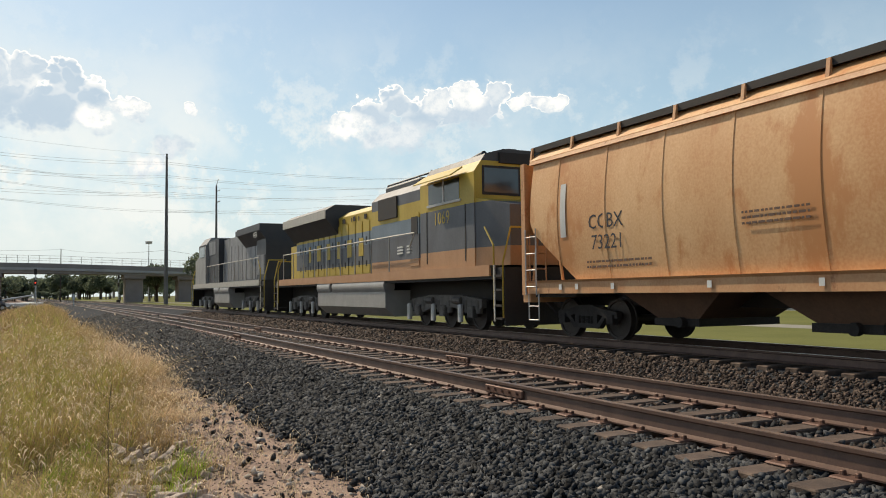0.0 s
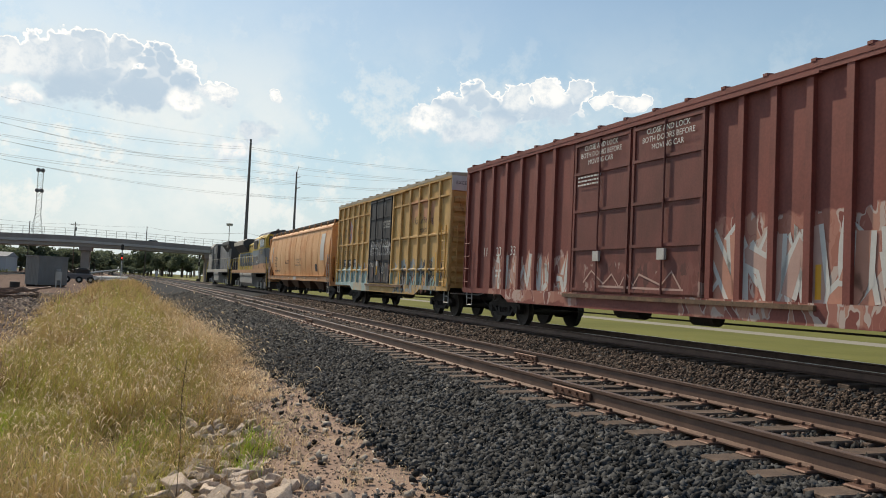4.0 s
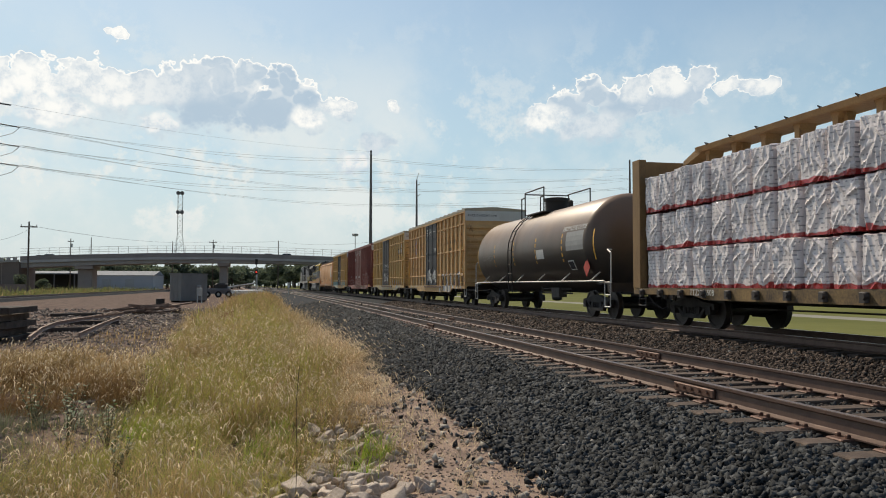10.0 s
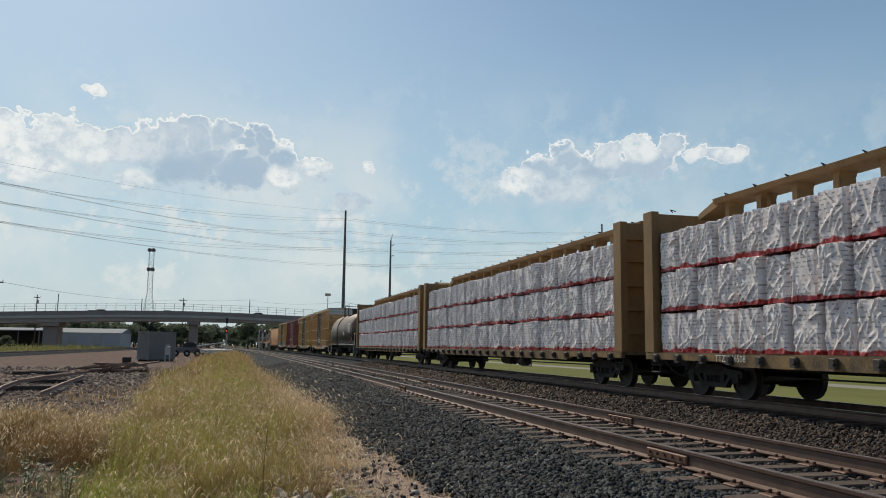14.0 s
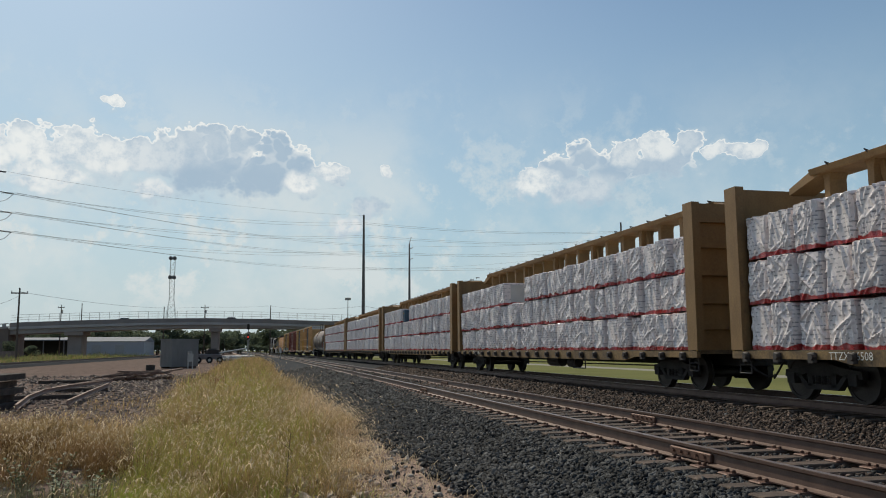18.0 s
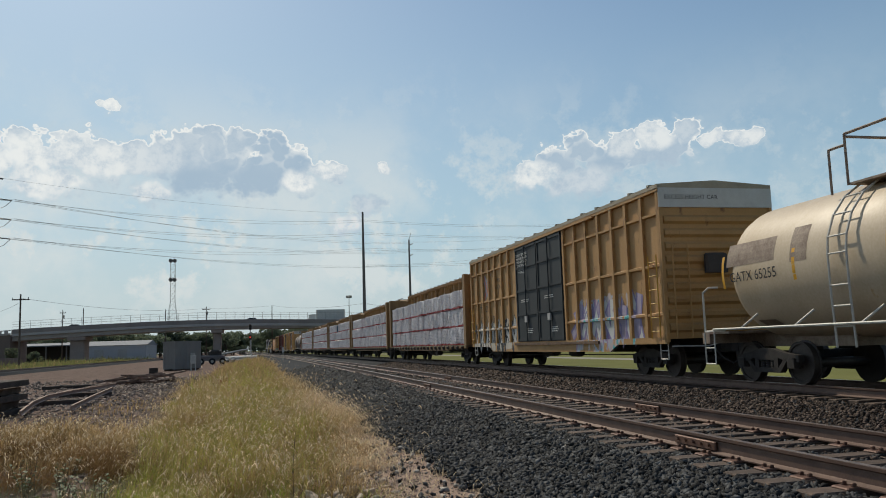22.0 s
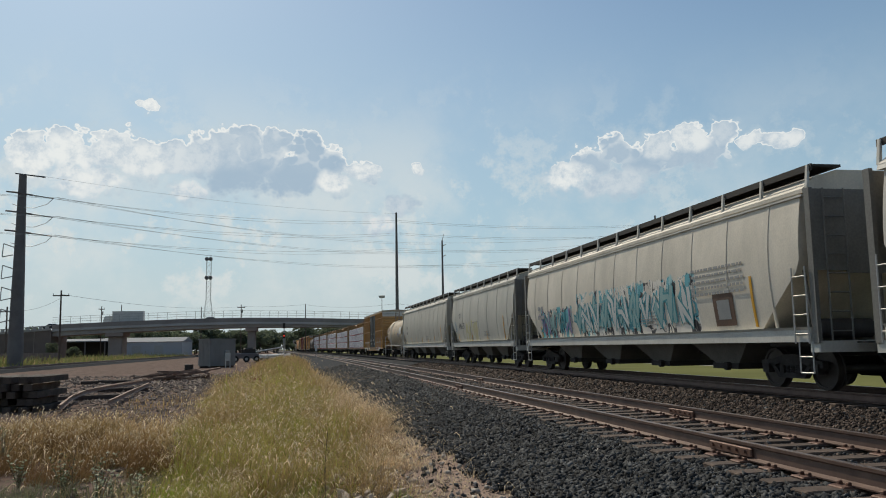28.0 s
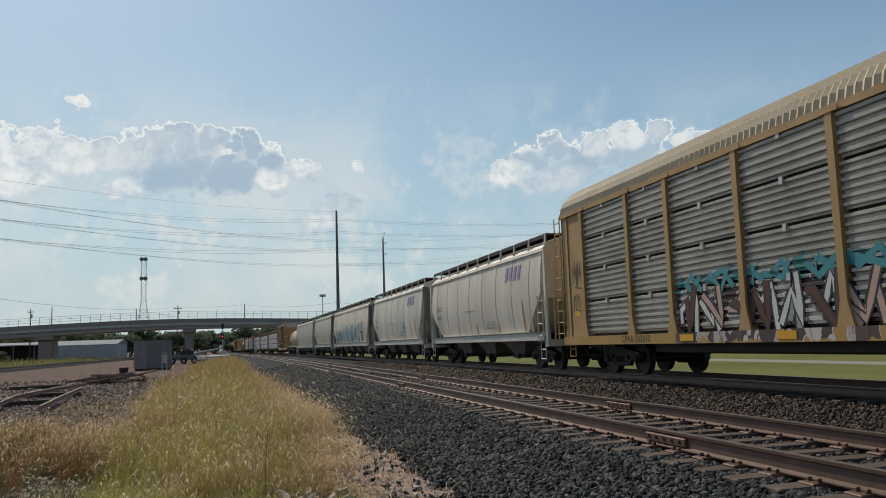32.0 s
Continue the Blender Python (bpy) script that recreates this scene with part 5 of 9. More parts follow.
m_b1 = yellow("railcar_yellow", [(-6.2, 0.0, 0.6, 1.62, ((0.4, 0.5, 0.48), (0.33, 0.46, 0.45), (0.45, 0.53, 0.5), (0.32, 0.44, 0.43), (0.5, 0.42, 0.3)), 1.6),
                                 (-15.0, -9.6, 0.7, 2.0, (GG, (0.3, 0.22, 0.1), (0.25, 0.3, 0.32), (0.4, 0.3, 0.14), GB, (0.35, 0.2, 0.1)), 0.45),
                                 (-13.9, -11.3, 3.4, 4.2, ((0.5, 0.25, 0.14), (0.5, 0.3, 0.12), (0.52, 0.28, 0.15)), 1.8)], (0.58, 0.37, 0.14))
m_y2 = yellow("railcar_yellow_two", [(-15.2, -1.0, 0.66, 1.5, ((0.42, 0.34, 0.2), (0.36, 0.3, 0.2), (0.3, 0.26, 0.2), (0.45, 0.35, 0.15), GG), 0.5),
                                     (-14.6, -13.0, 3.5, 4.0, (GW, GB, GB, GW), 0.35)], (0.58, 0.375, 0.15))
m_y3 = yellow("railcar_orange_tan", [(-15.4, -9.8, 0.66, 1.75, (GB, (0.42, 0.33, 0.22), GW, (0.5, 0.3, 0.12), (0.45, 0.36, 0.25), (0.3, 0.33, 0.38), (0.4, 0.3, 0.2)), 0.45),
                                     (-6.2, -0.6, 0.66, 1.6, ((0.3, 0.22, 0.14), (0.5, 0.34, 0.15), (0.48, 0.32, 0.15), (0.36, 0.34, 0.26), (0.5, 0.33, 0.13)), 0.4)], (0.62, 0.375, 0.16))
m_y4 = yellow("railcar_brown_yellow", [(-6.4, -0.4, 0.66, 1.95, (GB, (0.55, 0.5, 0.42), (0.5, 0.45, 0.38), (0.58, 0.53, 0.46), (0.5, 0.45, 0.36), (0.6, 0.56, 0.5)), 0.7),
                                       (-17.2, -12.9, 0.66, 2.3, ((0.4, 0.45, 0.5), (0.5, 0.4, 0.45), (0.3, 0.2, 0.35), (0.55, 0.45, 0.42), (0.5, 0.3, 0.14), GT, (0.5, 0.42, 0.4)), 0.5)], (0.48, 0.275, 0.105))


def cross_mark(car, y, z, mats, size=1.1):
    """A cross of broad brush strokes, its arms edged in the second colour."""
    for k, a in enumerate((-1, 1)):
        for q, (shift, wide, mat) in enumerate(((0.0, 0.26, mats[0]), (-0.13, 0.12, mats[1]), (0.15, 0.1, mats[1]))):
            c = shift * size
            sh = Shape().prism_x([(-a * size * 0.38 + c - wide * size / 2, -size * 0.5), (-a * size * 0.38 + c + wide * size / 2, -size * 0.5),
                                  (a * size * 0.38 + c + wide * size / 2, size * 0.5), (a * size * 0.38 + c - wide * size / 2, size * 0.5)], -0.0006, 0.0006)
            part("painted_cross", sh, mat, car, at=pose(-SIDE + 0.086 - 0.0015 * (3 * k + q), y, z))


W_ = -SIDE + 0.085


def bay_text(car, words, y0, step, z, size, mat):
    """Lettering on the recessed wall, a few characters to each bay between the posts."""
    for k, word in enumerate(words):
        text(car, word, y0 - step * k, z, size, mat, x=W_ - 0.006)


b1 = boxcar(-4.82, 15.8, m_b1, M["door_black"], "yellow boxcar with black door, teal patch and graffiti", door_w=3.2, door_y=-7.6, rear_posts=6, front_posts=6)
text(b1, "Railcar Pooling\nExperts", -12.9, 3.25, 0.34, M["black_paint"], x=W_ - 0.006)
text(b1, "CLOSE AND LOCK\nBOTH DOORS BEFORE\nMOVING CAR", -8.55, 3.5, 0.12, M["white_paint"], x=-SIDE - 0.003)
slab(b1, -7.3, 1.7, 0.14, 0.62, M["yellow_tape"], x=-SIDE - 0.003, name="reflector")
bay_text(b1, ("next\nload",), -1.5, 0.96, 3.45, 0.27, M["brown_print"])
bay_text(b1, ("any\nroad",), -4.4, 0.96, 3.5, 0.27, M["brown_print"])
bay_text(b1, ("FB", "OX"), -1.5, 0.96, 2.42, 0.36, M["brown_print"])
for k in range(3):
    slab(b1, -1.5 - 0.93 * k, 1.93, 0.62, 0.38, M["black_paint"], x=W_ - 0.003, name="number_panel")
bay_text(b1, ("50", "49", "20"), -1.5, 0.93, 1.93, 0.36, M["white_paint"])
spray(b1, -6.0, -0.3, 0.98, 1.85, 7, [M["teal_spray"], M["pale_spray"], M["teal_spray"]], M["pale_spray"], 1, w=0.2)
spray(b1, -6.0, -4.4, 1.5, 1.95, 2, [M["pale_spray"]], M["salmon_spray"], 2, w=0.16)
scrawl(b1, -0.65, 2.9, 0.4, 1.3, M["brown_print"], 3)
scrawl(b1, -0.65, 1.9, 0.45, 1.0, M["brown_print"], 4)
for k, (y, z, w2, h2) in enumerate(((-6.9, 2.75, 1.0, 0.5), (-8.3, 2.8, 1.0, 0.5), (-8.1, 1.7, 0.5, 0.5), (-6.6, 1.9, 0.6, 0.3))):
    scrawl(b1, y, z, w2, h2, M["pale_spray"], 10 + k, door_x)
spray(b1, -15.0, -10.2, 0.75, 1.5, 7, [M["grey_print"], M["salmon_spray"], M["teal_spray"]], M["brown_print"], 5, w=0.13)
cross_mark(b1, -2.52, 3.45, (M["faded_red"], M["faded_blue"]))
for y in (-14.55, -10.6):
    slab(b1, y, 1.7 if y < -14 else 1.3, 0.09, 1.0 if y < -14 else 0.5, M["yellow_tape"], name="reflector")
bars(b1, -2.6, 1.85, 2.6, 1, 0.3, M["black_paint"], x=W_ - 0.006, seed=4)

red = boxcar(-21.93, 19.05, M["boxcar_red"], M["door_red"], "oxide red boxcar with double doors and large graffiti", top=4.87, doors=2, door_w=4.9, rails=None,
             front_posts=7, rear_posts=9, door_y=-9.3, end_paint=M["boxcar_red"])
text(red, "CLOSE AND LOCK\nBOTH DOORS BEFORE\nMOVING CAR", -8.1, 4.25, 0.17, M["white_paint"], x=-SIDE - 0.055)
text(red, "CLOSE AND LOCK\nBOTH DOORS BEFORE\nMOVING CAR", -10.6, 4.25, 0.17, M["white_paint"], x=-SIDE - 0.055)
bay_text(red, ("11", "23", "33"), -1.53, 0.947, 2.1, 0.38, M["white_paint"])
bars(red, -2.48, 1.55, 0.4, 2, 0.1, M["white_paint"], x=W_ - 0.006, seed=6)
bars(red, -7.6, 3.75, 1.0, 3, 0.06, M["white_paint"], x=-SIDE - 0.035, seed=5)
part("stencil", Shape().box(W_ - 0.012, W_ - 0.008, -16.9, -16.2, 1.45, 1.85), M["white_paint"], red)
part("stencil", Shape().box(W_ - 0.016, W_ - 0.012, -16.83, -16.27, 1.52, 1.78), M["black_paint"], red)
for y, z, h in ((-17.75, 1.75, 1.3), (-14.4, 1.35, 0.55), (-11.2, 1.35, 0.45), (-6.8, 1.35, 0.6)):
    slab(red, y, z, 0.12, h, M["yellow_tape"], x=W_ - 0.006, name="reflector")
slab(red, -17.4, 1.0, 0.5, 0.2, M["yellow_tape"], name="reflector")

spray(red, -16.4, -10.9, 0.8, 2.3, 6, [M["salmon_spray"], M["salmon_spray"], M["rose_spray"]], M["pale_spray"], 6, w=0.26)
spray(red, -6.6, -1.9, 0.85, 2.0, 7, [M["pale_spray"], M["rose_spray"], M["pale_spray"]], M["salmon_spray"], 7, w=0.15)
scrawl(red, -9.2, 1.35, 3.6, 0.4, M["rose_spray"], 8, door_x, w=0.045)
y2 = boxcar(-42.23, 15.85, m_y2, M["door_black"], "yellow boxcar with black door and faded graffiti along the sill", door_w=3.2, door_y=-7.2)
text(y2, "Railcar Pooling\nExperts", -13.4, 3.0, 0.32, M["black_paint"], x=W_ - 0.006)
slab(y2, -13.6, 3.55, 1.5, 0.42, M["black_paint"], x=W_ - 0.004, name="company_panel", label="dark panel with a pale mark")
for k in range(3):
    slab(y2, -13.15 - 0.45 * k, 3.55, 0.3, 0.24, M["white_band"], x=W_ - 0.009, name="company_mark")
cross_mark(y2, -2.35, 3.45, (M["faded_red"], M["faded_blue"]), 0.8)
y3 = boxcar(-59.79, 15.95, m_y3, M["door_grey"], "orange tan boxcar with dark grey door and spray paint", door_w=3.2, door_y=-7.6)
bay_text(y3, ("next\nload",), -1.56, 0.963, 3.5, 0.3, M["brown_print"])
bay_text(y3, ("any\nroad",), -4.45, 0.963, 3.5, 0.3, M["brown_print"])
bay_text(y3, ("FB", "OX"), -1.56, 0.963, 2.5, 0.42, M["brown_print"])
bay_text(y3, ("50", "44", "03"), -1.56, 0.963, 2.02, 0.42, M["brown_print"])
text(y3, "Railcar Pooling\nExperts", -12.6, 3.2, 0.4, M["brown_print"], x=W_ - 0.006)
cross_mark(y3, -2.52, 3.5, (M["faded_red"], M["faded_blue"]), 1.15)
text(y3, "CLOSE AND LOCK\nBOTH DOORS BEFORE\nMOVING CAR", -6.95, 4.2, 0.14, M["white_paint"], x=-SIDE - 0.003)
bars(y3, -8.8, 3.2, 0.7, 3, 0.05, M["white_paint"], x=-SIDE - 0.003, seed=9)
bars(y3, -8.4, 4.2, 0.8, 1, 0.05, M["white_paint"], x=-SIDE - 0.003, seed=19)
slab(y3, -6.9, 2.5, 0.24, 0.12, M["white_paint"], x=-SIDE - 0.003, name="sticker")
scrawl(y3, -4.9, 1.45, 3.0, 0.25, M["black_paint"], 30, w=0.03)
spray(y3, -9.0, -6.4, 1.15, 2.0, 2, [M["pale_spray"]], M["black_paint"], 31, door_x, w=0.22)
spray(y3, -15.2, -10.0, 0.75, 1.5, 7, [M["brown_print"], M["pale_spray"], M["salmon_spray"]], M["black_paint"], 32, w=0.1)
spray(y2, -8.4, -6.2, 1.2, 2.0, 3, [M["grey_print"], M["pale_spray"]], None, 33, door_x, w=0.09)
spray(y2, -15.0, -9.4, 0.72, 1.4, 8, [M["grey_print"], M["salmon_spray"], M["brown_print"]], None, 34, w=0.12)
y4 = boxcar(-215.65, 18.85, m_y4, M["door_navy"], "tall ochre boxcar with two blue-black doors and white graffiti", doors=2, door_w=5.0, door_y=-9.5, rear_posts=7, front_posts=7)
spray(y4, -6.8, -0.9, 0.72, 1.95, 7, [M["pale_spray"], M["pale_spray"], M["white_band"]], M["black_paint"], 35, w=0.22)
spray(y4, -17.4, -12.4, 0.75, 2.2, 6, [M["pale_spray"], M["lilac_spray"], M["pale_spray"]], M["violet_paint"], 36, w=0.22)
bay_text(y4, ("ANY\nROAD",), -4.45, 0.969, 3.5, 0.27, M["brown_print"])
bay_text(y4, ("TB", "OX"), -1.56, 0.969, 2.5, 0.42, M["brown_print"])
bay_text(y4, ("67", "17", "28"), -1.56, 0.969, 2.02, 0.42, M["brown_print"])
text(y4, "CERRAR Y BLOQUEAR\nAMBAS PUERTAS ANTES\nDE MOVER EL CARRO\nCLOSE AND LOCK\nBOTH DOORS BEFORE\nMOVING CAR", -7.75, 4.0, 0.135, M["white_paint"], x=-SIDE - 0.003)
cross_mark(y4, -2.53, 3.45, (M["faded_red"], M["faded_blue"]), 1.15)
for k, y in enumerate((-8.0, -10.6)):
    bars(y4, y, 2.6, 0.9, 2, 0.045, M["white_paint"], x=-SIDE - 0.003, seed=20 + k)
    bars(y4, y - 0.5, 1.5, 0.6, 3, 0.045, M["white_paint"], x=-SIDE - 0.003, seed=24 + k)
slab(y4, -1.9, 1.35, 0.3, 0.2, M["yellow_tape"], x=W_ - 0.004, name="reflector")

# ---------------- covered hoppers ----------------


def hopper_x(z, top, bulge):
    """Half width of the curved side at height z."""
    u = (z - 1.25) / (top - 1.25)
    return 1.44 + bulge * math.sin(math.pi * min(max(u * 0.9 + 0.05, 0), 1))


def hopper(front, L, body, sill_mat, under, label, bays=4, top=3.95, seams=10, seam_mat=None, grey_ends=None, ribbed_top=False, walk_mat=None, bulge=0.16, rack=None, board=0.5):
    car = thing("covered_hopper", label, "hopper car", "cars of the freight train")
    grey_ends = grey_ends or body
    # body: rings from the sill up to the eaves; the ends slope in below half height
    zs = [1.25, 1.5, 1.8, 2.1, 2.35, 2.6, 2.9, 3.2, 3.5, 3.75, top]
    rings = []
    for z in zs:
        x = hopper_x(z, top, bulge)
        ins = 0.42 + max(0.0, 2.45 - z) * 1.35
        rings.append([(-x, -L + ins, z), (-x, -ins, z), (x, -ins, z), (x, -L + ins, z)])
    part("body", Shape().loft(rings), body, car, smooth=True)
    r0 = hopper_x(top, top, bulge)
    roof = Shape().loft([[(-r0 - 0.04, y, top - 0.03), (-r0 - 0.04, y, top + 0.05), (-1.2, y, top + 0.3), (-0.72, y, top + board - 0.05), (0.72, y, top + board - 0.05), (1.2, y, top + 0.3), (r0 + 0.04, y, top + 0.05), (r0 + 0.04, y, top - 0.03)] for y in (-L + 0.3, -0.3)])
    rf = part("roof", roof, body, car)
    if ribbed_top:
        for k in range(3):
            z = top - 0.08 + k * 0.1
            part("roof_moulding", Shape().box(-r0 - 0.06 + k * 0.05, -r0 + 0.06 + k * 0.05, -L + 0.32, -0.32, z - 0.02, z + 0.02), seam_mat or body, rf)
    else:
        part("eave_angle", Shape().prism_y([(-r0 - 0.07, top - 0.05), (-r0 - 0.03, top + 0.06), (-r0 + 0.08, top + 0.09), (-r0 + 0.05, top - 0.05)], -L + 0.3, -0.3), seam_mat or body, rf)
    for i in range(seams):
        y = -1.5 - i * (L - 3.0) / (seams - 1)
        sh = Shape()
        pts = [z for z in zs if z >= 1.25]
        ring = [[(-hopper_x(z, top, bulge) - 0.012, y - 0.03, z), (-hopper_x(z, top, bulge) + 0.02, y - 0.045, z), (-hopper_x(z, top, bulge) + 0.02, y + 0.045, z), (-hopper_x(z, top, bulge) - 0.012, y + 0.03, z)] for z in pts]
        sh.loft(ring)
        part("panel_seam", sh, body, car)
    # hatch trough and running boards on the roof
    part("hatch_trough", Shape().prism_y([(-0.66, top + 0.2), (-0.62, top + board + 0.05), (0.62, top + board + 0.05), (0.66, top + 0.2)], -L + 1.2, -1.2), body, rf)
    wm = walk_mat or M["black"]
    z1 = top + board
    part("running_board", Shape().box(-1.36, -0.72, -L + 0.15, -0.15, z1 - 0.03, z1 + 0.02), wm, car, "dark grated running board")
    part("running_board", Shape().box(0.78, 1.28, -L + 0.15, -0.15, z1 - 0.03, z1 + 0.02), wm, car)
    part("board_edge", Shape().box(-1.38, -1.35, -L + 0.15, -0.15, z1 - 0.1, z1 + 0.03), wm, car)
    n = int(L / 1.55)
    for i in range(n + 1):
        y = -0.25 - i * (L - 0.5) / n
        part("board_bracket", Shape().prism_y([(-1.41, z1 + 0.02), (-1.36, z1 + 0.02), (-1.4, top + 0.06), (-1.46, top + 0.06)], y - 0.035, y + 0.035), seam_mat or M["steel_bright"], car)
    # side sill
    part("side_sill", Shape().prism_y([(-SIDE + 0.02, 0.98), (-SIDE + 0.02, 1.22), (-SIDE - 0.03, 1.27), (-1.35, 1.27), (-1.35, 0.98)], -L + 0.25, -0.25), sill_mat, car)
    part("side_sill", Shape().box(1.35, SIDE - 0.02, -L + 0.25, -0.25, 0.98, 1.27), sill_mat, car)
    # ends: corner posts, end frames, slope sheets behind
    for y, d in ((0.0, -1), (-L, 1)):
        for sx in (-1, 1):
            part("corner_post", Shape().box(min(sx * 1.5, sx * 1.58), max(sx * 1.5, sx * 1.58), min(y, y + d * 0.16), max(y, y + d * 0.16), 0.95, top + 0.02), grey_ends, car)
        part("end_frame", Shape().box(-1.5, -0.85, min(y + d * 0.02, y + d * 0.06), max(y + d * 0.02, y + d * 0.06), 2.35, top).box(0.85, 1.5, min(y + d * 0.02, y + d * 0.06), max(y + d * 0.02, y + d * 0.06), 2.35, top)
             .box(-0.85, 0.85, min(y + d * 0.02, y + d * 0.06), max(y + d * 0.02, y + d * 0.06), 2.3, top), grey_ends, car)
        part("end_sill", Shape().box(-1.55, 1.55, min(y, y + d * 0.3), max(y, y + d * 0.3), 0.78, 1.0), sill_mat, car)
        part("end_platform", Shape().box(-1.4, 1.4, min(y + d * 0.3, y + d * 1.9), max(y + d * 0.3, y + d * 1.9), 0.9, 0.97), M["black"], car)
        part("end_brace", Shape().tube((-1.45, y + d * 0.25, 1.0), (-1.45, y + d * 0.5, 2.4), 0.035, n=6), grey_ends, car)
        ladder(car, -SIDE - 0.02, y + d * 0.45, 0.95, 2.45, 0.44, 4, rack or M["steel_bright"])
        ladder(car, -1.1, y - d * 0.06, 1.0, top, 0.45, 8, grey_ends, "x", "end_ladder")
        stirrup(car, y + d * 0.45, 1.0, rack or M["steel_bright"], -1.55, 0.62, 0.42)
        part("crossover_step", Shape().box(-0.8, 0.8, min(y - d * 0.05, y - d * 0.35), max(y - d * 0.05, y - d * 0.35), 0.95, 0.98), M["black"], car)
    # outlets
    span = L - 5.4
    for k in range(bays):
        y0 = -2.7 - span * k / bays
        y1 = -2.7 - span * (k + 1) / bays
        c = (y0 + y1) / 2
        sh = Shape().loft([[(-1.32, y1 + 0.06, 1.24), (-1.32, y0 - 0.06, 1.24), (1.32, y0 - 0.06, 1.24), (1.32, y1 + 0.06, 1.24)],
                           [(-0.95, c - 0.55, 0.5), (-0.95, c + 0.55, 0.5), (0.95, c + 0.55, 0.5), (0.95, c - 0.55, 0.5)]])
        bay = part("outlet_hopper", sh, under, car)
        part("outlet_gate", Shape().box(-1.0, 1.0, c - 0.6, c + 0.6, 0.36, 0.5).tube((-1.12, c - 0.2, 0.43), (-1.0, c - 0.2, 0.43), 0.1, n=10), M["truck"], bay)
    part("centre_sill", Shape().box(-0.3, 0.3, -L + 0.1, -0.1, 0.7, 0.95), M["black"], car)
    part("air_tank", Shape().tube((-0.9, -L + 1.0, 1.25), (0.3, -L + 1.0, 1.25), 0.2, n=14), M["brake"], car, smooth=True)
    couplers(car, L)
    truck(car, -1.75), truck(car, -L + 1.75)
    CARS.append((car, front))
    return car


def worn(name, col, dark, wear=None, at=0.6, scale=0.9, streak=0.6, zones=None, rough=0.55):
    m = material(name, col, dark, rough, scale=scale, grain=22, bump=0.05, amount=0.8, streak=streak, wear=wear, wear_at=at)
    return tagged_paint(m, zones) if zones else m


M["rust_tan"] = worn("rusting_tan_paint", (0.76, 0.48, 0.24), (0.52, 0.21, 0.065), (0.56, 0.25, 0.09), 0.53, 0.45, 0.6)
M["rust_sill"] = worn("rusting_sill", (0.62, 0.36, 0.18), (0.46, 0.2, 0.08), (0.3, 0.12, 0.05), 0.6, 1.2)
M["rust_under"] = worn("brown_outlets", (0.16, 0.09, 0.055), (0.07, 0.045, 0.035))
M["hop_grey"] = worn("grey_green_hopper", (0.48, 0.45, 0.375), (0.36, 0.34, 0.29))
M["hop_sp"] = worn("light_grey_hopper", (0.52, 0.49, 0.415), (0.36, 0.35, 0.31), zones=[(-2.0, -1.2, 1.7, 2.5, ((0.12, 0.2, 0.28), (0.46, 0.45, 0.4), (0.46, 0.45, 0.4), (0.46, 0.45, 0.4)), 0.35),
                                                                                        (-7.2, -4.2, 1.2, 2.4, ((0.42, 0.38, 0.22), (0.46, 0.44, 0.36), (0.44, 0.4, 0.2), (0.46, 0.45, 0.4)), 0.8)])
M["hop_tan"] = worn("pale_tan_hopper", (0.7, 0.63, 0.52), (0.46, 0.42, 0.35), zones=[
    (-6.0, -2.0, 1.0, 2.4, (GB, (0.1, 0.35, 0.4), (0.3, 0.28, 0.3), (0.42, 0.12, 0.2), (0.15, 0.42, 0.46), (0.5, 0.46, 0.4)), 0.5),
    (-15.2, -6.5, 1.25, 2.75, ((0.1, 0.34, 0.4), GB, (0.66, 0.62, 0.55), (0.68, 0.64, 0.58), (0.55, 0.5, 0.44), (0.66, 0.62, 0.55), (0.3, 0.5, 0.52)), 0.42),
    (-15.2, -6.5, 0.9, 1.5, (GB, (0.6, 0.57, 0.52), (0.55, 0.52, 0.48)), 0.6)])
M["hop_pale"] = worn("pale_grey_hopper", (0.68, 0.62, 0.54), (0.44, 0.42, 0.38), zones=[(-10.9, -9.4, 1.5, 2.3, ((0.1, 0.2, 0.35), (0.52, 0.49, 0.44), (0.25, 0.4, 0.5), (0.52, 0.49, 0.44)), 0.35)])
M["hop_pale_two"] = worn("pale_tan_grey_hopper", (0.7, 0.63, 0.54), (0.46, 0.42, 0.37))
M["sill_grey"] = worn("pale_sill", (0.6, 0.58, 0.52), (0.42, 0.4, 0.36))
M["under_grey"] = worn("grey_outlets", (0.2, 0.19, 0.17), (0.1, 0.095, 0.085))



def hs(z, top=3.95):
    """Just outside the curved side at height z."""
    return -hopper_x(z, top, 0.16) - 0.016


def hslab(car, y, z, w, h, mat, name="painted_patch", label="", lift=0.0):
    """A painted patch that follows the curved side."""
    rows = []
    for k in range(7):
        zz = z - h / 2 + h * k / 6
        rows.append([(hs(zz) - lift, y + w / 2, zz), (hs(zz) - lift, y - w / 2, zz), (hs(zz) + 0.006, y - w / 2, zz), (hs(zz) + 0.006, y + w / 2, zz)])
    return part(name, Shape().loft(rows), mat, car, label)


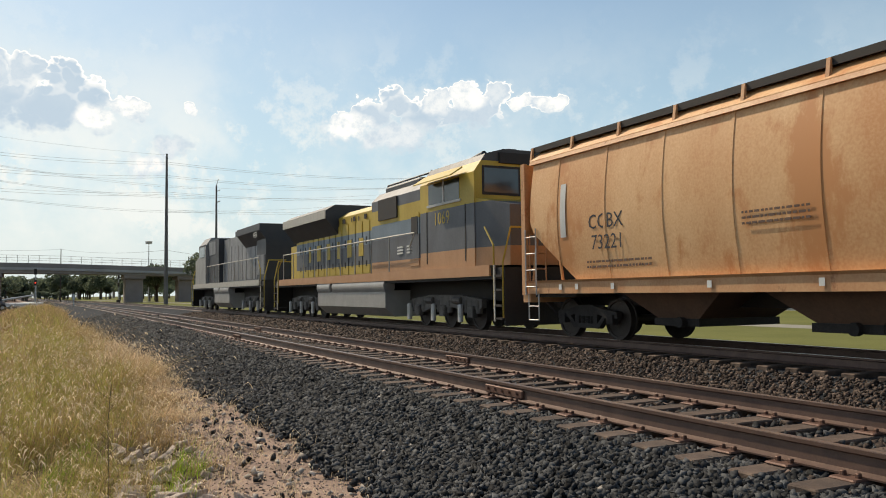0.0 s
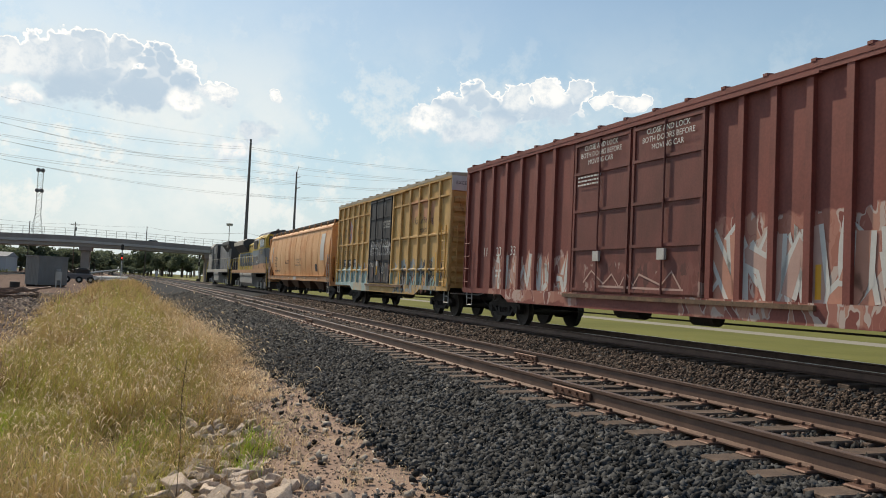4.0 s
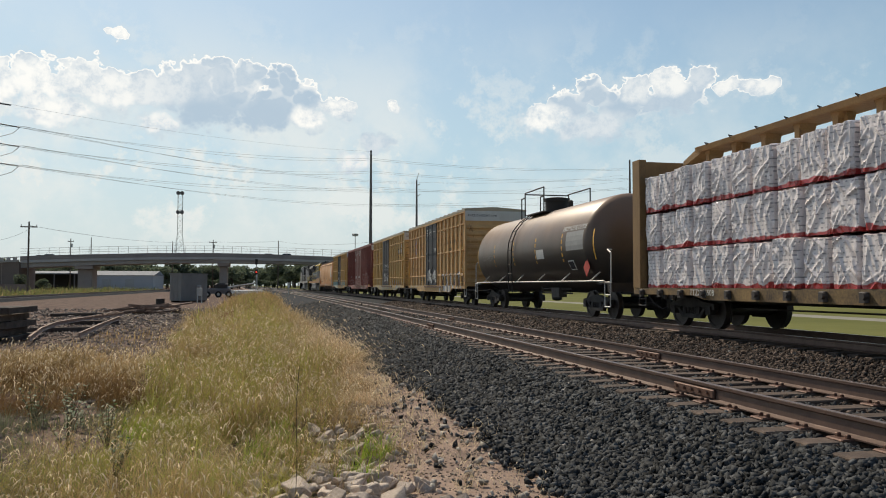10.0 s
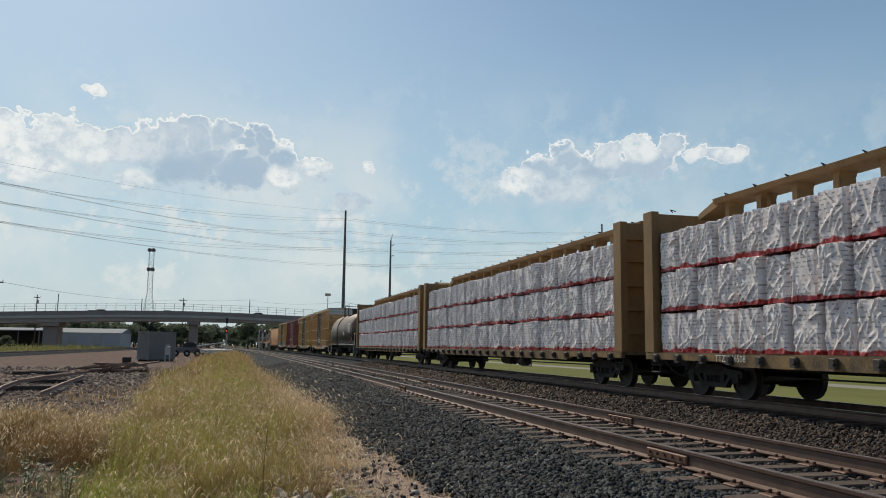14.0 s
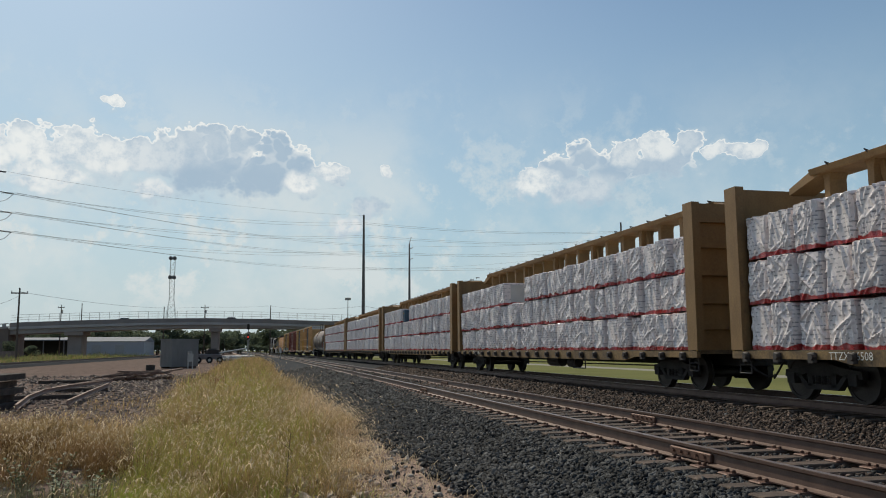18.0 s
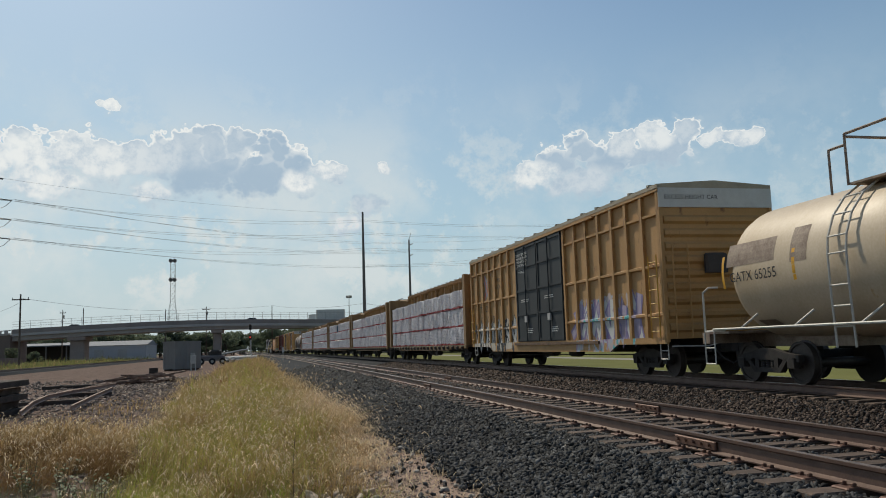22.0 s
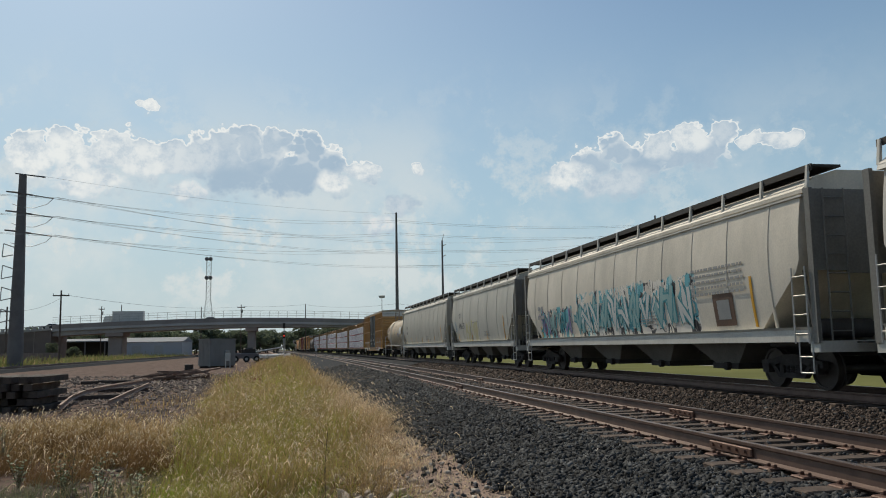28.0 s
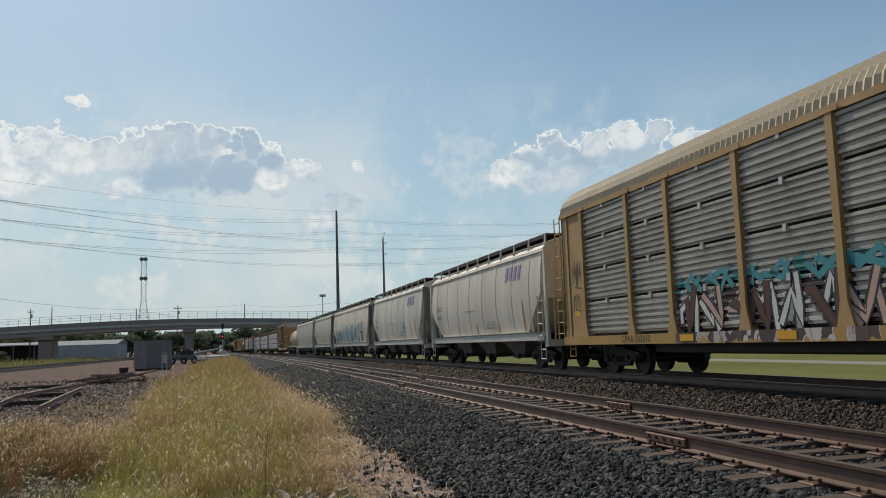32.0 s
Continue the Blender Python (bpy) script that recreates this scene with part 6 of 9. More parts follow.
h0 = hopper(16.33, 19.8, M["rust_tan"], M["rust_sill"], M["rust_under"], "tan covered hopper streaked with rust", 4, 3.98, 11, M["rust_sill"], M["rust_sill"], rack=M["steel_bright"], board=0.36)
text(h0, "CCBX\n 73221", -3.2, 2.2, 0.42, M["black_paint"], x=hs(2.2))
text(h0, "HAMMERING ON SIDE\nOF CAR WILL\nCONTAMINATE PRODUCT", -11.2, 2.1, 0.17, M["rust_under"], x=hs(2.2))
bars(h0, -7.4, 2.25, 1.3, 3, 0.06, M["rust_under"], x=hs(2.25), seed=31)
hslab(h0, -1.75, 2.75, 0.2, 1.15, M["white_band"], name="bare_patch")
hslab(h0, -17.7, 2.9, 0.9, 1.5, M["white_band"], name="bare_patch", label="bare pale repair patch")
bars(h0, -3.5, 1.62, 2.0, 2, 0.07, M["rust_under"], x=hs(1.62), seed=32)
hslab(h0, -16.2, 1.75, 0.5, 0.42, M["black_paint"], name="stencil")
slab(h0, -10.2, 1.12, 0.9, 0.2, M["white_band"], name="placard_plate")
for y in (-1.6, -2.2, -3.4, -6.0, -8.2, -13.3, -16.6):
    slab(h0, y, 1.12, 0.1, 0.12, M["white_paint"], name="placard")
h1 = hopper(-249.28, 20.15, M["hop_grey"], M["sill_grey"], M["under_grey"], "grey-green covered hopper with yellow reflectors", 4, 3.95, 11, M["sill_grey"], M["hop_grey"])
text(h1, "SNHX", -2.85, 2.6, 0.33, M["black_paint"], x=hs(2.6))
text(h1, "1663", -2.85, 2.15, 0.33, M["black_paint"], x=hs(2.15))
h2 = hopper(-270.85, 14.9, M["hop_sp"], M["sill_grey"], M["under_grey"], "light grey covered hopper with black lettering", 3, 3.95, 7, M["sill_grey"], M["under_grey"], True)
text(h2, "SP", -2.75, 2.75, 0.46, M["black_paint"], x=hs(2.75))
text(h2, "496693", -3.2, 2.15, 0.52, M["black_paint"], x=hs(2.15))
h3 = hopper(-287.2, 19.85, M["hop_tan"], M["sill_grey"], M["under_grey"], "pale tan covered hopper with blue and white graffiti", 4, 3.95, 11, M["sill_grey"], M["under_grey"], True)
spray(h3, -14.9, -6.2, 1.35, 2.55, 11, [M["pale_spray"], M["teal_spray"], M["pale_spray"]], M["deep_teal_spray"], 40, hs, w=0.16)
spray(h3, -5.8, -2.2, 1.4, 2.3, 6, [M["deep_teal_spray"], M["violet_paint"], M["teal_spray"]], None, 41, hs, w=0.12)
bars(h3, -2.4, 2.45, 0.9, 2, 0.24, M["grey_print"], x=hs(2.45), seed=41)
bars(h3, -16.2, 2.75, 2.4, 5, 0.1, M["grey_print"], x=hs(2.75), seed=42)
hslab(h3, -16.4, 1.75, 0.9, 0.75, M["rust_under"], name="stencil")
hslab(h3, -16.4, 1.75, 0.55, 0.45, M["grey_print"], name="stencil_frame", lift=0.004)
h4 = hopper(-308.6, 15.6, M["hop_pale"], M["sill_grey"], M["under_grey"], "pale grey covered hopper with a violet mark", 3, 3.95, 8, M["sill_grey"], M["under_grey"])
text(h4, "GACX", -1.9, 2.58, 0.32, M["black_paint"], x=hs(2.72))
text(h4, "64411", -1.9, 2.2, 0.32, M["black_paint"], x=hs(2.36))
h5 = hopper(-325.7, 15.7, M["hop_pale_two"], M["sill_grey"], M["under_grey"], "pale tan-grey covered hopper with a violet mark", 3, 3.95, 8, M["sill_grey"], M["hop_tan"])
text(h5, "GACX", -1.9, 2.58, 0.32, M["black_paint"], x=hs(2.72))
text(h5, "64447", -1.9, 2.2, 0.32, M["black_paint"], x=hs(2.36))
for car, L in ((h4, 15.6), (h5, 15.7)):
    # violet company mark: four slanted blocks
    for k in range(4):
        y = -L + 4.0 - k * 0.44
        part("company_mark", Shape().loft([[(hs(3.16), y, 3.16), (hs(3.16), y - 0.26, 3.16), (hs(3.16) + 0.006, y - 0.26, 3.16), (hs(3.16) + 0.006, y, 3.16)], [(hs(3.4), y - 0.05, 3.4), (hs(3.4), y - 0.31, 3.4), (hs(3.4) + 0.006, y - 0.31, 3.4), (hs(3.4) + 0.006, y - 0.05, 3.4)], [(hs(3.66), y - 0.1, 3.66), (hs(3.66), y - 0.36, 3.66), (hs(3.66) + 0.006, y - 0.36, 3.66), (hs(3.66) + 0.006, y - 0.1, 3.66)]]), M["violet_paint"], car)
for car, L, n in ((h1, 20.15, 7), (h2, 14.9, 4), (h3, 19.85, 2), (h4, 15.6, 5), (h5, 15.7, 5)):
    for k in range(n):
        y = -2.2 - k * (L - 4.4) / max(n - 1, 1)
        last = k == n - 1
        h = 1.1 if last else 0.42
        hslab(car, y, 1.32 + h / 2, 0.09, h, M["yellow_tape"], name="reflector")
    bars(car, -L * 0.62, 1.75, 1.1, 4, 0.05, M["grey_print"], x=hs(1.75), seed=int(L * 10))
    bars(car, -L * 0.45, 2.3, 1.4, 1, 0.06, M["grey_print"], x=hs(2.3), seed=int(L * 7))

# ---------------- tank cars ----------------


def tank_car(front, L, R, zc, shell, trim, label, dome_y, ends=(0.75, 0.95), bright=None):
    car = thing("tank_car", label, "tank car", "cars of the freight train")
    y0, y1 = -ends[0], -L + ends[1]
    prof = [(y0 - 0.62 + 0.62 * math.cos(math.pi / 2 * k / 7), R * math.sin(math.pi / 2 * k / 7) + 0.01) for k in range(8)]
    prof += [(y1 + 0.62 - 0.62 * math.cos(math.pi / 2 * (7 - k) / 7), R * math.sin(math.pi / 2 * (7 - k) / 7) + 0.01) for k in range(8)]
    part("tank", Shape().turned_y(0, zc, prof, 48), shell, car, smooth=True)
    for k in range(5):
        y = y0 - 1.2 - k * (y0 - y1 - 2.4) / 4
        part("weld_band", Shape().turned_y(0, zc, [(y - 0.02, R + 0.002), (y - 0.015, R + 0.009), (y + 0.015, R + 0.009), (y + 0.02, R + 0.002)], 48), shell, car, smooth=True)
    # end sills, saddles, side rail
    rail = bright or M["steel_bright"]
    for y, d in ((0.0, -1), (-L, 1)):
        part("end_sill", Shape().box(-1.5, 1.5, min(y, y + d * 0.3), max(y, y + d * 0.3), 0.85, 1.1), trim, car)
        part("stub_sill", Shape().box(-0.35, 0.35, min(y, y + d * 3.6), max(y, y + d * 3.6), 0.75, 1.12), trim, car)
        part("saddle", Shape().prism_y([(-1.1, zc - R * 0.72), (-0.5, 1.0), (0.5, 1.0), (1.1, zc - R * 0.72), (0.6, zc - R * 0.9), (-0.6, zc - R * 0.9)], min(y + d * 1.6, y + d * 2.2), max(y + d * 1.6, y + d * 2.2)), trim, car)
        part("end_handrail", Shape().wire([(-1.48, y + d * 0.9, 1.12), (-1.48, y + d * 0.75, 1.12), (-1.48, y + d * 0.1, 1.12), (-1.48, y + d * 0.1, 2.0), (-1.48, y + d * 0.35, 2.1), (-1.3, y + d * 0.45, 2.1)], 0.025), rail, car)
        part("end_platform", Shape().box(-1.5, 1.5, min(y + d * 0.3, y + d * 1.1), max(y + d * 0.3, y + d * 1.1), 1.06, 1.11), trim, car)
        stirrup(car, y + d * 0.3, 1.1, rail, -1.5, 0.7, 0.4)
    part("side_handrail", Shape().tube((-1.52, -0.5, 1.16), (-1.52, -L + 0.5, 1.16), 0.026, n=6), rail, car)
    for k in range(6):
        y = -1.6 - k * (L - 3.2) / 5
        part("rail_stay", Shape().tube((-1.52, y, 1.16), (-1.3, y - 0.3, 1.45), 0.024, n=6), rail, car)
    # dome: manway, platform, ladder
    part("manway", Shape().turned_z(0, dome_y, [(zc + R - 0.05, 0.46), (zc + R + 0.4, 0.46), (zc + R + 0.4, 0.52), (zc + R + 0.52, 0.52), (zc + R + 0.56, 0.3)], 20), trim, car, smooth=True)
    pz = zc + R * 0.93
    plat = part("platform", Shape().box(-0.95, 0.95, dome_y - 1.15, dome_y + 1.15, pz, pz + 0.04), trim, car)
    for sx in (-0.95, 0.95):
        part("guard_rail", Shape().wire([(sx, dome_y - 1.15, pz), (sx, dome_y - 1.15, pz + 0.95), (sx, dome_y + 1.15, pz + 0.95), (sx, dome_y + 1.15, pz)], 0.026), trim, plat)
    part("guard_rail", Shape().wire([(-0.95, dome_y + 1.15, pz + 0.75), (-0.95, dome_y + 1.6, pz + 0.75), (-0.95, dome_y + 1.6, pz - 0.1)], 0.026), trim, plat)
    part("guard_rail", Shape().wire([(-0.95, dome_y + 1.15, pz + 0.9), (0.95, dome_y + 1.15, pz + 0.9)], 0.026), trim, plat)
    part("guard_rail", Shape().wire([(-0.95, dome_y - 1.15, pz + 0.6), (-0.95, dome_y - 0.75, pz + 0.6), (-0.95, dome_y - 0.75, pz)], 0.022), trim, plat)
    part("valve", Shape().turned_z(0.3, dome_y - 0.75, [(zc + R, 0.1), (zc + R + 0.35, 0.1), (zc + R + 0.4, 0.05)], 10), trim, car)
    lad = Shape()
    pts = [(-R * math.sin(a) - 0.1, zc + R * math.cos(a) + 0.06) for a in (0.45, 0.75, 1.05, 1.35, 1.57)] + [(-R - 0.1, zc - 0.5), (-R - 0.06, 0.75)]
    for dy in (-0.24, 0.24):
        lad.wire([(x, dome_y + 0.9 + dy, z) for x, z in pts], 0.022)
    for (xa, za), (xb, zb) in zip(pts, pts[1:]):
        n = max(1, int(math.hypot(xb - xa, zb - za) / 0.3))
        for i in range(n):
            x, z = xa + (xb - xa) * i / n, za + (zb - za) * i / n
            lad.tube((x, dome_y + 0.66, z), (x, dome_y + 1.14, z), 0.016, n=6)
    part("ladder", lad, bright or trim, car)
    part("bottom_outlet", Shape().turned_z(0, dome_y, [(zc - R + 0.1, 0.22), (zc - R - 0.3, 0.2), (zc - R - 0.35, 0.1)], 14), trim, car)
    part("brake_rigging", Shape().wire([(-0.8, -L / 2 - 3, 0.75), (-0.8, -L / 2 + 0.2, 0.75), (-0.8, -L / 2 + 0.2, 1.1)], 0.03).box(-1.0, -0.7, -L / 2 - 2.2, -L / 2 - 1.4, 0.6, 0.95).wire([(-0.9, -L / 2 - 3.2, 0.9), (-0.9, -L / 2 - 0.2, 0.9)], 0.02), M["brake"], car)
    part("brake_cylinder", Shape().tube((-0.5, -L / 2 - 1.2, 0.85), (-0.5, -L / 2 - 0.5, 0.85), 0.17, n=12), M["brake"], car, smooth=True)
    couplers(car, L)
    truck(car, -1.7), truck(car, -L + 2.2)
    CARS.append((car, front))
    return car


def on_tank(car, R, zc, y, ang, w, h, mat, name="painted_patch", label=""):
    """A thin curved patch on the shell, ang degrees above the side."""
    a0 = radians(ang) - h / 2 / R
    rows = []
    for k in range(5):
        a = a0 + h / R * k / 4
        rows.append([(-(R + 0.012) * math.cos(a), y + w / 2, zc + (R + 0.012) * math.sin(a)), (-(R + 0.012) * math.cos(a), y - w / 2, zc + (R + 0.012) * math.sin(a))])
    return part(name, Shape().loft(rows, closed=False, caps=False), mat, car, label)


def tank_text(car, R, zc, y, ang, body, size, mat, wide=1.0):
    t = text(car, body, 0, 0, size, mat, wide=wide)
    a = radians(ang)
    lean = Matrix(((0, -math.sin(-a) * 1.0, -math.cos(a), 0), (-1, 0, 0, 0), (0, math.cos(a), math.sin(a), 0), (0, 0, 0, 1)))
    t.matrix_basis = Matrix.Translation((-(R + 0.02) * math.cos(a), y, zc + (R + 0.02) * math.sin(a))) @ lean @ Matrix.Diagonal((wide, 1, 1, 1))


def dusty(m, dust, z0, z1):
    """Road dust and painted sunlight on the upper shell, both strongest along the top."""
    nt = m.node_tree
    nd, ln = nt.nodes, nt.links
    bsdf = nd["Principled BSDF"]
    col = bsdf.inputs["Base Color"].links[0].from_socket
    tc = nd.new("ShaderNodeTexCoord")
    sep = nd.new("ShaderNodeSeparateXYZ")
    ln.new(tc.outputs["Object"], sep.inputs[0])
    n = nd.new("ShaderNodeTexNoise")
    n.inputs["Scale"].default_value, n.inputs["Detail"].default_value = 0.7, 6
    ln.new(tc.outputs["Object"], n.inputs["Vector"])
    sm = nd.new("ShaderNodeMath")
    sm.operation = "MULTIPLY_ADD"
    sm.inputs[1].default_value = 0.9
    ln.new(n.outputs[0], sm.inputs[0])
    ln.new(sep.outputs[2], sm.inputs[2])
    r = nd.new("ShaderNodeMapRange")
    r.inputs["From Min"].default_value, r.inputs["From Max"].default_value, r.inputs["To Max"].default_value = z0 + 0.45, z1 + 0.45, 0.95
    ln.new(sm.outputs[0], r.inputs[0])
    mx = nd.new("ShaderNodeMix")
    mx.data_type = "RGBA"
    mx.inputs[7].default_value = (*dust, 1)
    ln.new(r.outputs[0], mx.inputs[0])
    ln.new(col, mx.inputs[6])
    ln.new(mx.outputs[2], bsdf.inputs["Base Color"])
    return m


# The brown upper tint carries the sun's warm sheen as well as dust.
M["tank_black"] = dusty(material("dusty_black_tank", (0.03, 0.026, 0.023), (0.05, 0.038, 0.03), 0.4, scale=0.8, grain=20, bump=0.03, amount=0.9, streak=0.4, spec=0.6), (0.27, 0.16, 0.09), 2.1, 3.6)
M["tank_cream"] = material("cream_tank", (0.56, 0.46, 0.33), (0.42, 0.32, 0.2), 0.5, scale=0.9, grain=20, bump=0.04, amount=0.8, streak=0.7, wear=(0.4, 0.24, 0.1), wear_at=0.67)
M["tank_trim"] = material("brown_tank_trim", (0.34, 0.27, 0.2), (0.14, 0.09, 0.07), 0.7, scale=3, grain=30, bump=0.1, amount=0.9)
TR, TZ = 1.6, 2.38
t1 = tank_car(-77.3, 15.8, TR, TZ, M["tank_black"], M["black"], "black tank car with brown dust and painted sunlight on its shoulders", -7.2, (0.4, 1.3))
tank_text(t1, TR, TZ, -2.7, -6, "GATX 95261", 0.3, M["grey_print"])
tank_text(t1, TR, TZ, -13.0, 19, "PROPYLENE OXIDE", 0.24, M["white_paint"])
on_tank(t1, TR, TZ, -13.1, 4, 1.5, 0.62, M["grey_print"], "stencil_panel")
on_tank(t1, TR, TZ, -9.7, -8, 0.8, 0.34, M["white_band"], "sticker", "pale emergency sticker")
for k in range(6):
    on_tank(t1, TR, TZ, -0.95 - k * 2.75, -3 if k else -8, 0.09, 0.95, M["yellow_tape"], "reflector")
on_tank(t1, TR, TZ, -12.6, -25, 0.5, 0.34, M["white_paint"], "placard_holder")
on_tank(t1, TR + 0.005, TZ, -12.6, -25, 0.42, 0.27, M["black_paint"], "placard_holder")
part("hazard_placard", Shape().prism_x([(-13.9, 1.3), (-14.16, 1.6), (-13.9, 1.9), (-13.64, 1.6)], -1.5, -1.49), M["red_paint"], t1, "red diamond placard")
t2_ = tank_car(-236.0, 12.1, 1.42, 2.34, M["tank_cream"], M["tank_trim"], "cream tank car with patched markings and rust stains", -5.6, bright=M["sill_grey"])
tank_text(t2_, 1.42, 2.34, -2.0, -4, "GATX 65255", 0.3, M["black_paint"])
on_tank(t2_, 1.42, 2.34, -1.9, 16, 1.7, 0.5, M["tank_trim"], "painted_patch")
on_tank(t2_, 1.42, 2.34, -3.5, 16, 0.5, 0.7, M["tank_trim"], "painted_patch")
on_tank(t2_, 1.42, 2.34, -6.9, 14, 0.5, 1.0, M["tank_trim"], "painted_patch")
on_tank(t2_, 1.42, 2.34, -10.2, 8, 1.4, 0.6, M["white_band"], "stencil_panel")
on_tank(t2_, 1.42, 2.34, -9.0, -8, 0.5, 0.3, M["blue_paint"], "placard")
tank_text(t2_, 1.42, 2.34, -8.8, 10, "FRA AIP", 0.22, M["grey_print"])
for k in range(5):
    on_tank(t2_, 1.42, 2.34, -0.9 - k * 2.45, 2, 0.09, 0.7, M["yellow_tape"], "reflector")
part("hazard_placard", Shape().prism_x([(-10.2, 1.15), (-10.45, 1.42), (-10.2, 1.7), (-9.95, 1.42)], -1.52, -1.51), M["tank_trim"], t2_)
part("air_tank", Shape().tube((-0.9, -10.9, 1.35), (-0.9, -11.6, 1.35), 0.25, n=14), M["tank_cream"], t2_, smooth=True)

# ---------------- centre-beam flat cars with wrapped board ----------------
M["cb_yellow"] = material("ochre_beam_paint", (0.29, 0.175, 0.07), (0.17, 0.1, 0.045), 0.65, scale=1.3, grain=25, bump=0.06, amount=0.8, streak=0.6, wear=(0.16, 0.09, 0.05), wear_at=0.62)
M["deck_dark"] = material("deck_steel", (0.22, 0.15, 0.07), (0.06, 0.05, 0.04), 0.75, scale=2.5, grain=30, bump=0.1, amount=1.0)
M["sill_mix"] = material("grimy_ochre_sill", (0.3, 0.19, 0.075), (0.07, 0.05, 0.035), 0.7, scale=1.4, grain=20, bump=0.06, amount=1.0)
M["blue_wrap"] = material("blue_wrap", (0.02, 0.07, 0.12), (0.015, 0.04, 0.07), 0.5, scale=3, bump=0.1)


def wrap_material():
    """White printed plastic wrap with a red foot and many creases."""
    m = material("white_plastic_wrap", (0.9, 0.81, 0.785), (0.55, 0.49, 0.475), 0.24, scale=2.6, grain=30, bump=0.0, amount=0.7, spec=0.6)
    nt = m.node_tree
    nd, ln = nt.nodes, nt.links
    bsdf = nd["Principled BSDF"]
    col = bsdf.inputs["Base Color"].links[0].from_socket
    tc = nd.new("ShaderNodeTexCoord")
    info = nd.new("ShaderNodeObjectInfo")
    vec = nd.new("ShaderNodeVectorMath")
    vec.operation = "MULTIPLY_ADD"
    ln.new(info.outputs["Random"], vec.inputs[0])
    vec.inputs[1].default_value = (17, 31, 7)
    ln.new(tc.outputs["Object"], vec.inputs[2])
    sep = nd.new("ShaderNodeSeparateXYZ")
    ln.new(tc.outputs["Object"], sep.inputs[0])
    wob = nd.new("ShaderNodeTexNoise")
    wob.inputs["Scale"].default_value = 2.5
    ln.new(vec.outputs[0], wob.inputs["Vector"])
    # small grey print in broken rows
    br = nd.new("ShaderNodeTexBrick")
    br.inputs["Scale"].default_value = 1.0
    br.inputs["Brick Width"].default_value, br.inputs["Row Height"].default_value = 0.16, 0.085
    br.inputs["Mortar Size"].default_value, br.inputs["Mortar Smooth"].default_value = 0.028, 0.0
    br.offset = 0.37
    flat = nd.new("ShaderNodeCombineXYZ")
    ln.new(sep.outputs[1], flat.inputs[0])
    ln.new(sep.outputs[2], flat.inputs[1])
    ln.new(flat.outputs[0], br.inputs["Vector"])
    pn = nd.new("ShaderNodeTexNoise")
    pn.inputs["Scale"].default_value = 9
    ln.new(vec.outputs[0], pn.inputs["Vector"])
    pm = nd.new("ShaderNodeMapRange")
    pm.inputs["From Min"].default_value, pm.inputs["From Max"].default_value, pm.inputs["To Max"].default_value = 0.45, 0.52, 0.6
    ln.new(pn.outputs[0], pm.inputs[0])
    inv = nd.new("ShaderNodeMath")
    inv.operation = "SUBTRACT"
    inv.inputs[0].default_value = 1.0
    ln.new(br.outputs["Fac"], inv.inputs[1])
    pf = nd.new("ShaderNodeMath")
    pf.operation = "MULTIPLY"
    ln.new(inv.outputs[0], pf.inputs[0])
    ln.new(pm.outputs[0], pf.inputs[1])
    mx = nd.new("ShaderNodeMix")
    mx.data_type = "RGBA"
    mx.inputs[7].default_value = (0.06, 0.065, 0.08, 1)
    ln.new(pf.outputs[0], mx.inputs[0])
    ln.new(col, mx.inputs[6])
    # red foot with an uneven edge
    add = nd.new("ShaderNodeMath")
    add.operation = "MULTIPLY_ADD"
    add.inputs[1].default_value = 0.26
    ln.new(wob.outputs[0], add.inputs[0])
    ln.new(sep.outputs[2], add.inputs[2])
    rf = nd.new("ShaderNodeMapRange")
    rf.inputs["From Min"].default_value, rf.inputs["From Max"].default_value = 0.225, 0.205
    ln.new(add.outputs[0], rf.inputs[0])
    rm = nd.new("ShaderNodeMix")
    rm.data_type = "RGBA"
    rm.inputs[7].default_value = (0.36, 0.035, 0.035, 1)
    ln.new(rf.outputs[0], rm.inputs[0])
    ln.new(mx.outputs[2], rm.inputs[6])
    ln.new(rm.outputs[2], bsdf.inputs["Base Color"])
    # creases: slanting folds from warped waves
    wv = nd.new("ShaderNodeTexWave")
    wv.wave_type, wv.bands_direction = "BANDS", "DIAGONAL"
    wv.inputs["Scale"].default_value, wv.inputs["Distortion"].default_value = 1.6, 9.0
    wv.inputs["Detail"].default_value, wv.inputs["Detail Scale"].default_value = 3.0, 1.2
    ln.new(vec.outputs[0], wv.inputs["Vector"])
    rn = nd.new("ShaderNodeTexNoise")
    rn.noise_type = "RIDGED_MULTIFRACTAL"
    rn.inputs["Scale"].default_value, rn.inputs["Detail"].default_value = 2.6, 3
    lie = nd.new("ShaderNodeMapping")
    lie.inputs["Rotation"].default_value, lie.inputs["Scale"].default_value = (0.6, 0, 0), (1, 2.6, 0.4)
    ln.new(vec.outputs[0], lie.inputs[0])
    ln.new(lie.outputs[0], rn.inputs["Vector"])
    sm = nd.new("ShaderNodeMath")
    sm.operation = "ADD"
    half = nd.new("ShaderNodeMath")
    half.operation = "MULTIPLY"
    half.inputs[1].default_value = 0.2
    ln.new(wv.outputs["Fac"], half.inputs[0])
    ln.new(rn.outputs[0], sm.inputs[0])
    ln.new(half.outputs[0], sm.inputs[1])
    bp = nd.new("ShaderNodeBump")
    bp.inputs["Strength"].default_value, bp.inputs["Distance"].default_value = 0.45, 0.02
    ln.new(sm.outputs[0], bp.inputs["Height"])
    ln.new(bp.outputs[0], bsdf.inputs["Normal"])
    return m


M["wrap"] = wrap_material()


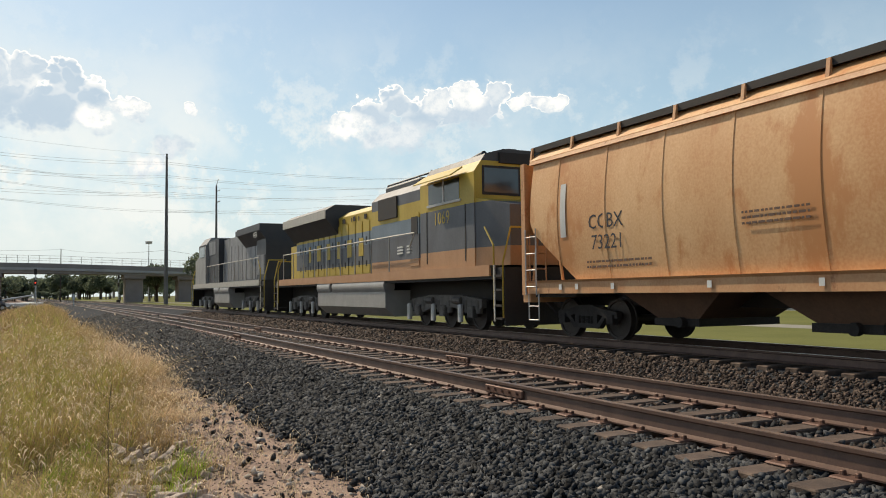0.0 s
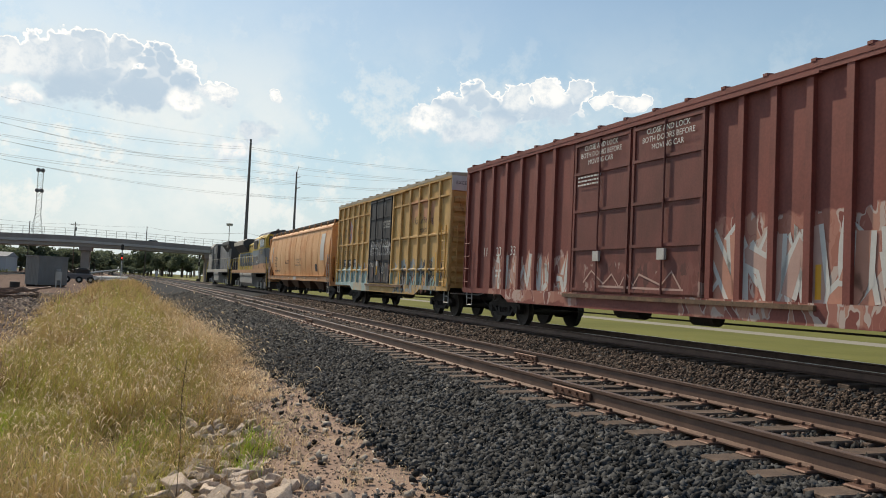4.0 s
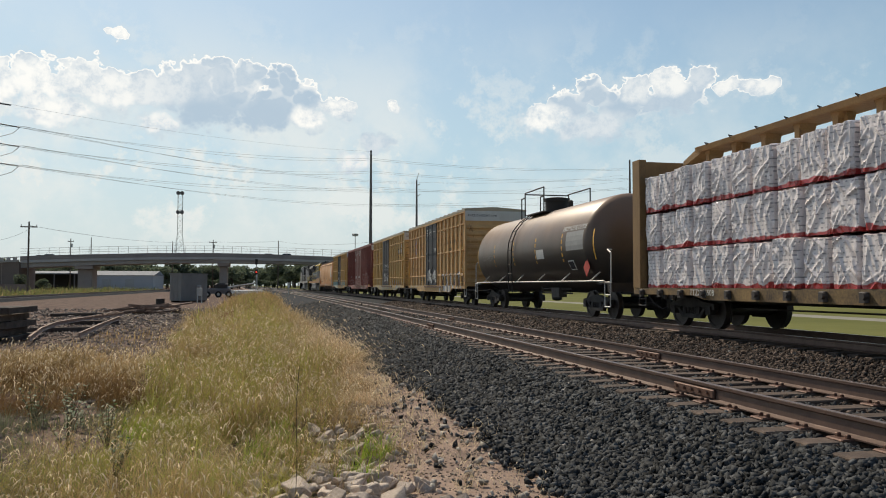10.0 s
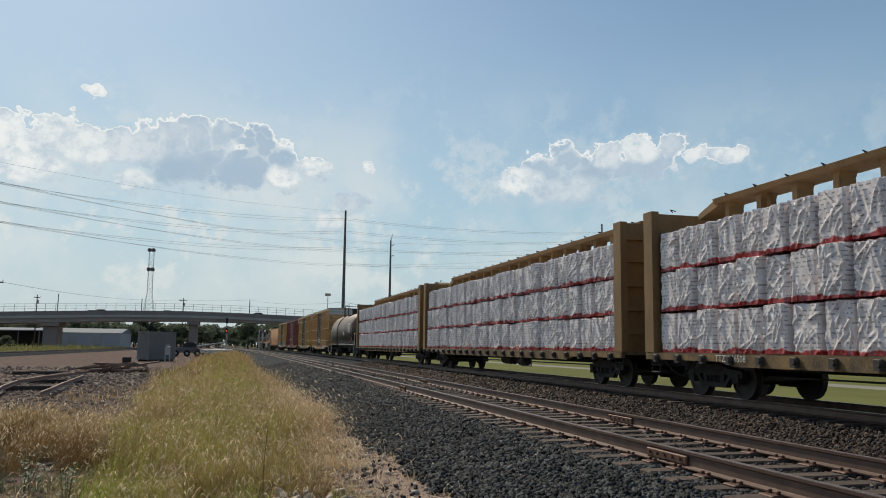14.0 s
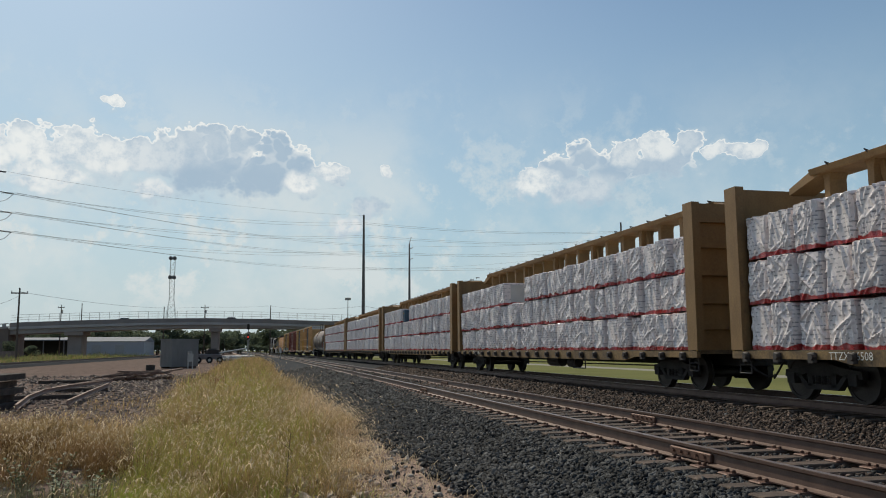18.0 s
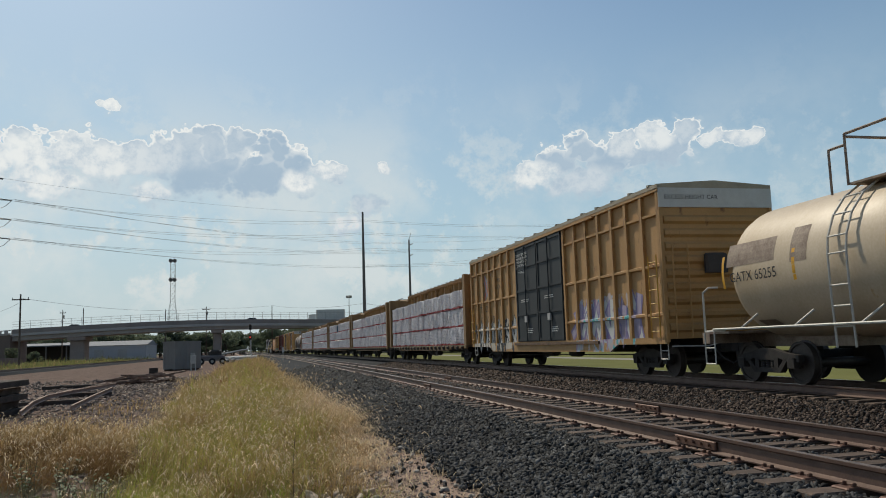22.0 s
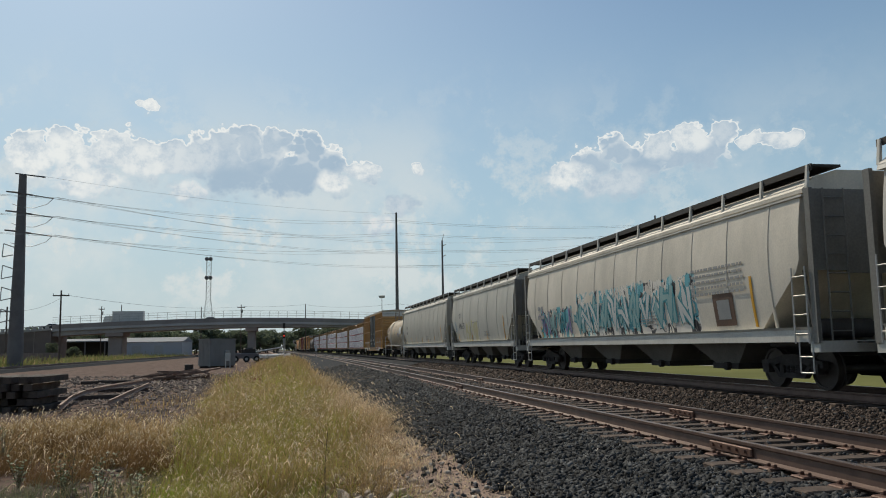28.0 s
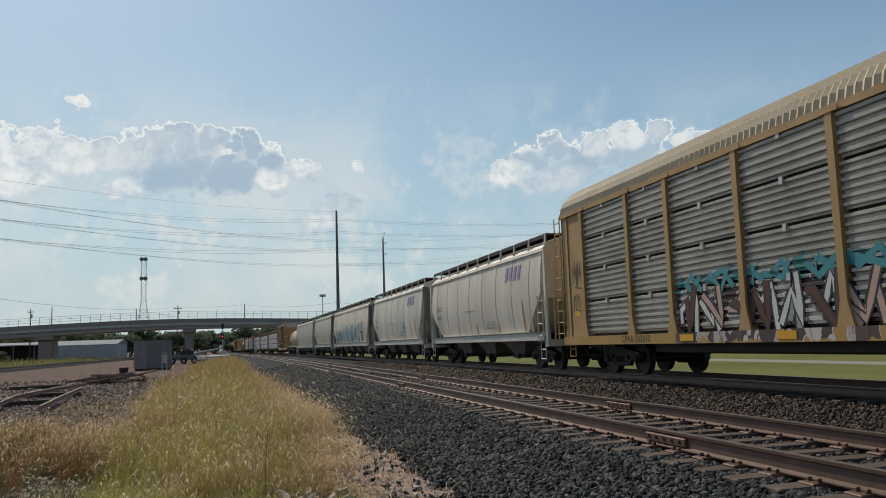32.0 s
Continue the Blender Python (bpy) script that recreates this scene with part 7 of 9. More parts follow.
def creases(seed, ln_, ht):
    """Straight folds pulled tight in a plastic sheet: start, end, height, half width."""
    g = random.Random(seed * 7 + 1)
    out = []
    for _ in range(84):
        y, z = -g.uniform(0, ln_), g.uniform(0.0, ht)
        a = g.choice((0.9, 1.15, 1.35, 1.75, 2.2, 2.5)) + g.uniform(-0.25, 0.25)
        q = g.uniform(0.12, 0.5)
        out.append((y - q * math.cos(a), z - q * math.sin(a), y + q * math.cos(a), z + q * math.sin(a), g.uniform(0.018, 0.05), g.uniform(0.03, 0.06)))
    return np.array(out)


def fold(lines, y, z):
    """Height of the sheet over the boards at each point."""
    ay, az, by, bz, amp, wide = (c[:, None] for c in lines.T)
    dy, dz = by - ay, bz - az
    t = np.clip(((y - ay) * dy + (z - az) * dz) / (dy * dy + dz * dz), 0, 1)
    d = np.hypot(y - ay - t * dy, z - az - t * dz)
    return (amp * np.clip(1 - d / wide, 0, 1) * np.sin(np.pi * np.clip(t, 0.04, 0.96))).max(0) - 0.02


def bundle_mesh(seed, ln_=2.42, dp=1.2, ht=0.98):
    """A wrapped stack of board in three stacks side by side with open joints; its outer face towards -x."""
    g = random.Random(seed)
    rings = []
    n = 121
    joints = (0.0, 0.33 + g.uniform(-0.02, 0.02), 0.665 + g.uniform(-0.02, 0.02), 1.0)
    out = [g.uniform(-0.05, 0.05) for _ in range(3)]
    up = [g.uniform(-0.035, 0.015) for _ in range(3)]
    lines = creases(seed, ln_, ht)
    prof = [(0, i / 36) for i in range(36)] + [(0.03, 0.985), (0.12, 1.0), (0.5, 1.0), (1, 1.0), (1, 0.5), (1, 0.0)]
    for k in range(n):
        u = k / (n - 1)
        y = -ln_ * u
        c = min(max(sum(u >= q for q in joints[1:3]), 0), 2)
        near = min(abs(u - q) for q in joints)
        seam = 0.26 if near < 0.013 else 0.05 if near < 0.024 else 0.02 if near < 0.036 else 0.0
        ring = []
        heights = fold(lines, y, np.array([b * ht for a, b in prof])[None, :])
        for (a, b), w in zip(prof, heights.tolist()):
            x = a * dp + (seam - w - out[c] if a < 0.3 else 0)
            z = b * ht - (seam * 0.5 - up[c] if b > 0.9 else 0) + (0.5 * w if b > 0.95 else 0)
            ring.append((x, y, max(z, 0)))
        rings.append(ring)
    return Shape().loft(rings).mesh("wrapped_parcel", M["wrap"], True)


BUNDLES = [bundle_mesh(k) for k in range(10)]


def centre_beam(front, L, label, gaps, seed, tier_h=0.99):
    """gaps: for each column of bundles, how many tiers it holds; a value of 0.5 leaves a slot with a blue sheet before it."""
    car = thing("centre_beam_flat_car", label, "flat car", "cars of the freight train")
    r = random.Random(seed)
    top, chord = 4.4, 4.68
    part("deck", Shape().box(-1.5, 1.5, -L + 0.05, -0.05, 0.88, 0.97), M["deck_dark"], car)
    part("side_sill", Shape().prism_x([(-0.03, 0.8), (-0.03, 0.95), (-L + 0.03, 0.95), (-L + 0.03, 0.8), (-L + 3.2, 0.8), (-L + 3.7, 0.7), (-3.7, 0.7), (-3.2, 0.8)], -SIDE, -1.5), M["sill_mix"], car)
    n = int(L / 1.0)
    pocket = Shape().bevel_box(-SIDE - 0.09, -SIDE + 0.002, -0.09, 0.09, 0.74, 0.93, 0.02).tube((-SIDE - 0.14, -0.06, 0.85), (-SIDE - 0.05, -0.06, 0.85), 0.06, n=8).mesh("winch", M["brake"])
    for i in range(n):
        ob = new("winch", pocket)
        ob.parent = car
        ob.matrix_basis = pose(0, -0.6 - i * (L - 1.2) / (n - 1), 0)
    for y, d in ((0.0, -1), (-L, 1)):
        bh = part("bulkhead", Shape().box(-1.56, 1.56, min(y + d * 0.1, y + d * 0.2), max(y + d * 0.1, y + d * 0.2), 0.97, top), M["cb_yellow"], car, "ribbed ochre bulkhead")
        for sx in (-1, 1):
            part("edge_post", Shape().box(min(sx * 1.4, sx * 1.6), max(sx * 1.4, sx * 1.6), min(y, y + d * 0.42), max(y, y + d * 0.42), 0.97, top + 0.02), M["cb_yellow"], bh)
        for z in (1.5, 2.1, 2.75, 3.4, 4.0):
            part("bulkhead_rib", Shape().box(-1.4, 1.4, min(y - d * 0.0, y + d * 0.1), max(y - d * 0.0, y + d * 0.1), z - 0.06, z + 0.06), M["cb_yellow"], bh)
        part("gusset", Shape().prism_x([(y + d * 0.42, top), (y + d * 1.2, chord - 0.02), (y + d * 1.5, chord - 0.02), (y + d * 1.5, chord - 0.14), (y + d * 0.42, top - 0.14)], -0.3, 0.3), M["cb_yellow"], bh)
        ladder(car, -SIDE + 0.02, y + d * 0.22 - 0.0, 0.95, 1.7, 0.36, 2, M["ladder_yellow"])
        stirrup(car, y + d * 0.35, 0.85, M["brake"], -1.5, 0.35)
    # top chord with strap hooks, posts
    part("top_chord", Shape().prism_y([(-0.36, chord - 0.15), (-0.4, chord - 0.03), (-0.32, chord), (0.32, chord), (0.4, chord - 0.03), (0.36, chord - 0.15)], -L + 1.2, -1.2), M["cb_yellow"], car)
    hook = Shape().wire([(-0.38, 0, chord - 0.06), (-0.42, 0.05, chord + 0.02), (-0.2, 0.16, chord + 0.012)], 0.014).mesh("strap_hook", M["brake"])
    for i in range(int(L / 1.1)):
        ob = new("strap_hook", hook)
        ob.parent = car
        ob.matrix_basis = pose(0, -1.8 - i * 1.1, 0)
    for i in range(int((L - 2) / 1.22)):
        y = -1.5 - i * 1.22
        part("beam_post", Shape().prism_x([(y - 0.16, chord - 0.1), (y + 0.16, chord - 0.1), (y + 0.08, chord - 0.28), (y + 0.08, 0.97), (y - 0.08, 0.97), (y - 0.08, chord - 0.28)], -0.2, 0.2), M["cb_yellow"], car)
        if i % 3 == 1:
            part("beam_brace", Shape().prism_x([(y, chord - 0.15), (y - 0.16, chord - 0.15), (y - 1.22, 1.1), (y - 1.06, 1.1)], -0.06, 0.06), M["cb_yellow"], car)
    y = -0.5
    col = (L - 1.0 - 0.55 * sum(1 for g in gaps if g[1])) / len(gaps)
    for tiers, slot in gaps:
        if slot:
            part("blue_sheet", Shape().box(-1.3, -0.25, y - 0.54, y - 0.05, 0.975, 0.975 + tier_h * 2.9), M["blue_wrap"], car, "dark blue wrapped end of a stack")
            for zz in (1.7, 2.7, 3.5):
                part("load_strap", Shape().box(-1.33, -1.3, y - 0.5, y - 0.08, zz, zz + 0.035), M["yellow_tape"], car)
            y -= 0.55
        for tier in range(tiers):
            for sx in (-1, 1):
                ob = new("wrapped_parcel", BUNDLES[r.randrange(10)])
                ob.parent = car
                m = pose(-1.5 + r.uniform(-0.03, 0.03), y, 0.975 + tier * tier_h)
                if sx > 0:
                    m = pose(1.5, y - col, 0.975 + tier * tier_h, 0, 0, 180)
                ob.matrix_basis = m @ Matrix.Diagonal((1, col / 2.42 * 0.995, tier_h / 0.99, 1))
        if tiers < 3:
            part("printed_end", Shape().box(-1.25, -0.35, y + 0.012, y + 0.02, 0.975 + tier_h * 2 + 0.1, 0.975 + tier_h * 3 - 0.1), M["white_band"], car, "printed end of the stack")
        y -= col
    part("centre_sill", Shape().box(-0.35, 0.35, -L + 0.1, -0.1, 0.6, 0.88), M["black"], car)
    part("air_tank", Shape().tube((-0.8, -L / 2 - 0.9, 0.6), (-0.8, -L / 2 + 0.2, 0.6), 0.2, n=14), M["brake"], car, smooth=True)
    part("brake_cylinder", Shape().tube((-0.9, -L / 2 - 2.6, 0.55), (-0.9, -L / 2 - 1.9, 0.55), 0.16, n=14), M["brake"], car, smooth=True)
    part("cross_step", Shape().wire([(-1.5, -L / 2 - 3.6, 0.75), (-1.5, -L / 2 - 3.6, 0.42), (-1.5, -L / 2 - 4.6, 0.42), (-1.5, -L / 2 - 4.6, 0.75)], 0.018), M["brake"], car)
    part("brake_rod", Shape().tube((-0.6, -L + 3.2, 0.55), (-0.6, -3.2, 0.5), 0.02, n=6), M["brake"], car)
    text(car, "TTZX 86508", -3.6, 0.86, 0.2, M["white_paint"], x=-SIDE - 0.02)
    couplers(car, L)
    truck(car, -2.1), truck(car, -L + 2.1)
    CARS.append((car, front))
    return car


full = [(3, 0)] * 9
centre_beam(-94.73, 22.85, "ochre centre-beam flat car stacked with white wrapped board", full, 1)
centre_beam(-118.5, 23.2, "ochre centre-beam flat car stacked with white wrapped board", full, 2)
centre_beam(-143.0, 23.3, "ochre centre-beam flat car with a blue gap in its load", [(3, 0), (3, 0), (3, 0), (2, 1), (3, 0), (3, 0), (3, 0), (3, 0), (3, 0)], 3, 0.965)
centre_beam(-167.5, 22.8, "ochre centre-beam flat car with one short stack", [(3, 0), (3, 0), (3, 0), (2, 0), (3, 0), (3, 0), (3, 0), (3, 0), (3, 0)], 4, 0.925)
centre_beam(-191.7, 22.75, "ochre centre-beam flat car with a blue slot in its load", [(3, 0), (3, 0), (3, 0), (3, 1), (3, 0), (3, 0), (3, 0), (3, 0), (3, 0)], 5, 0.925)

# ---------------- auto rack ----------------
M["rack_yellow"] = material("ochre_rack_frame", (0.44, 0.285, 0.12), (0.31, 0.19, 0.08), 0.6, scale=1.5, grain=25, bump=0.05, amount=0.8, streak=0.6)
M["rack_grey"] = material("galvanised_rack_panel", (0.46, 0.43, 0.38), (0.24, 0.225, 0.2), 0.5, 0.15, scale=1.0, grain=20, bump=0.04, amount=0.8)
RACK_SPRAY = [(-17.0, -6.5, 0.8, 2.15, ((0.5, 0.47, 0.45), (0.07, 0.045, 0.045), (0.1, 0.06, 0.06), (0.06, 0.04, 0.04), (0.4, 0.35, 0.34), (0.07, 0.05, 0.05)), 0.55),
              (-17.0, -6.5, 1.95, 2.35, ((0.06, 0.22, 0.24), (0.2, 0.24, 0.24), (0.34, 0.34, 0.32), (0.34, 0.34, 0.32)), 0.7)]
tagged_paint(M["rack_grey"], RACK_SPRAY)
M["rack_roof"] = material("pale_rack_roof", (0.6, 0.48, 0.32), (0.42, 0.33, 0.22), 0.55, 0.0, scale=1.0, grain=15, bump=0.03, amount=0.7)


def auto_rack(front, L):
    car = thing("auto_rack", "tall ochre auto rack with corrugated grey panels and graffiti", "auto rack", "cars of the freight train")
    posts = [-1.6, -4.4, -6.4, -9.15, -11.9, -14.65, -17.4, -20.15, -22.15, -24.9, -26.7]
    ev = 4.78
    part("core", Shape().box(-1.42, 1.42, -L + 0.1, -0.1, 1.0, ev), M["black"], car)
    rings = []
    for k in range(int(L / 0.1)):
        y = -0.05 - k * 0.1
        d = 0.05 if k % 2 else 0.0
        rings.append([((1.56 + d) * -math.cos(a), y, ev + (0.9 + d) * math.sin(a)) for a in [math.pi * i / 14 for i in range(15)]])
    part("roof", Shape().loft(rings, closed=True), M["rack_roof"], car, "pale corrugated curved roof")
    part("eave_beam", Shape().box(-1.6, -1.42, -L + 0.05, -0.05, ev - 0.12, ev + 0.02), M["rack_yellow"], car)
    part("side_sill", Shape().box(-1.62, -1.38, -L + 0.05, -0.05, 0.82, 1.06), tagged_paint(material("rack_sill", (0.42, 0.26, 0.08), (0.3, 0.17, 0.06), 0.65, scale=1.5, bump=0.05), RACK_SPRAY[:1]), car)
    for y in posts:
        p = part("side_post", Shape().prism_x([(y - 0.085, ev - 0.1), (y + 0.085, ev - 0.1), (y + 0.085, 1.5), (y + 0.2, 1.06), (y - 0.2, 1.06), (y - 0.085, 1.5)], -1.62, -1.42), M["rack_yellow"], car)
        part("gusset", Shape().box(-1.635, -1.62, y - 0.25, y + 0.25, ev - 0.12, ev - 0.02), M["rack_yellow"], p)
    part("end_plate", Shape().box(-1.53, -1.43, -1.55, -0.45, 1.06, ev - 0.12), M["rack_yellow"], car, "ochre end plate with scrawled tags")
    scrawl(car, -1.0, 2.9, 0.6, 0.9, M["brown_print"], 60, lambda z: -1.53)
    scrawl(car, -0.95, 2.1, 0.5, 0.6, M["brown_print"], 61, lambda z: -1.53)
    slab(car, -0.95, 1.75, 0.32, 0.2, M["yellow_tape"], x=-1.534, name="reflector")
    for a, b in zip(posts, posts[1:]):
        z0 = 1.1
        for k, (h, n) in enumerate(((0.95, 6), (0.9, 6), (0.88, 6), (0.86, 5))):
            prof = []
            for i in range(n):
                z = z0 + 0.03 + (h - 0.05) * i / n
                s2 = (h - 0.05) / n
                prof += [(-1.5, z), (-1.5, z + s2 * 0.3), (-1.555, z + s2 * 0.42), (-1.555, z + s2 * 0.82), (-1.5, z + s2 * 0.94)]
            prof += [(-1.44, prof[-1][1]), (-1.44, z0 + 0.06)]
            pn = part("side_panel", Shape().prism_y(prof, b + 0.1, a - 0.1), M["rack_grey"], car)
            part("panel_clip", Shape().box(-1.59, -1.55, (a + b) / 2 - 0.05, (a + b) / 2 + 0.05, z0 + h - 0.12, z0 + h + 0.02), M["steel_bright"], pn)
            z0 += h
    for y, d in ((0.0, -1), (-L, 1)):
        part("end_door", Shape().box(-1.5, 1.5, min(y, y + d * 0.1), max(y, y + d * 0.1), 1.06, ev + 0.1), M["rack_yellow"], car)
        part("door_edge", Shape().box(-1.56, -1.44, min(y + d * 0.1, y + d * 0.5), max(y + d * 0.1, y + d * 0.5), 1.06, ev), M["rack_yellow"], car)
        part("door_gap", Shape().box(-1.565, -1.43, min(y + d * 0.1, y + d * 0.18), max(y + d * 0.1, y + d * 0.18), 1.3, ev - 0.1), M["black"], car)
        ladder(car, -1.62, y + d * 0.0 - d * 0.12, 1.0, ev - 0.05, 0.42, 11, M["ladder_yellow"], "y")
        stirrup(car, y + d * 0.4, 0.9, M["ladder_yellow"])
    spray(car, -17.0, -6.7, 0.95, 2.1, 12, [M["rose_spray"], M["grey_print"], M["red_dark"], M["pale_spray"]], M["black_paint"], 50, lambda z: -1.56, w=0.13)
    spray(car, -14.0, -6.7, 1.9, 2.35, 7, [M["deep_teal_spray"]], None, 51, lambda z: -1.558, w=0.14)
    text(car, "CPAA 543010", -4.6, 0.94, 0.26, M["black_paint"], x=-1.625)
    for y in (-7.0, -10.4, -14.2, -18):
        slab(car, y, 0.95, 0.55, 0.15, M["yellow_tape"], x=-1.628, name="reflector")
    part("centre_sill", Shape().box(-0.4, 0.4, -L + 0.1, -0.1, 0.55, 0.85).box(-1.3, 1.3, -L + 5, -5, 0.62, 0.82), M["black"], car)
    couplers(car, L)
    truck(car, -2.6), truck(car, -L + 2.6)
    CARS.append((car, front))


auto_rack(-342.8, 27.2)

# ---------------- locomotives ----------------


def banded(name, bands, rough=0.5):
    """Paint in level bands: (upper height, colour) from below."""
    m = material(name, bands[-1][1], tuple(c * 0.7 for c in bands[-1][1]), rough, scale=1.4, grain=25, bump=0.03, amount=0.5, streak=0.6)
    nt = m.node_tree
    nd, ln = nt.nodes, nt.links
    bsdf = nd["Principled BSDF"]
    mixn = bsdf.inputs["Base Color"].links[0].from_node
    tc = nd.new("ShaderNodeTexCoord")
    sep = nd.new("ShaderNodeSeparateXYZ")
    ln.new(tc.outputs["Object"], sep.inputs[0])
    mr = nd.new("ShaderNodeMath")
    mr.operation = "MULTIPLY"
    mr.inputs[1].default_value = 1 / 5.0
    ln.new(sep.outputs[2], mr.inputs[0])
    cr = nd.new("ShaderNodeValToRGB")
    cr.color_ramp.interpolation = "CONSTANT"
    while len(cr.color_ramp.elements) < len(bands):
        cr.color_ramp.elements.new(1.0)
    z = 0.0
    for i, (zt, c) in enumerate(bands):
        cr.color_ramp.elements[i].position = z / 5.0
        cr.color_ramp.elements[i].color = (*c, 1)
        z = zt
    ln.new(mr.outputs[0], cr.inputs[0])
    ln.new(cr.outputs[0], mixn.inputs[6])
    dk = nd.new("ShaderNodeMix")
    dk.data_type, dk.blend_type = "RGBA", "MULTIPLY"
    dk.inputs[0].default_value = 1.0
    dk.inputs[7].default_value = (0.6, 0.57, 0.52, 1)
    ln.new(cr.outputs[0], dk.inputs[6])
    ln.new(dk.outputs[2], mixn.inputs[7])
    return m


PEACH, SLATE, GOLD, SKYB = (0.5, 0.27, 0.13), (0.12, 0.125, 0.135), (0.52, 0.37, 0.05), (0.18, 0.23, 0.27)
M["loco_cab"] = banded("cab_bands", [(2.18, PEACH), (3.36, SLATE), (4.5, GOLD), (5, (0.07, 0.07, 0.07))])
M["loco_hood"] = banded("hood_bands", [(2.08, GOLD), (2.8, SLATE), (3.3, SKYB), (5, GOLD)])
M["loco_cabinet"] = banded("cabinet_bands", [(2.08, PEACH), (2.85, SLATE), (3.35, SKYB), (3.85, GOLD), (5, SLATE)])
M["loco_dark"] = material("dark_roof", (0.04, 0.04, 0.045), (0.07, 0.065, 0.06), 0.5, scale=2, bump=0.05)
M["loco_peach"] = material("peach_stripe", PEACH, (0.4, 0.2, 0.1), 0.5, scale=2, bump=0.03)
M["loco_gold"] = material("gold_paint", GOLD, (0.42, 0.3, 0.05), 0.5, scale=2, bump=0.03)
# Paler than truck_steel: light on the dusty castings is put into the colour.
M["loco_truck"] = material("lit_dusty_truck_castings", (0.15, 0.13, 0.11), (0.05, 0.043, 0.038), 0.7, scale=3, grain=30, bump=0.2, amount=0.9)
M["tank_grey"] = material("fuel_tank_grey", (0.42, 0.4, 0.37), (0.26, 0.24, 0.22), 0.42, 0.3, scale=1.5, bump=0.03)
M["ge_side"] = material("silver_grey_hood", (0.3, 0.3, 0.3), (0.13, 0.13, 0.13), 0.5, scale=1.1, grain=20, bump=0.05, amount=0.9, streak=0.8)
M["ge_nose"] = banded("nose_bands", [(1.75, (0.45, 0.25, 0.12)), (5, (0.34, 0.33, 0.31))])
M["handrail"] = material("pale_handrail", (0.5, 0.47, 0.4), (0.35, 0.32, 0.27), 0.5, scale=4, bump=0)


def six_wheel_truck(car, y):
    sh = Shape()
    for sx in (-1, 1):
        x0, x1 = sorted((sx * 0.95, sx * 1.1))
        sh.prism_x([(-2.3, 0.1), (-2.3, 0.34), (-0.9, 0.46), (0.9, 0.46), (2.3, 0.34), (2.3, 0.1), (1.3, -0.02), (0.7, 0.1), (-0.7, 0.1), (-1.3, -0.02)], x0, x1)
        for yy in (-1.75, 0.0, 1.75):
            sh.bevel_box(min(sx * 1.0, sx * 1.18), max(sx * 1.0, sx * 1.18), yy - 0.17, yy + 0.17, -0.16, 0.16, 0.03)
            sh.turned_z(sx * 1.05, yy + 0.34, [(-0.05, 0.09), (0.3, 0.09)], 10)
            sh.turned_z(sx * 1.05, yy - 0.34, [(-0.05, 0.09), (0.3, 0.09)], 10)
        for yy in (-0.9, 0.9):
            sh.tube((sx * 1.1, yy - 0.25, 0.3), (sx * 1.1, yy + 0.25, 0.3), 0.1, n=10)
    sh.box(-0.95, 0.95, -0.3, 0.3, 0.1, 0.4)
    fr = part("truck_frame", sh, M["loco_truck"], car, at=pose(0, y, 0.5))
    for yy in (-1.75, 0.0, 1.75):
        ws = new("wheelset", WS_MESH)
        ws.parent = fr
        ws.matrix_basis = pose(0, yy, -0.07)
        WHEELS.setdefault((0, yy, -0.07), []).append(ws)
    for sx in (-1,):
        for yy in (-1.75, 0.0, 1.75):
            part("brake_shoe", Shape().bevel_box(-1.24, -1.12, yy + 0.45, yy + 0.62, -0.3, 0.2, 0.03), M["steel_bright"], fr)


def loco_base(car, L, stripe, tank, tank_y0, tank_y1):
    part("frame", Shape().box(-1.5, 1.5, -L + 0.5, -0.5, 1.18, 1.4).box(-0.6, 0.6, -L + 0.1, -0.1, 0.75, 1.18), M["black"], car)
    part("walkway_stripe", Shape().box(-1.56, -1.5, -L + 1.3, -1.3, 1.24, 1.46), stripe, car)
    part("walkway", Shape().box(-1.52, 1.52, -L + 1.2, -1.2, 1.402, 1.45), M["black"], car)
    part("fuel_tank", Shape().prism_y([(-1.5, 1.0), (-1.5, 0.55), (-1.15, 0.25), (1.15, 0.25), (1.5, 0.55), (1.5, 1.0)], tank_y1, tank_y0), tank, car, "grey fuel tank")
    for y0, y1 in ((tank_y0, tank_y0 - 1.6), (tank_y0 - 1.9, tank_y1)):
        part("air_reservoir", Shape().tube((-1.36, y0, 1.12), (-1.36, y1, 1.12), 0.21, n=16), M["tank_grey"], car, smooth=True)
    six_wheel_truck(car, -4.3), six_wheel_truck(car, -L + 4.3)
    for y, d in ((-0.2, -1), (-L + 0.2, 1)):
        part("pilot", Shape().box(-1.5, 1.5, min(y, y + d * 0.12), max(y, y + d * 0.12), 0.2, 1.4), M["black"], car)
        for z in (0.35, 0.65, 0.95, 1.22):
            part("step", Shape().box(-1.56, -1.0, min(y + d * 0.12, y + d * 0.75), max(y + d * 0.12, y + d * 0.75), z, z + 0.04), M["black"], car)
        part("step_side", Shape().box(-1.56, -1.53, min(y + d * 0.75, y + d * 0.82), max(y + d * 0.75, y + d * 0.82), 0.3, 1.45), M["handrail"], car)
        part("end_rail", Shape().wire([(-1.52, y + d * 0.12, 0.4), (-1.52, y + d * 0.12, 1.5), (-1.3, y + d * 0.05, 2.3), (-0.4, y + d * 0.05, 2.3)], 0.025), M["loco_gold"], car)
        part("grab_rail", Shape().wire([(-1.53, y + d * 0.85, 0.6), (-1.53, y + d * 0.85, 1.9), (-1.5, y + d * 1.5, 2.35)], 0.025), M["loco_gold"], car)
    couplers(car, L)


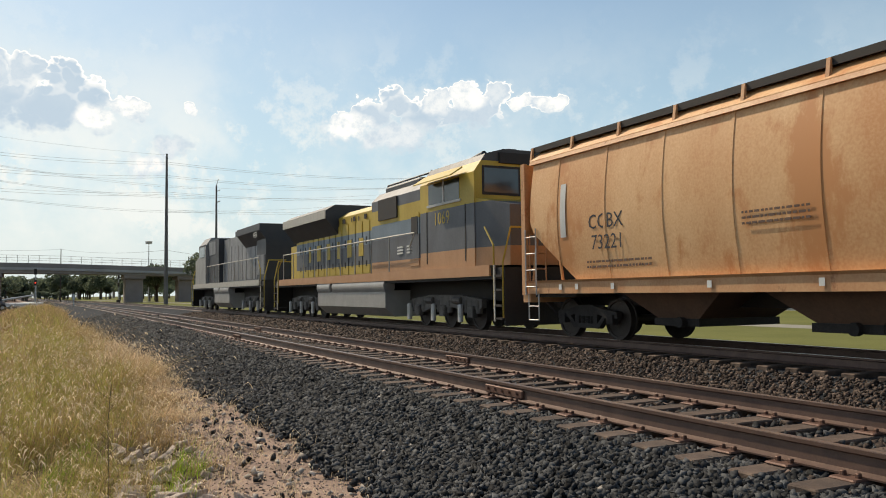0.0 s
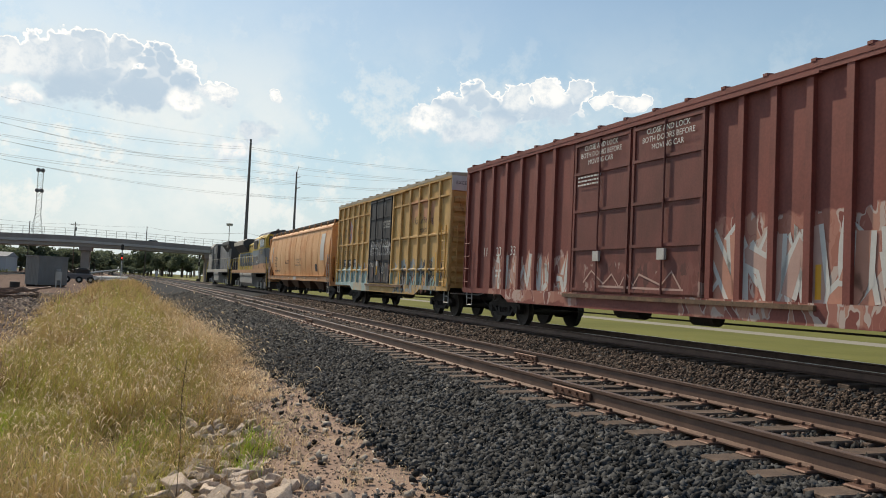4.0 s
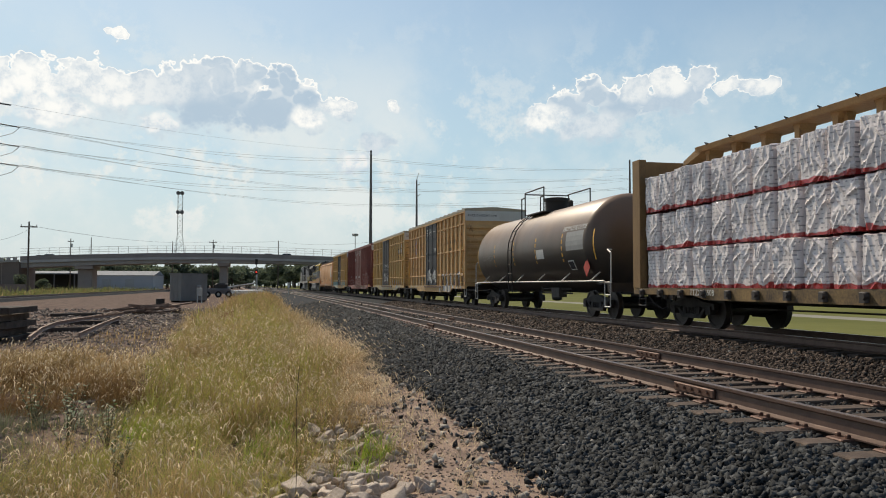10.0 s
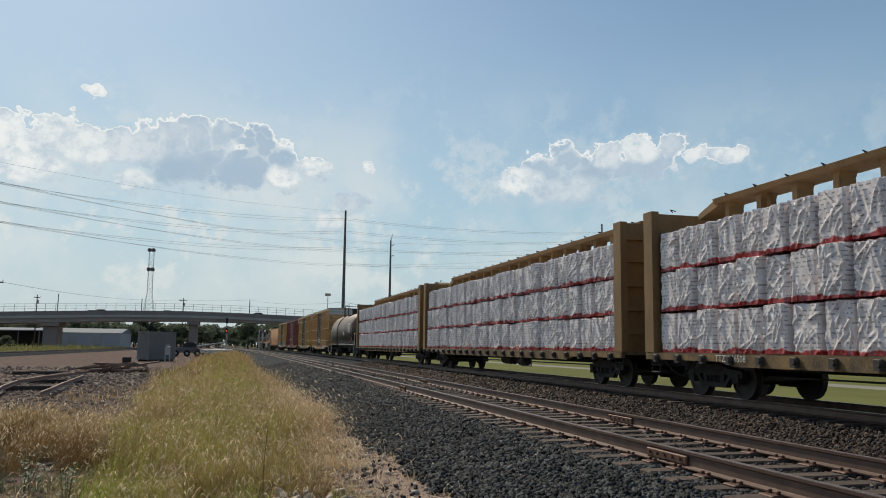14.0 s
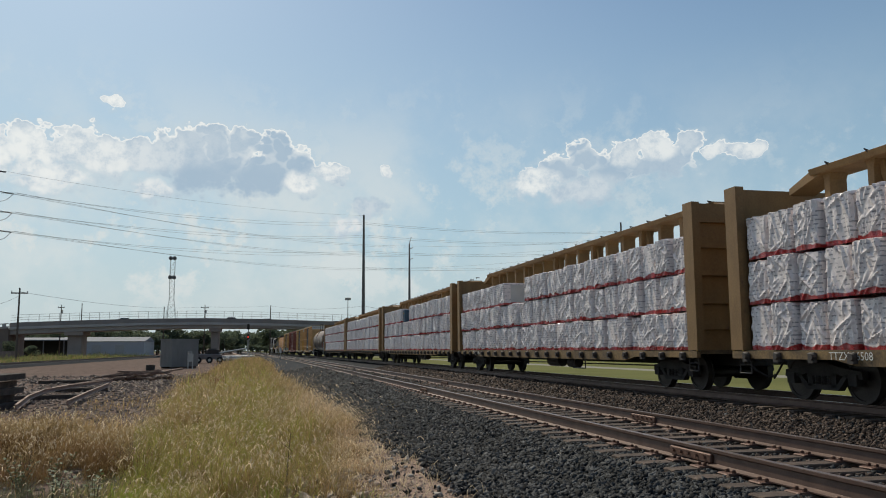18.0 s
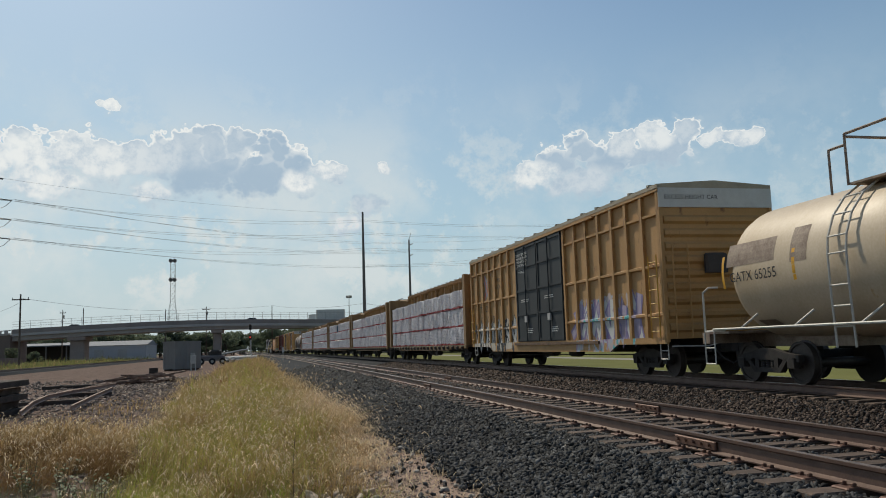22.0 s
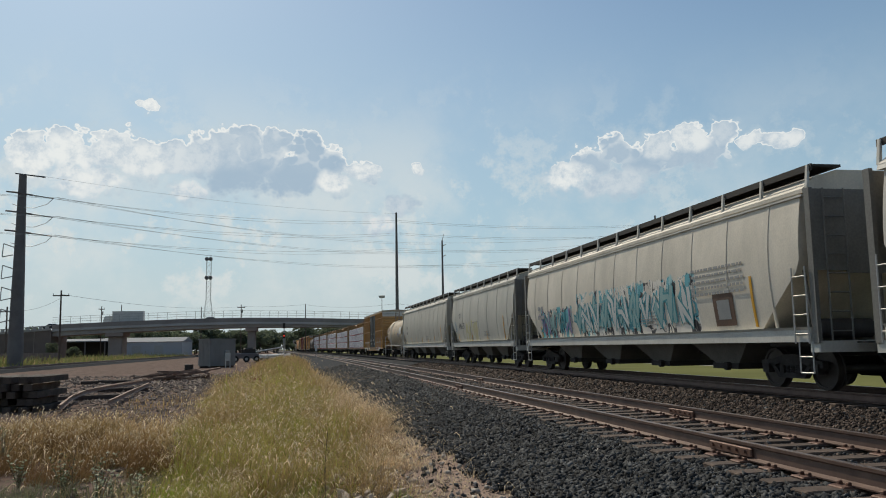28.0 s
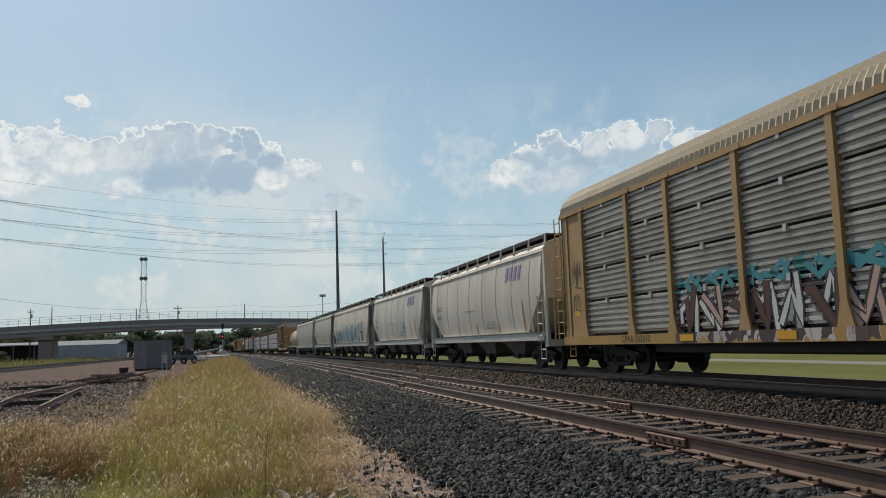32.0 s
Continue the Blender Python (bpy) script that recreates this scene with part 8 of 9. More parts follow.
def side_rails(car, ys, z0, z1, mat):
    part("handrail", Shape().wire([(-1.52, ys[0], z1 - 0.4), (-1.52, ys[0] - 0.4, z1)] + [(-1.52, ys[-1], z1)], 0.024), mat, car)
    for y in ys[1:]:
        part("stanchion", Shape().tube((-1.52, y, z0), (-1.52, y, z1), 0.02, n=6), mat, car)


def set_heights(car, base, slope, ys=((0, 0), (-30, -30))):
    """Raises the body above the trucks to its walkway height, and sets its lengths."""
    skip = ("truck", "wheelset", "brake_shoe", "coupler", "knuckle")
    za, zb = (0.0, 0.6, 1.45, 5.0), (0.0, 0.6, base, base + 3.55 * slope)
    ya, yb = [q[0] for q in ys][::-1], [q[1] for q in ys][::-1]
    for ob in car.children_recursive:
        if ob.name.startswith(skip) or (ob.parent and ob.parent.name.startswith(skip)) or not ob.data:
            continue
        t = ob.matrix_basis.translation
        if t.length > 0.01:
            ob.matrix_basis.translation = (t.x, float(np.interp(t.y, ya, yb)), float(np.interp(t.z, za, zb)))
            continue
        for v in ob.data.vertices:
            v.co.z, v.co.y = float(np.interp(v.co.z, za, zb)), float(np.interp(v.co.y, ya, yb))


# second engine, in the yellow and slate livery; its cab is at the rear
L = 22.4
e2 = thing("locomotive", "yellow and slate diesel locomotive with peach stripe, cab trailing", "locomotive", "locomotives")
loco_base(e2, L, M["loco_peach"], M["tank_grey"], -7.2, -14.4)
part("hood", Shape().loft([[(-0.95, y, 1.45), (-0.95, y, 3.6), (-0.6, y, 3.82), (0.6, y, 3.82), (0.95, y, 3.6), (0.95, y, 1.45)] for y in (-13.6, -2.2)]), M["loco_hood"], e2)
for i in range(15):
    y = -2.6 - i * 0.76
    part("hood_door", Shape().box(-0.975, -0.952, y - 0.68, y - 0.04, 1.52, 3.3), M["loco_hood"], e2)
    part("door_latch", Shape().box(-0.99, -0.975, y - 0.4, y - 0.34, 2.5, 2.75).box(-0.99, -0.975, y - 0.4, y - 0.34, 1.75, 1.95).box(-0.99, -0.975, y - 0.4, y - 0.34, 3.34, 3.5), M["black"], e2)
part("radiator_wing", Shape().loft([[(-0.96, y, 3.0), (-1.5, y, 3.62), (-1.5, y, 3.9), (-1.1, y, 4.12), (1.1, y, 4.12), (1.5, y, 3.9), (1.5, y, 3.62), (0.96, y, 3.0)] for y in (-8.2, -1.9)]), M["loco_dark"], e2, "flared radiator")
part("wing_lip", Shape().box(-1.53, -1.5, -8.2, -1.9, 3.6, 3.92), M["handrail"], e2)
part("end_sand_box", Shape().box(-0.95, 0.95, -2.2, -1.3, 1.45, 2.9), M["loco_gold"], e2)
part("inverter_cabinet", Shape().loft([[(-1.25, y, 1.45), (-1.25, y, 3.75), (-0.95, y, 4.02), (0.95, y, 4.02), (1.25, y, 3.75), (1.25, y, 1.45)] for y in (-17.2, -12.6)]), M["loco_cabinet"], e2)
part("air_intake", Shape().box(-1.3, -1.24, -14.9, -13.3, 3.1, 3.75), M["black"], e2)
for k in range(2):
    for j in range(3):
        part("louvre", Shape().box(-1.275, -1.252, -14.9 - k * 0.75 - 0.45, -14.9 - k * 0.75, 1.98 + j * 0.09, 2.03 + j * 0.09), M["white_paint"], e2)
cab = part("cab", Shape().loft([[(-1.5, y, 1.45), (-1.5, y, 3.75), (-1.15, y, 4.2), (-0.6, y, 4.34), (0.6, y, 4.34), (1.15, y, 4.2), (1.5, y, 3.75), (1.5, y, 1.45)] for y in (-20.00, -17.20)]), M["loco_cab"], e2)
part("side_window", Shape().box(-1.515, -1.495, -19.30, -17.70, 3.15, 3.7), M["glass"], cab)
part("window_frame", Shape().box(-1.53, -1.5, -19.38, -17.62, 3.1, 3.16).box(-1.53, -1.5, -18.55, -18.48, 3.1, 3.74), M["steel_bright"], cab)
part("awning", Shape().prism_y([(-1.52, 3.95), (-1.9, 3.72), (-1.9, 3.69), (-1.52, 3.9)], -19.50, -17.50), M["loco_gold"], cab)
part("windscreen", Shape().box(-1.2, -0.15, -20.02, -20.00, 3.25, 3.85), M["glass"], cab)
part("windscreen", Shape().box(0.15, 1.2, -20.02, -20.00, 3.25, 3.85), M["glass"], cab)
part("screen_seal", Shape().box(-1.26, -0.09, -20.01, -19.99, 3.19, 3.91), M["black"], cab)
part("number_board", Shape().box(-0.75, 0.75, -20.10, -19.90, 3.98, 4.24), M["black"], cab)
part("nose", Shape().loft([[(-1.48, -19.99, 1.45), (-1.48, -19.99, 3.1), (1.48, -19.99, 3.1), (1.48, -19.99, 1.45)], [(-1.2, -21.70, 1.45), (-1.2, -21.70, 2.85), (1.2, -21.70, 2.85), (1.2, -21.70, 1.45)]]), M["loco_cab"], e2)
part("headlight", Shape().turned_y(0, 2.98, [(-21.50, 0.2), (-21.10, 0.22)], 14), M["steel_bright"], e2)
part("roof_horn", Shape().tube((-0.3, -18.00, 4.42), (-0.3, -18.70, 4.45), 0.05, 0.1, 10).box(-0.4, 0.4, -17.80, -17.60, 4.33, 4.42), M["loco_dark"], e2)
for y in (-18.50, -19.20, -19.70):
    part("antenna", Shape().bevel_box(-0.25, 0.1, y, y + 0.3, 4.34, 4.43, 0.03), M["loco_dark"], e2)
for k in range(7):
    slab(e2, -4.4 - k * 1.28, 2.42, 0.5 if k % 3 else 0.3, 0.62, M["loco_gold"], x=-0.985, name="company_letter")
for k in range(9):
    part("hood_vent", Shape().box(-0.99, -0.975, -3.0 - k * 1.2, -2.75 - k * 1.2, 3.36, 3.52), M["black"], e2)
part("roof_rail", Shape().wire([(-0.7, -17.3, 4.05), (-0.7, -17.2, 4.3), (-0.7, -12.8, 4.3), (-0.7, -12.7, 4.05)], 0.03), M["loco_dark"], e2)
part("roof_cooler", Shape().bevel_box(-0.9, 0.9, -15.9, -13.0, 4.02, 4.22, 0.06), M["loco_dark"], e2)
part("cabinet_door", Shape().box(-1.275, -1.252, -16.6, -15.9, 1.6, 3.1), M["loco_cabinet"], e2)
part("cabinet_window", Shape().box(-1.29, -1.27, -16.5, -16.05, 2.5, 3.0), M["black"], e2)
text(e2, "1069", -18.40, 2.75, 0.52, M["loco_gold"], x=-1.51)
for y in (-19.60, -17.60):
    part("cab_door_line", Shape().box(-1.51, -1.502, y, y + 0.04, 1.6, 3.0), M["black"], cab)
side_rails(e2, [-16.4, -14.8, -13.2, -11.6, -10.0, -8.4, -6.8, -5.2, -3.6, -2.0], 1.45, 2.5, M["handrail"])
set_heights(e2, 1.7, 1.09, ((0, 0), (-17.2, -17.4), (-20, -20.8), (-21.7, -22.1), (-22.4, -22.4)))
CARS.append((e2, 39.6))

# leading engine, dark grey; its cab is in front
e1 = thing("locomotive", "dark grey diesel locomotive with pale nose, leading", "locomotive", "locomotives")
loco_base(e1, L, M["handrail"], M["tank_grey"], -9.0, -13.6)
part("nose", Shape().loft([[(-1.5, -3.2, 1.45), (-1.5, -3.2, 3.1), (1.5, -3.2, 3.1), (1.5, -3.2, 1.45)], [(-1.4, -1.2, 1.45), (-1.4, -1.2, 2.9), (1.4, -1.2, 2.9), (1.4, -1.2, 1.45)]]), M["ge_nose"], e1)
cab1 = part("cab", Shape().loft([[(-1.5, y, 1.45), (-1.5, y, 3.7), (-1.1, y, 4.2), (1.1, y, 4.2), (1.5, y, 3.7), (1.5, y, 1.45)] for y in (-5.8, -3.2)]), M["ge_nose"], e1)
part("side_window", Shape().box(-1.52, -1.49, -5.5, -3.5, 3.05, 3.65), M["glass"], cab1)
part("cab_band", Shape().box(-1.506, -1.49, -5.8, -3.2, 3.7, 3.78), M["loco_dark"], cab1)
part("equipment_cabinet", Shape().box(-1.3, 1.3, -9.3, -5.8, 1.45, 3.95), M["loco_dark"], e1)
part("intake_louvre", Shape().box(-1.33, -1.3, -8.4, -6.2, 3.1, 3.85), M["ge_side"], e1)
part("hood", Shape().box(-0.95, 0.95, -19.2, -9.3, 1.45, 3.85), M["ge_side"], e1)
for i in range(9):
    part("hood_door", Shape().box(-0.98, -0.952, -9.6 - i * 1.05 - 0.95, -9.6 - i * 1.05, 1.55, 3.4), M["ge_side"], e1)
part("exhaust_housing", Shape().box(-0.7, 0.7, -13.5, -11.5, 3.852, 4.2), M["loco_dark"], e1)
part("radiator_wing", Shape().loft([[(-0.96, y, 3.1), (-1.5, y, 3.7), (-1.5, y, 4.0), (1.5, y, 4.0), (1.5, y, 3.7), (0.96, y, 3.1)] for y in (-21.0, -15.6)]), M["loco_dark"], e1)
part("radiator_cabinet", Shape().box(-1.2, 1.2, -21.2, -19.2, 1.45, 3.3), M["loco_dark"], e1)
for i in range(6):
    part("vent", Shape().box(-1.24, -1.2, -19.4 - i * 0.28 - 0.2, -19.4 - i * 0.28, 1.7, 2.6), M["ge_side"], e1)
text(e1, "4454", -20.1, 3.5, 0.42, M["white_paint"], x=-1.52)
side_rails(e1, [-6.0, -7.5, -9.0, -10.5, -12.0, -13.5, -15.0, -16.5, -18.0, -19.5, -21.0], 1.45, 2.45, M["handrail"])
set_heights(e1, 1.8, 1.16)
CARS.append((e1, 63.4))

# ---------------- road bridge ----------------
BY = 226.0


def deck_top(x):
    """Top of the parapet; the road climbs over the tracks and falls to both sides."""
    return float(np.interp(x, [-240, -110, -75, -60, -45, -30, -15, 0, 15, 60, 200, 320], [2.0, 5.0, 7.3, 8.4, 8.95, 9.4, 9.6, 9.4, 8.95, 7.5, 3.6, 2.0]))


bridge = thing("road_bridge", "long weathered concrete road bridge over the tracks", "bridge", kind="structure")
xs = [-62 + 4 * i for i in range(98)]
girder = Shape()
girder.loft([[(x, BY + 0.4, deck_top(x) - 2.7 + 0.008 * (x + 30)), (x, BY + 0.4, deck_top(x) - 1.2), (x, BY + 11, deck_top(x) - 1.2), (x, BY + 11, deck_top(x) - 2.7 + 0.008 * (x + 30))] for x in xs])
part("girder", girder, M["concrete"], bridge)
part("slab_edge", Shape().loft([[(x, BY - 0.3, deck_top(x) - 1.75), (x, BY - 0.3, deck_top(x) - 1.1), (x, BY + 12, deck_top(x) - 1.1), (x, BY + 12, deck_top(x) - 1.75)] for x in xs]), M["concrete_light"], bridge)
for yy in (BY - 0.3, BY + 11.6):
    part("parapet", Shape().loft([[(x, yy, deck_top(x) - 1.1), (x, yy, deck_top(x)), (x, yy + 0.35, deck_top(x)), (x, yy + 0.35, deck_top(x) - 1.1)] for x in xs]), M["parapet"], bridge)
for px, w in ((-47.0, 1.7), (-12.0, 1.0), (20.0, 2.2), (33.0, 1.8), (75.0, 2.0), (115.0, 2.0)):
    zt = deck_top(px) - 2.7 + 0.008 * (px + 30)
    p = part("pier", Shape().bevel_box(px - w, px + w, BY + 2, BY + 9, GROUND - 0.5, zt - 0.9, 0.15), M["pier"], bridge)
    part("pier_cap", Shape().box(px - w - 0.5, px + w + 0.5, BY + 0.6, BY + 10.6, zt - 0.95, zt + 0.02), M["pier"], p)
post = Shape().tube((0, 0, 0), (0, 0, 1.9), 0.05, n=5).mesh("fence_post", M["galv"])
for i in range(78):
    x = -60 + i * 2.4
    ob = new("fence_post", post)
    ob.parent = bridge
    ob.matrix_basis = pose(x, BY - 0.1, deck_top(x))
for h in (0.65, 1.25, 1.9):
    part("fence_rail", Shape().wire([(x, BY - 0.1, deck_top(x) + h) for x in xs[:48]], 0.035, 5), M["galv"], bridge)
# approach on the left: earth fill behind a retaining wall
xa = [-62 - 6 * i for i in range(30)]
emb = thing("retaining_wall", "brown panelled retaining wall carrying the approach road", "wall", kind="structure")
part("wall", Shape().loft([[(x, BY - 1, GROUND - 0.5), (x, BY - 1, deck_top(x) - 1.4), (x, BY + 14, deck_top(x) - 1.4), (x, BY + 14, GROUND - 0.5)] for x in xa]), M["retaining"], emb)
part("coping", Shape().loft([[(x, BY - 1.3, deck_top(x) - 1.4), (x, BY - 1.3, deck_top(x) - 0.9), (x, BY - 0.8, deck_top(x) - 0.9), (x, BY - 0.8, deck_top(x) - 1.4)] for x in xa]), M["concrete"], emb)
baluster = Shape().box(-0.45, 0.45, BY - 1.2, BY - 0.9, 0, 0.6).mesh("baluster", M["concrete_light"])
for i in range(28):
    x = -63 - i * 1.5
    ob = new("baluster", baluster)
    ob.parent = emb
    ob.matrix_basis = pose(x, 0, deck_top(x) - 0.9)
part("top_rail", Shape().loft([[(x, BY - 1.25, deck_top(x) - 0.3), (x, BY - 1.25, deck_top(x) - 0.1), (x, BY - 0.85, deck_top(x) - 0.1), (x, BY - 0.85, deck_top(x) - 0.3)] for x in xa]), M["concrete_light"], emb)
for i in range(6):
    x = -66 - i * 6
    part("panel_joint", Shape().box(x - 0.06, x + 0.06, BY - 1.03, BY - 0.99, GROUND - 0.5, deck_top(x) - 1.45), M["pier"], emb)

# vehicles on the bridge
VEHICLES = []
car_paints = [material("car_paint_%s" % n, c, None, 0.3, 0.2, scale=2, bump=0, amount=0.2) for n, c in (("dark", (0.03, 0.03, 0.035)), ("silver", (0.4, 0.41, 0.42)), ("white", (0.6, 0.6, 0.58)), ("maroon", (0.1, 0.03, 0.03)))]
M["rubber"] = material("rubber", (0.02, 0.02, 0.02), None, 0.9, bump=0)


def road_car(at0, speed, paint_, words):
    v = thing("passenger_car", words, "car", "cars on the bridge")
    part("body", Shape().prism_y([(-2.2, 0.3), (-2.25, 0.75), (-1.3, 0.95), (1.5, 0.95), (2.2, 0.85), (2.25, 0.35)], -0.85, 0.85), paint_, v)
    part("cabin", Shape().loft([[(-1.5, -0.78, 0.95), (1.7, -0.78, 0.95), (1.7, 0.78, 0.95), (-1.5, 0.78, 0.95)], [(-0.7, -0.62, 1.5), (1.1, -0.62, 1.5), (1.1, 0.62, 1.5), (-0.7, 0.62, 1.5)]]), M["glass"], v)
    part("roof", Shape().box(-0.68, 1.08, -0.6, 0.6, 1.5, 1.54), paint_, v)
    for x in (-1.4, 1.4):
        for y in (-0.87, 0.87):
            part("wheel", Shape().tube((x, y - 0.1, 0.32), (x, y + 0.1, 0.32), 0.32, n=12), M["rubber"], v)
    VEHICLES.append((v, at0, speed))


for k, (at0, speed) in enumerate(((44, -10), (104.6, -10), (144.7, -10), (172, -10), (217, -10), (257, -10), (-159, 10), (-178, 10), (-95, 9.5))):
    road_car(at0, speed, car_paints[k % 4], ("dark", "silver", "white", "maroon")[k % 4] + " passenger car driving over the bridge")
lorry = thing("box_truck", "white box truck driving over the bridge", "truck")
part("cargo_box", Shape().bevel_box(-2.2, 5.6, -1.2, 1.2, 0.9, 3.9, 0.05), M["white_band"], lorry)
part("cab", Shape().prism_y([(-4.4, 0.5), (-4.5, 1.5), (-4.0, 2.6), (-2.4, 2.7), (-2.4, 0.5)], -1.1, 1.1), car_paints[2], lorry)
part("windscreen", Shape().box(-4.3, -4.1, -0.95, 0.95, 1.6, 2.4), M["glass"], lorry)
for x in (-3.5, 3.2, 4.3):
    for y in (-1.0, 1.0):
        part("wheel", Shape().tube((x, y - 0.15, 0.48), (x, y + 0.15, 0.48), 0.48, n=12), M["rubber"], lorry)
VEHICLES.append((lorry, 12.6 + 10.4 * 22.4, -10.4))

# ---------------- poles and wires ----------------


def place(az, el, d):
    return Vector((d * math.sin(radians(az)), d * math.cos(radians(az)), EYE_Z + d * math.tan(radians(el))))


P1, P2, P3, PB = place(6.97, 9.4, 165), place(10.19, 7.4, 205), place(25.0, 8.6, 190), place(-17.35, 11.15, 110)


def steel_pole(top, r, label, arms=()):
    p = thing("transmission_pole", label, "utility pole", "transmission line", at=pose(top.x, top.y, 0))
    shaft = Shape().turned_z(0, 0, [(GROUND - 1 + (top.z - GROUND + 1) * k / 6, r * (1 - 0.55 * k / 6)) for k in range(7)], 12)
    part("shaft", shaft, M["weathering"], p, smooth=True)
    return p


pb = steel_pole(PB, 0.95, "massive tapered weathering steel transmission pole with line arms")
HB = [PB.z - 0.2, PB.z - 2.4, PB.z - 4.75, PB.z - 7.1]
for k, z in enumerate(HB[1:]):
    part("arm", Shape().tube((-0.2, -0.4, z), (1.1, 0.3, z - 0.1), 0.13, 0.1, 8).tube((0.2, -0.4, z), (-1.6, -0.6, z + 0.15), 0.13, 0.09, 8), M["weathering"], pb)
    for j in range(2):
        part("insulator", Shape().wire([(1.1, 0.3, z - 0.1), (1.9, 0.7, z - 0.18), (3.2, 1.4, z - 0.3)], 0.07, 8), M["galv"], pb)
    part("jumper", Shape().wire([(3.2, 1.4, z - 0.3), (2.6, 0.9, z - 1.1), (1.4, 0.2, z - 1.7), (0.2, -0.4, z - 1.75), (-0.8, -0.8, z - 1.4)], 0.035, 5), M["wirealu"], pb)
part("top_arm", Shape().tube((-0.9, 0, PB.z + 0.1), (2.4, 0.6, PB.z - 0.2), 0.08, n=6), M["weathering"], pb)
for k in range(4):
    z = PB.z - 9 - 2.6 * k
    part("side_bracket", Shape().wire([(-0.5, -0.3, z), (-1.6, -0.7, z + 0.4), (-1.7, -0.7, z - 1.2), (-0.6, -0.3, z - 0.9)], 0.06, 6), M["galv"], pb)
p1 = steel_pole(P1, 0.42, "tall slim weathering steel transmission pole")
p2 = steel_pole(P2, 0.42, "tall slim weathering steel transmission pole")
p3 = steel_pole(P3, 0.4, "slim steel transmission pole behind the train")
part("spike", Shape().tube((0, 0, P2.z), (0.5, 0, P2.z + 1.6), 0.06, n=6), M["weathering"], p2)
for z in (1.5, 4.2):
    part("arm", Shape().tube((0, 0, P2.z - z), (0.9, 0, P2.z - z + 0.5), 0.09, n=6), M["weathering"], p2)

wires = thing("power_lines", "sagging overhead power line conductors", "power line", kind="structure")


def span(a, b, sag, r=0.022):
    a, b = Vector(a), Vector(b)
    pts = []
    for i in range(15):
        u = i / 14
        p = a.lerp(b, u)
        p.z -= sag * 4 * u * (1 - u)
        pts.append(p)
    part("conductor", Shape().wire(pts, r, 4), M["wirealu"], wires)


drop1 = (1.6, 4.2, 7.4, 10.8)
for k, z in enumerate(HB[1:]):
    a = Vector((PB.x + 3.2, PB.y + 1.4, z - 0.3))
    for j in range(2):
        o = Vector((0.25 * j, 0, 0.12 * j))
        span(a + o, (P1.x + 0.3, P1.y, P1.z - drop1[k] - 0.35 * j), 1.2 + 0.3 * j)
        span(a + o * 1.4, (P2.x, P2.y, P2.z - (0.6, 2.9, 6.2)[k] - 0.3 * j), 1.6 + 0.2 * j)
        span(a + o, a + Vector((-90, -110 + 6 * k, -4 + 3 * k)), 2.5)
span((PB.x + 1, PB.y, PB.z), (P1.x, P1.y, P1.z - 0.2), 1.0, 0.015)
for k, dz in enumerate(drop1):
    for j in range(2):
        span((P1.x + 0.3, P1.y, P1.z - dz - 0.35 * j), (P3.x, P3.y, P3.z - 2.0 - 2.2 * k - 0.3 * j), 1.0)
for k, dz in enumerate((0.6, 2.9, 6.2)):
    span((P2.x, P2.y, P2.z - dz), (P3.x + 12, P3.y + 30, P3.z + 0.8 - 1.6 * k), 1.0)


def wood_pole(az, el, d, label, arm=1.2, transformer=False):
    t = place(az, el, d)
    p = thing("wooden_pole", label, "utility pole", "distribution poles", at=pose(t.x, t.y, 0))
    part("shaft", Shape().tube((0, 0, GROUND - 0.6), (0, 0, t.z), 0.17, 0.11, 10), M["polewood"], p, smooth=True)
    if arm:
        part("crossarm", Shape().box(-arm, arm, -0.06, 0.06, t.z - 0.9, t.z - 0.72), M["polewood"], p)
        for x in (-arm + 0.1, 0.0, arm - 0.1):
            part("insulator", Shape().turned_z(x, 0, [(t.z - 0.72, 0.05), (t.z - 0.55, 0.07), (t.z - 0.45, 0.03)], 8), M["galv"], p)
    if transformer:
        part("transformer", Shape().turned_z(0.3, 0, [(t.z - 2.4, 0.2), (t.z - 1.5, 0.22), (t.z - 1.4, 0.1)], 10), M["galv"], p)
    return t


D = [wood_pole(-14.9, 3.95, 140, "wooden utility pole with crossarm by the yard track"), wood_pole(-12.5, 2.95, 250, "distant wooden pole with transformer", 0.8, True),
     wood_pole(-11.3, 3.05, 252, "slender distant pole beside the bridge", 0), wood_pole(-3.7, 3.05, 245, "wooden utility pole beyond the bridge", 1.1, True),
     wood_pole(0.63, 3.05, 250, "slender distant pole beyond the bridge", 0), wood_pole(-17.9, 2.9, 150, "leaning wooden pole near the steel pole", 1.0),
     wood_pole(-6.3, 2.9, 250, "slender distant pole beyond the bridge", 0)]
span(D[0] - Vector((0, 0, 0.6)), D[3] - Vector((0, 0, 0.5)), 1.2, 0.03)
span(D[3] - Vector((0, 0, 0.5)), D[4] - Vector((0, 0, 0.1)), 0.3, 0.03)
span(D[4] - Vector((0, 0, 0.1)), (P1.x, P1.y, P1.z - 18.6), 0.8, 0.03)
span((P1.x, P1.y, P1.z - 18.6), (P1.x + 40, P1.y + 20, P1.z - 20.5), 0.8, 0.03)
span(D[0] - Vector((0, 0, 1.2)), D[5] + Vector((0, 0, -0.5)), 0.8, 0.02)
span(D[5] - Vector((0, 0, 0.5)), D[5] + Vector((-40, -20, 0)), 0.8, 0.02)

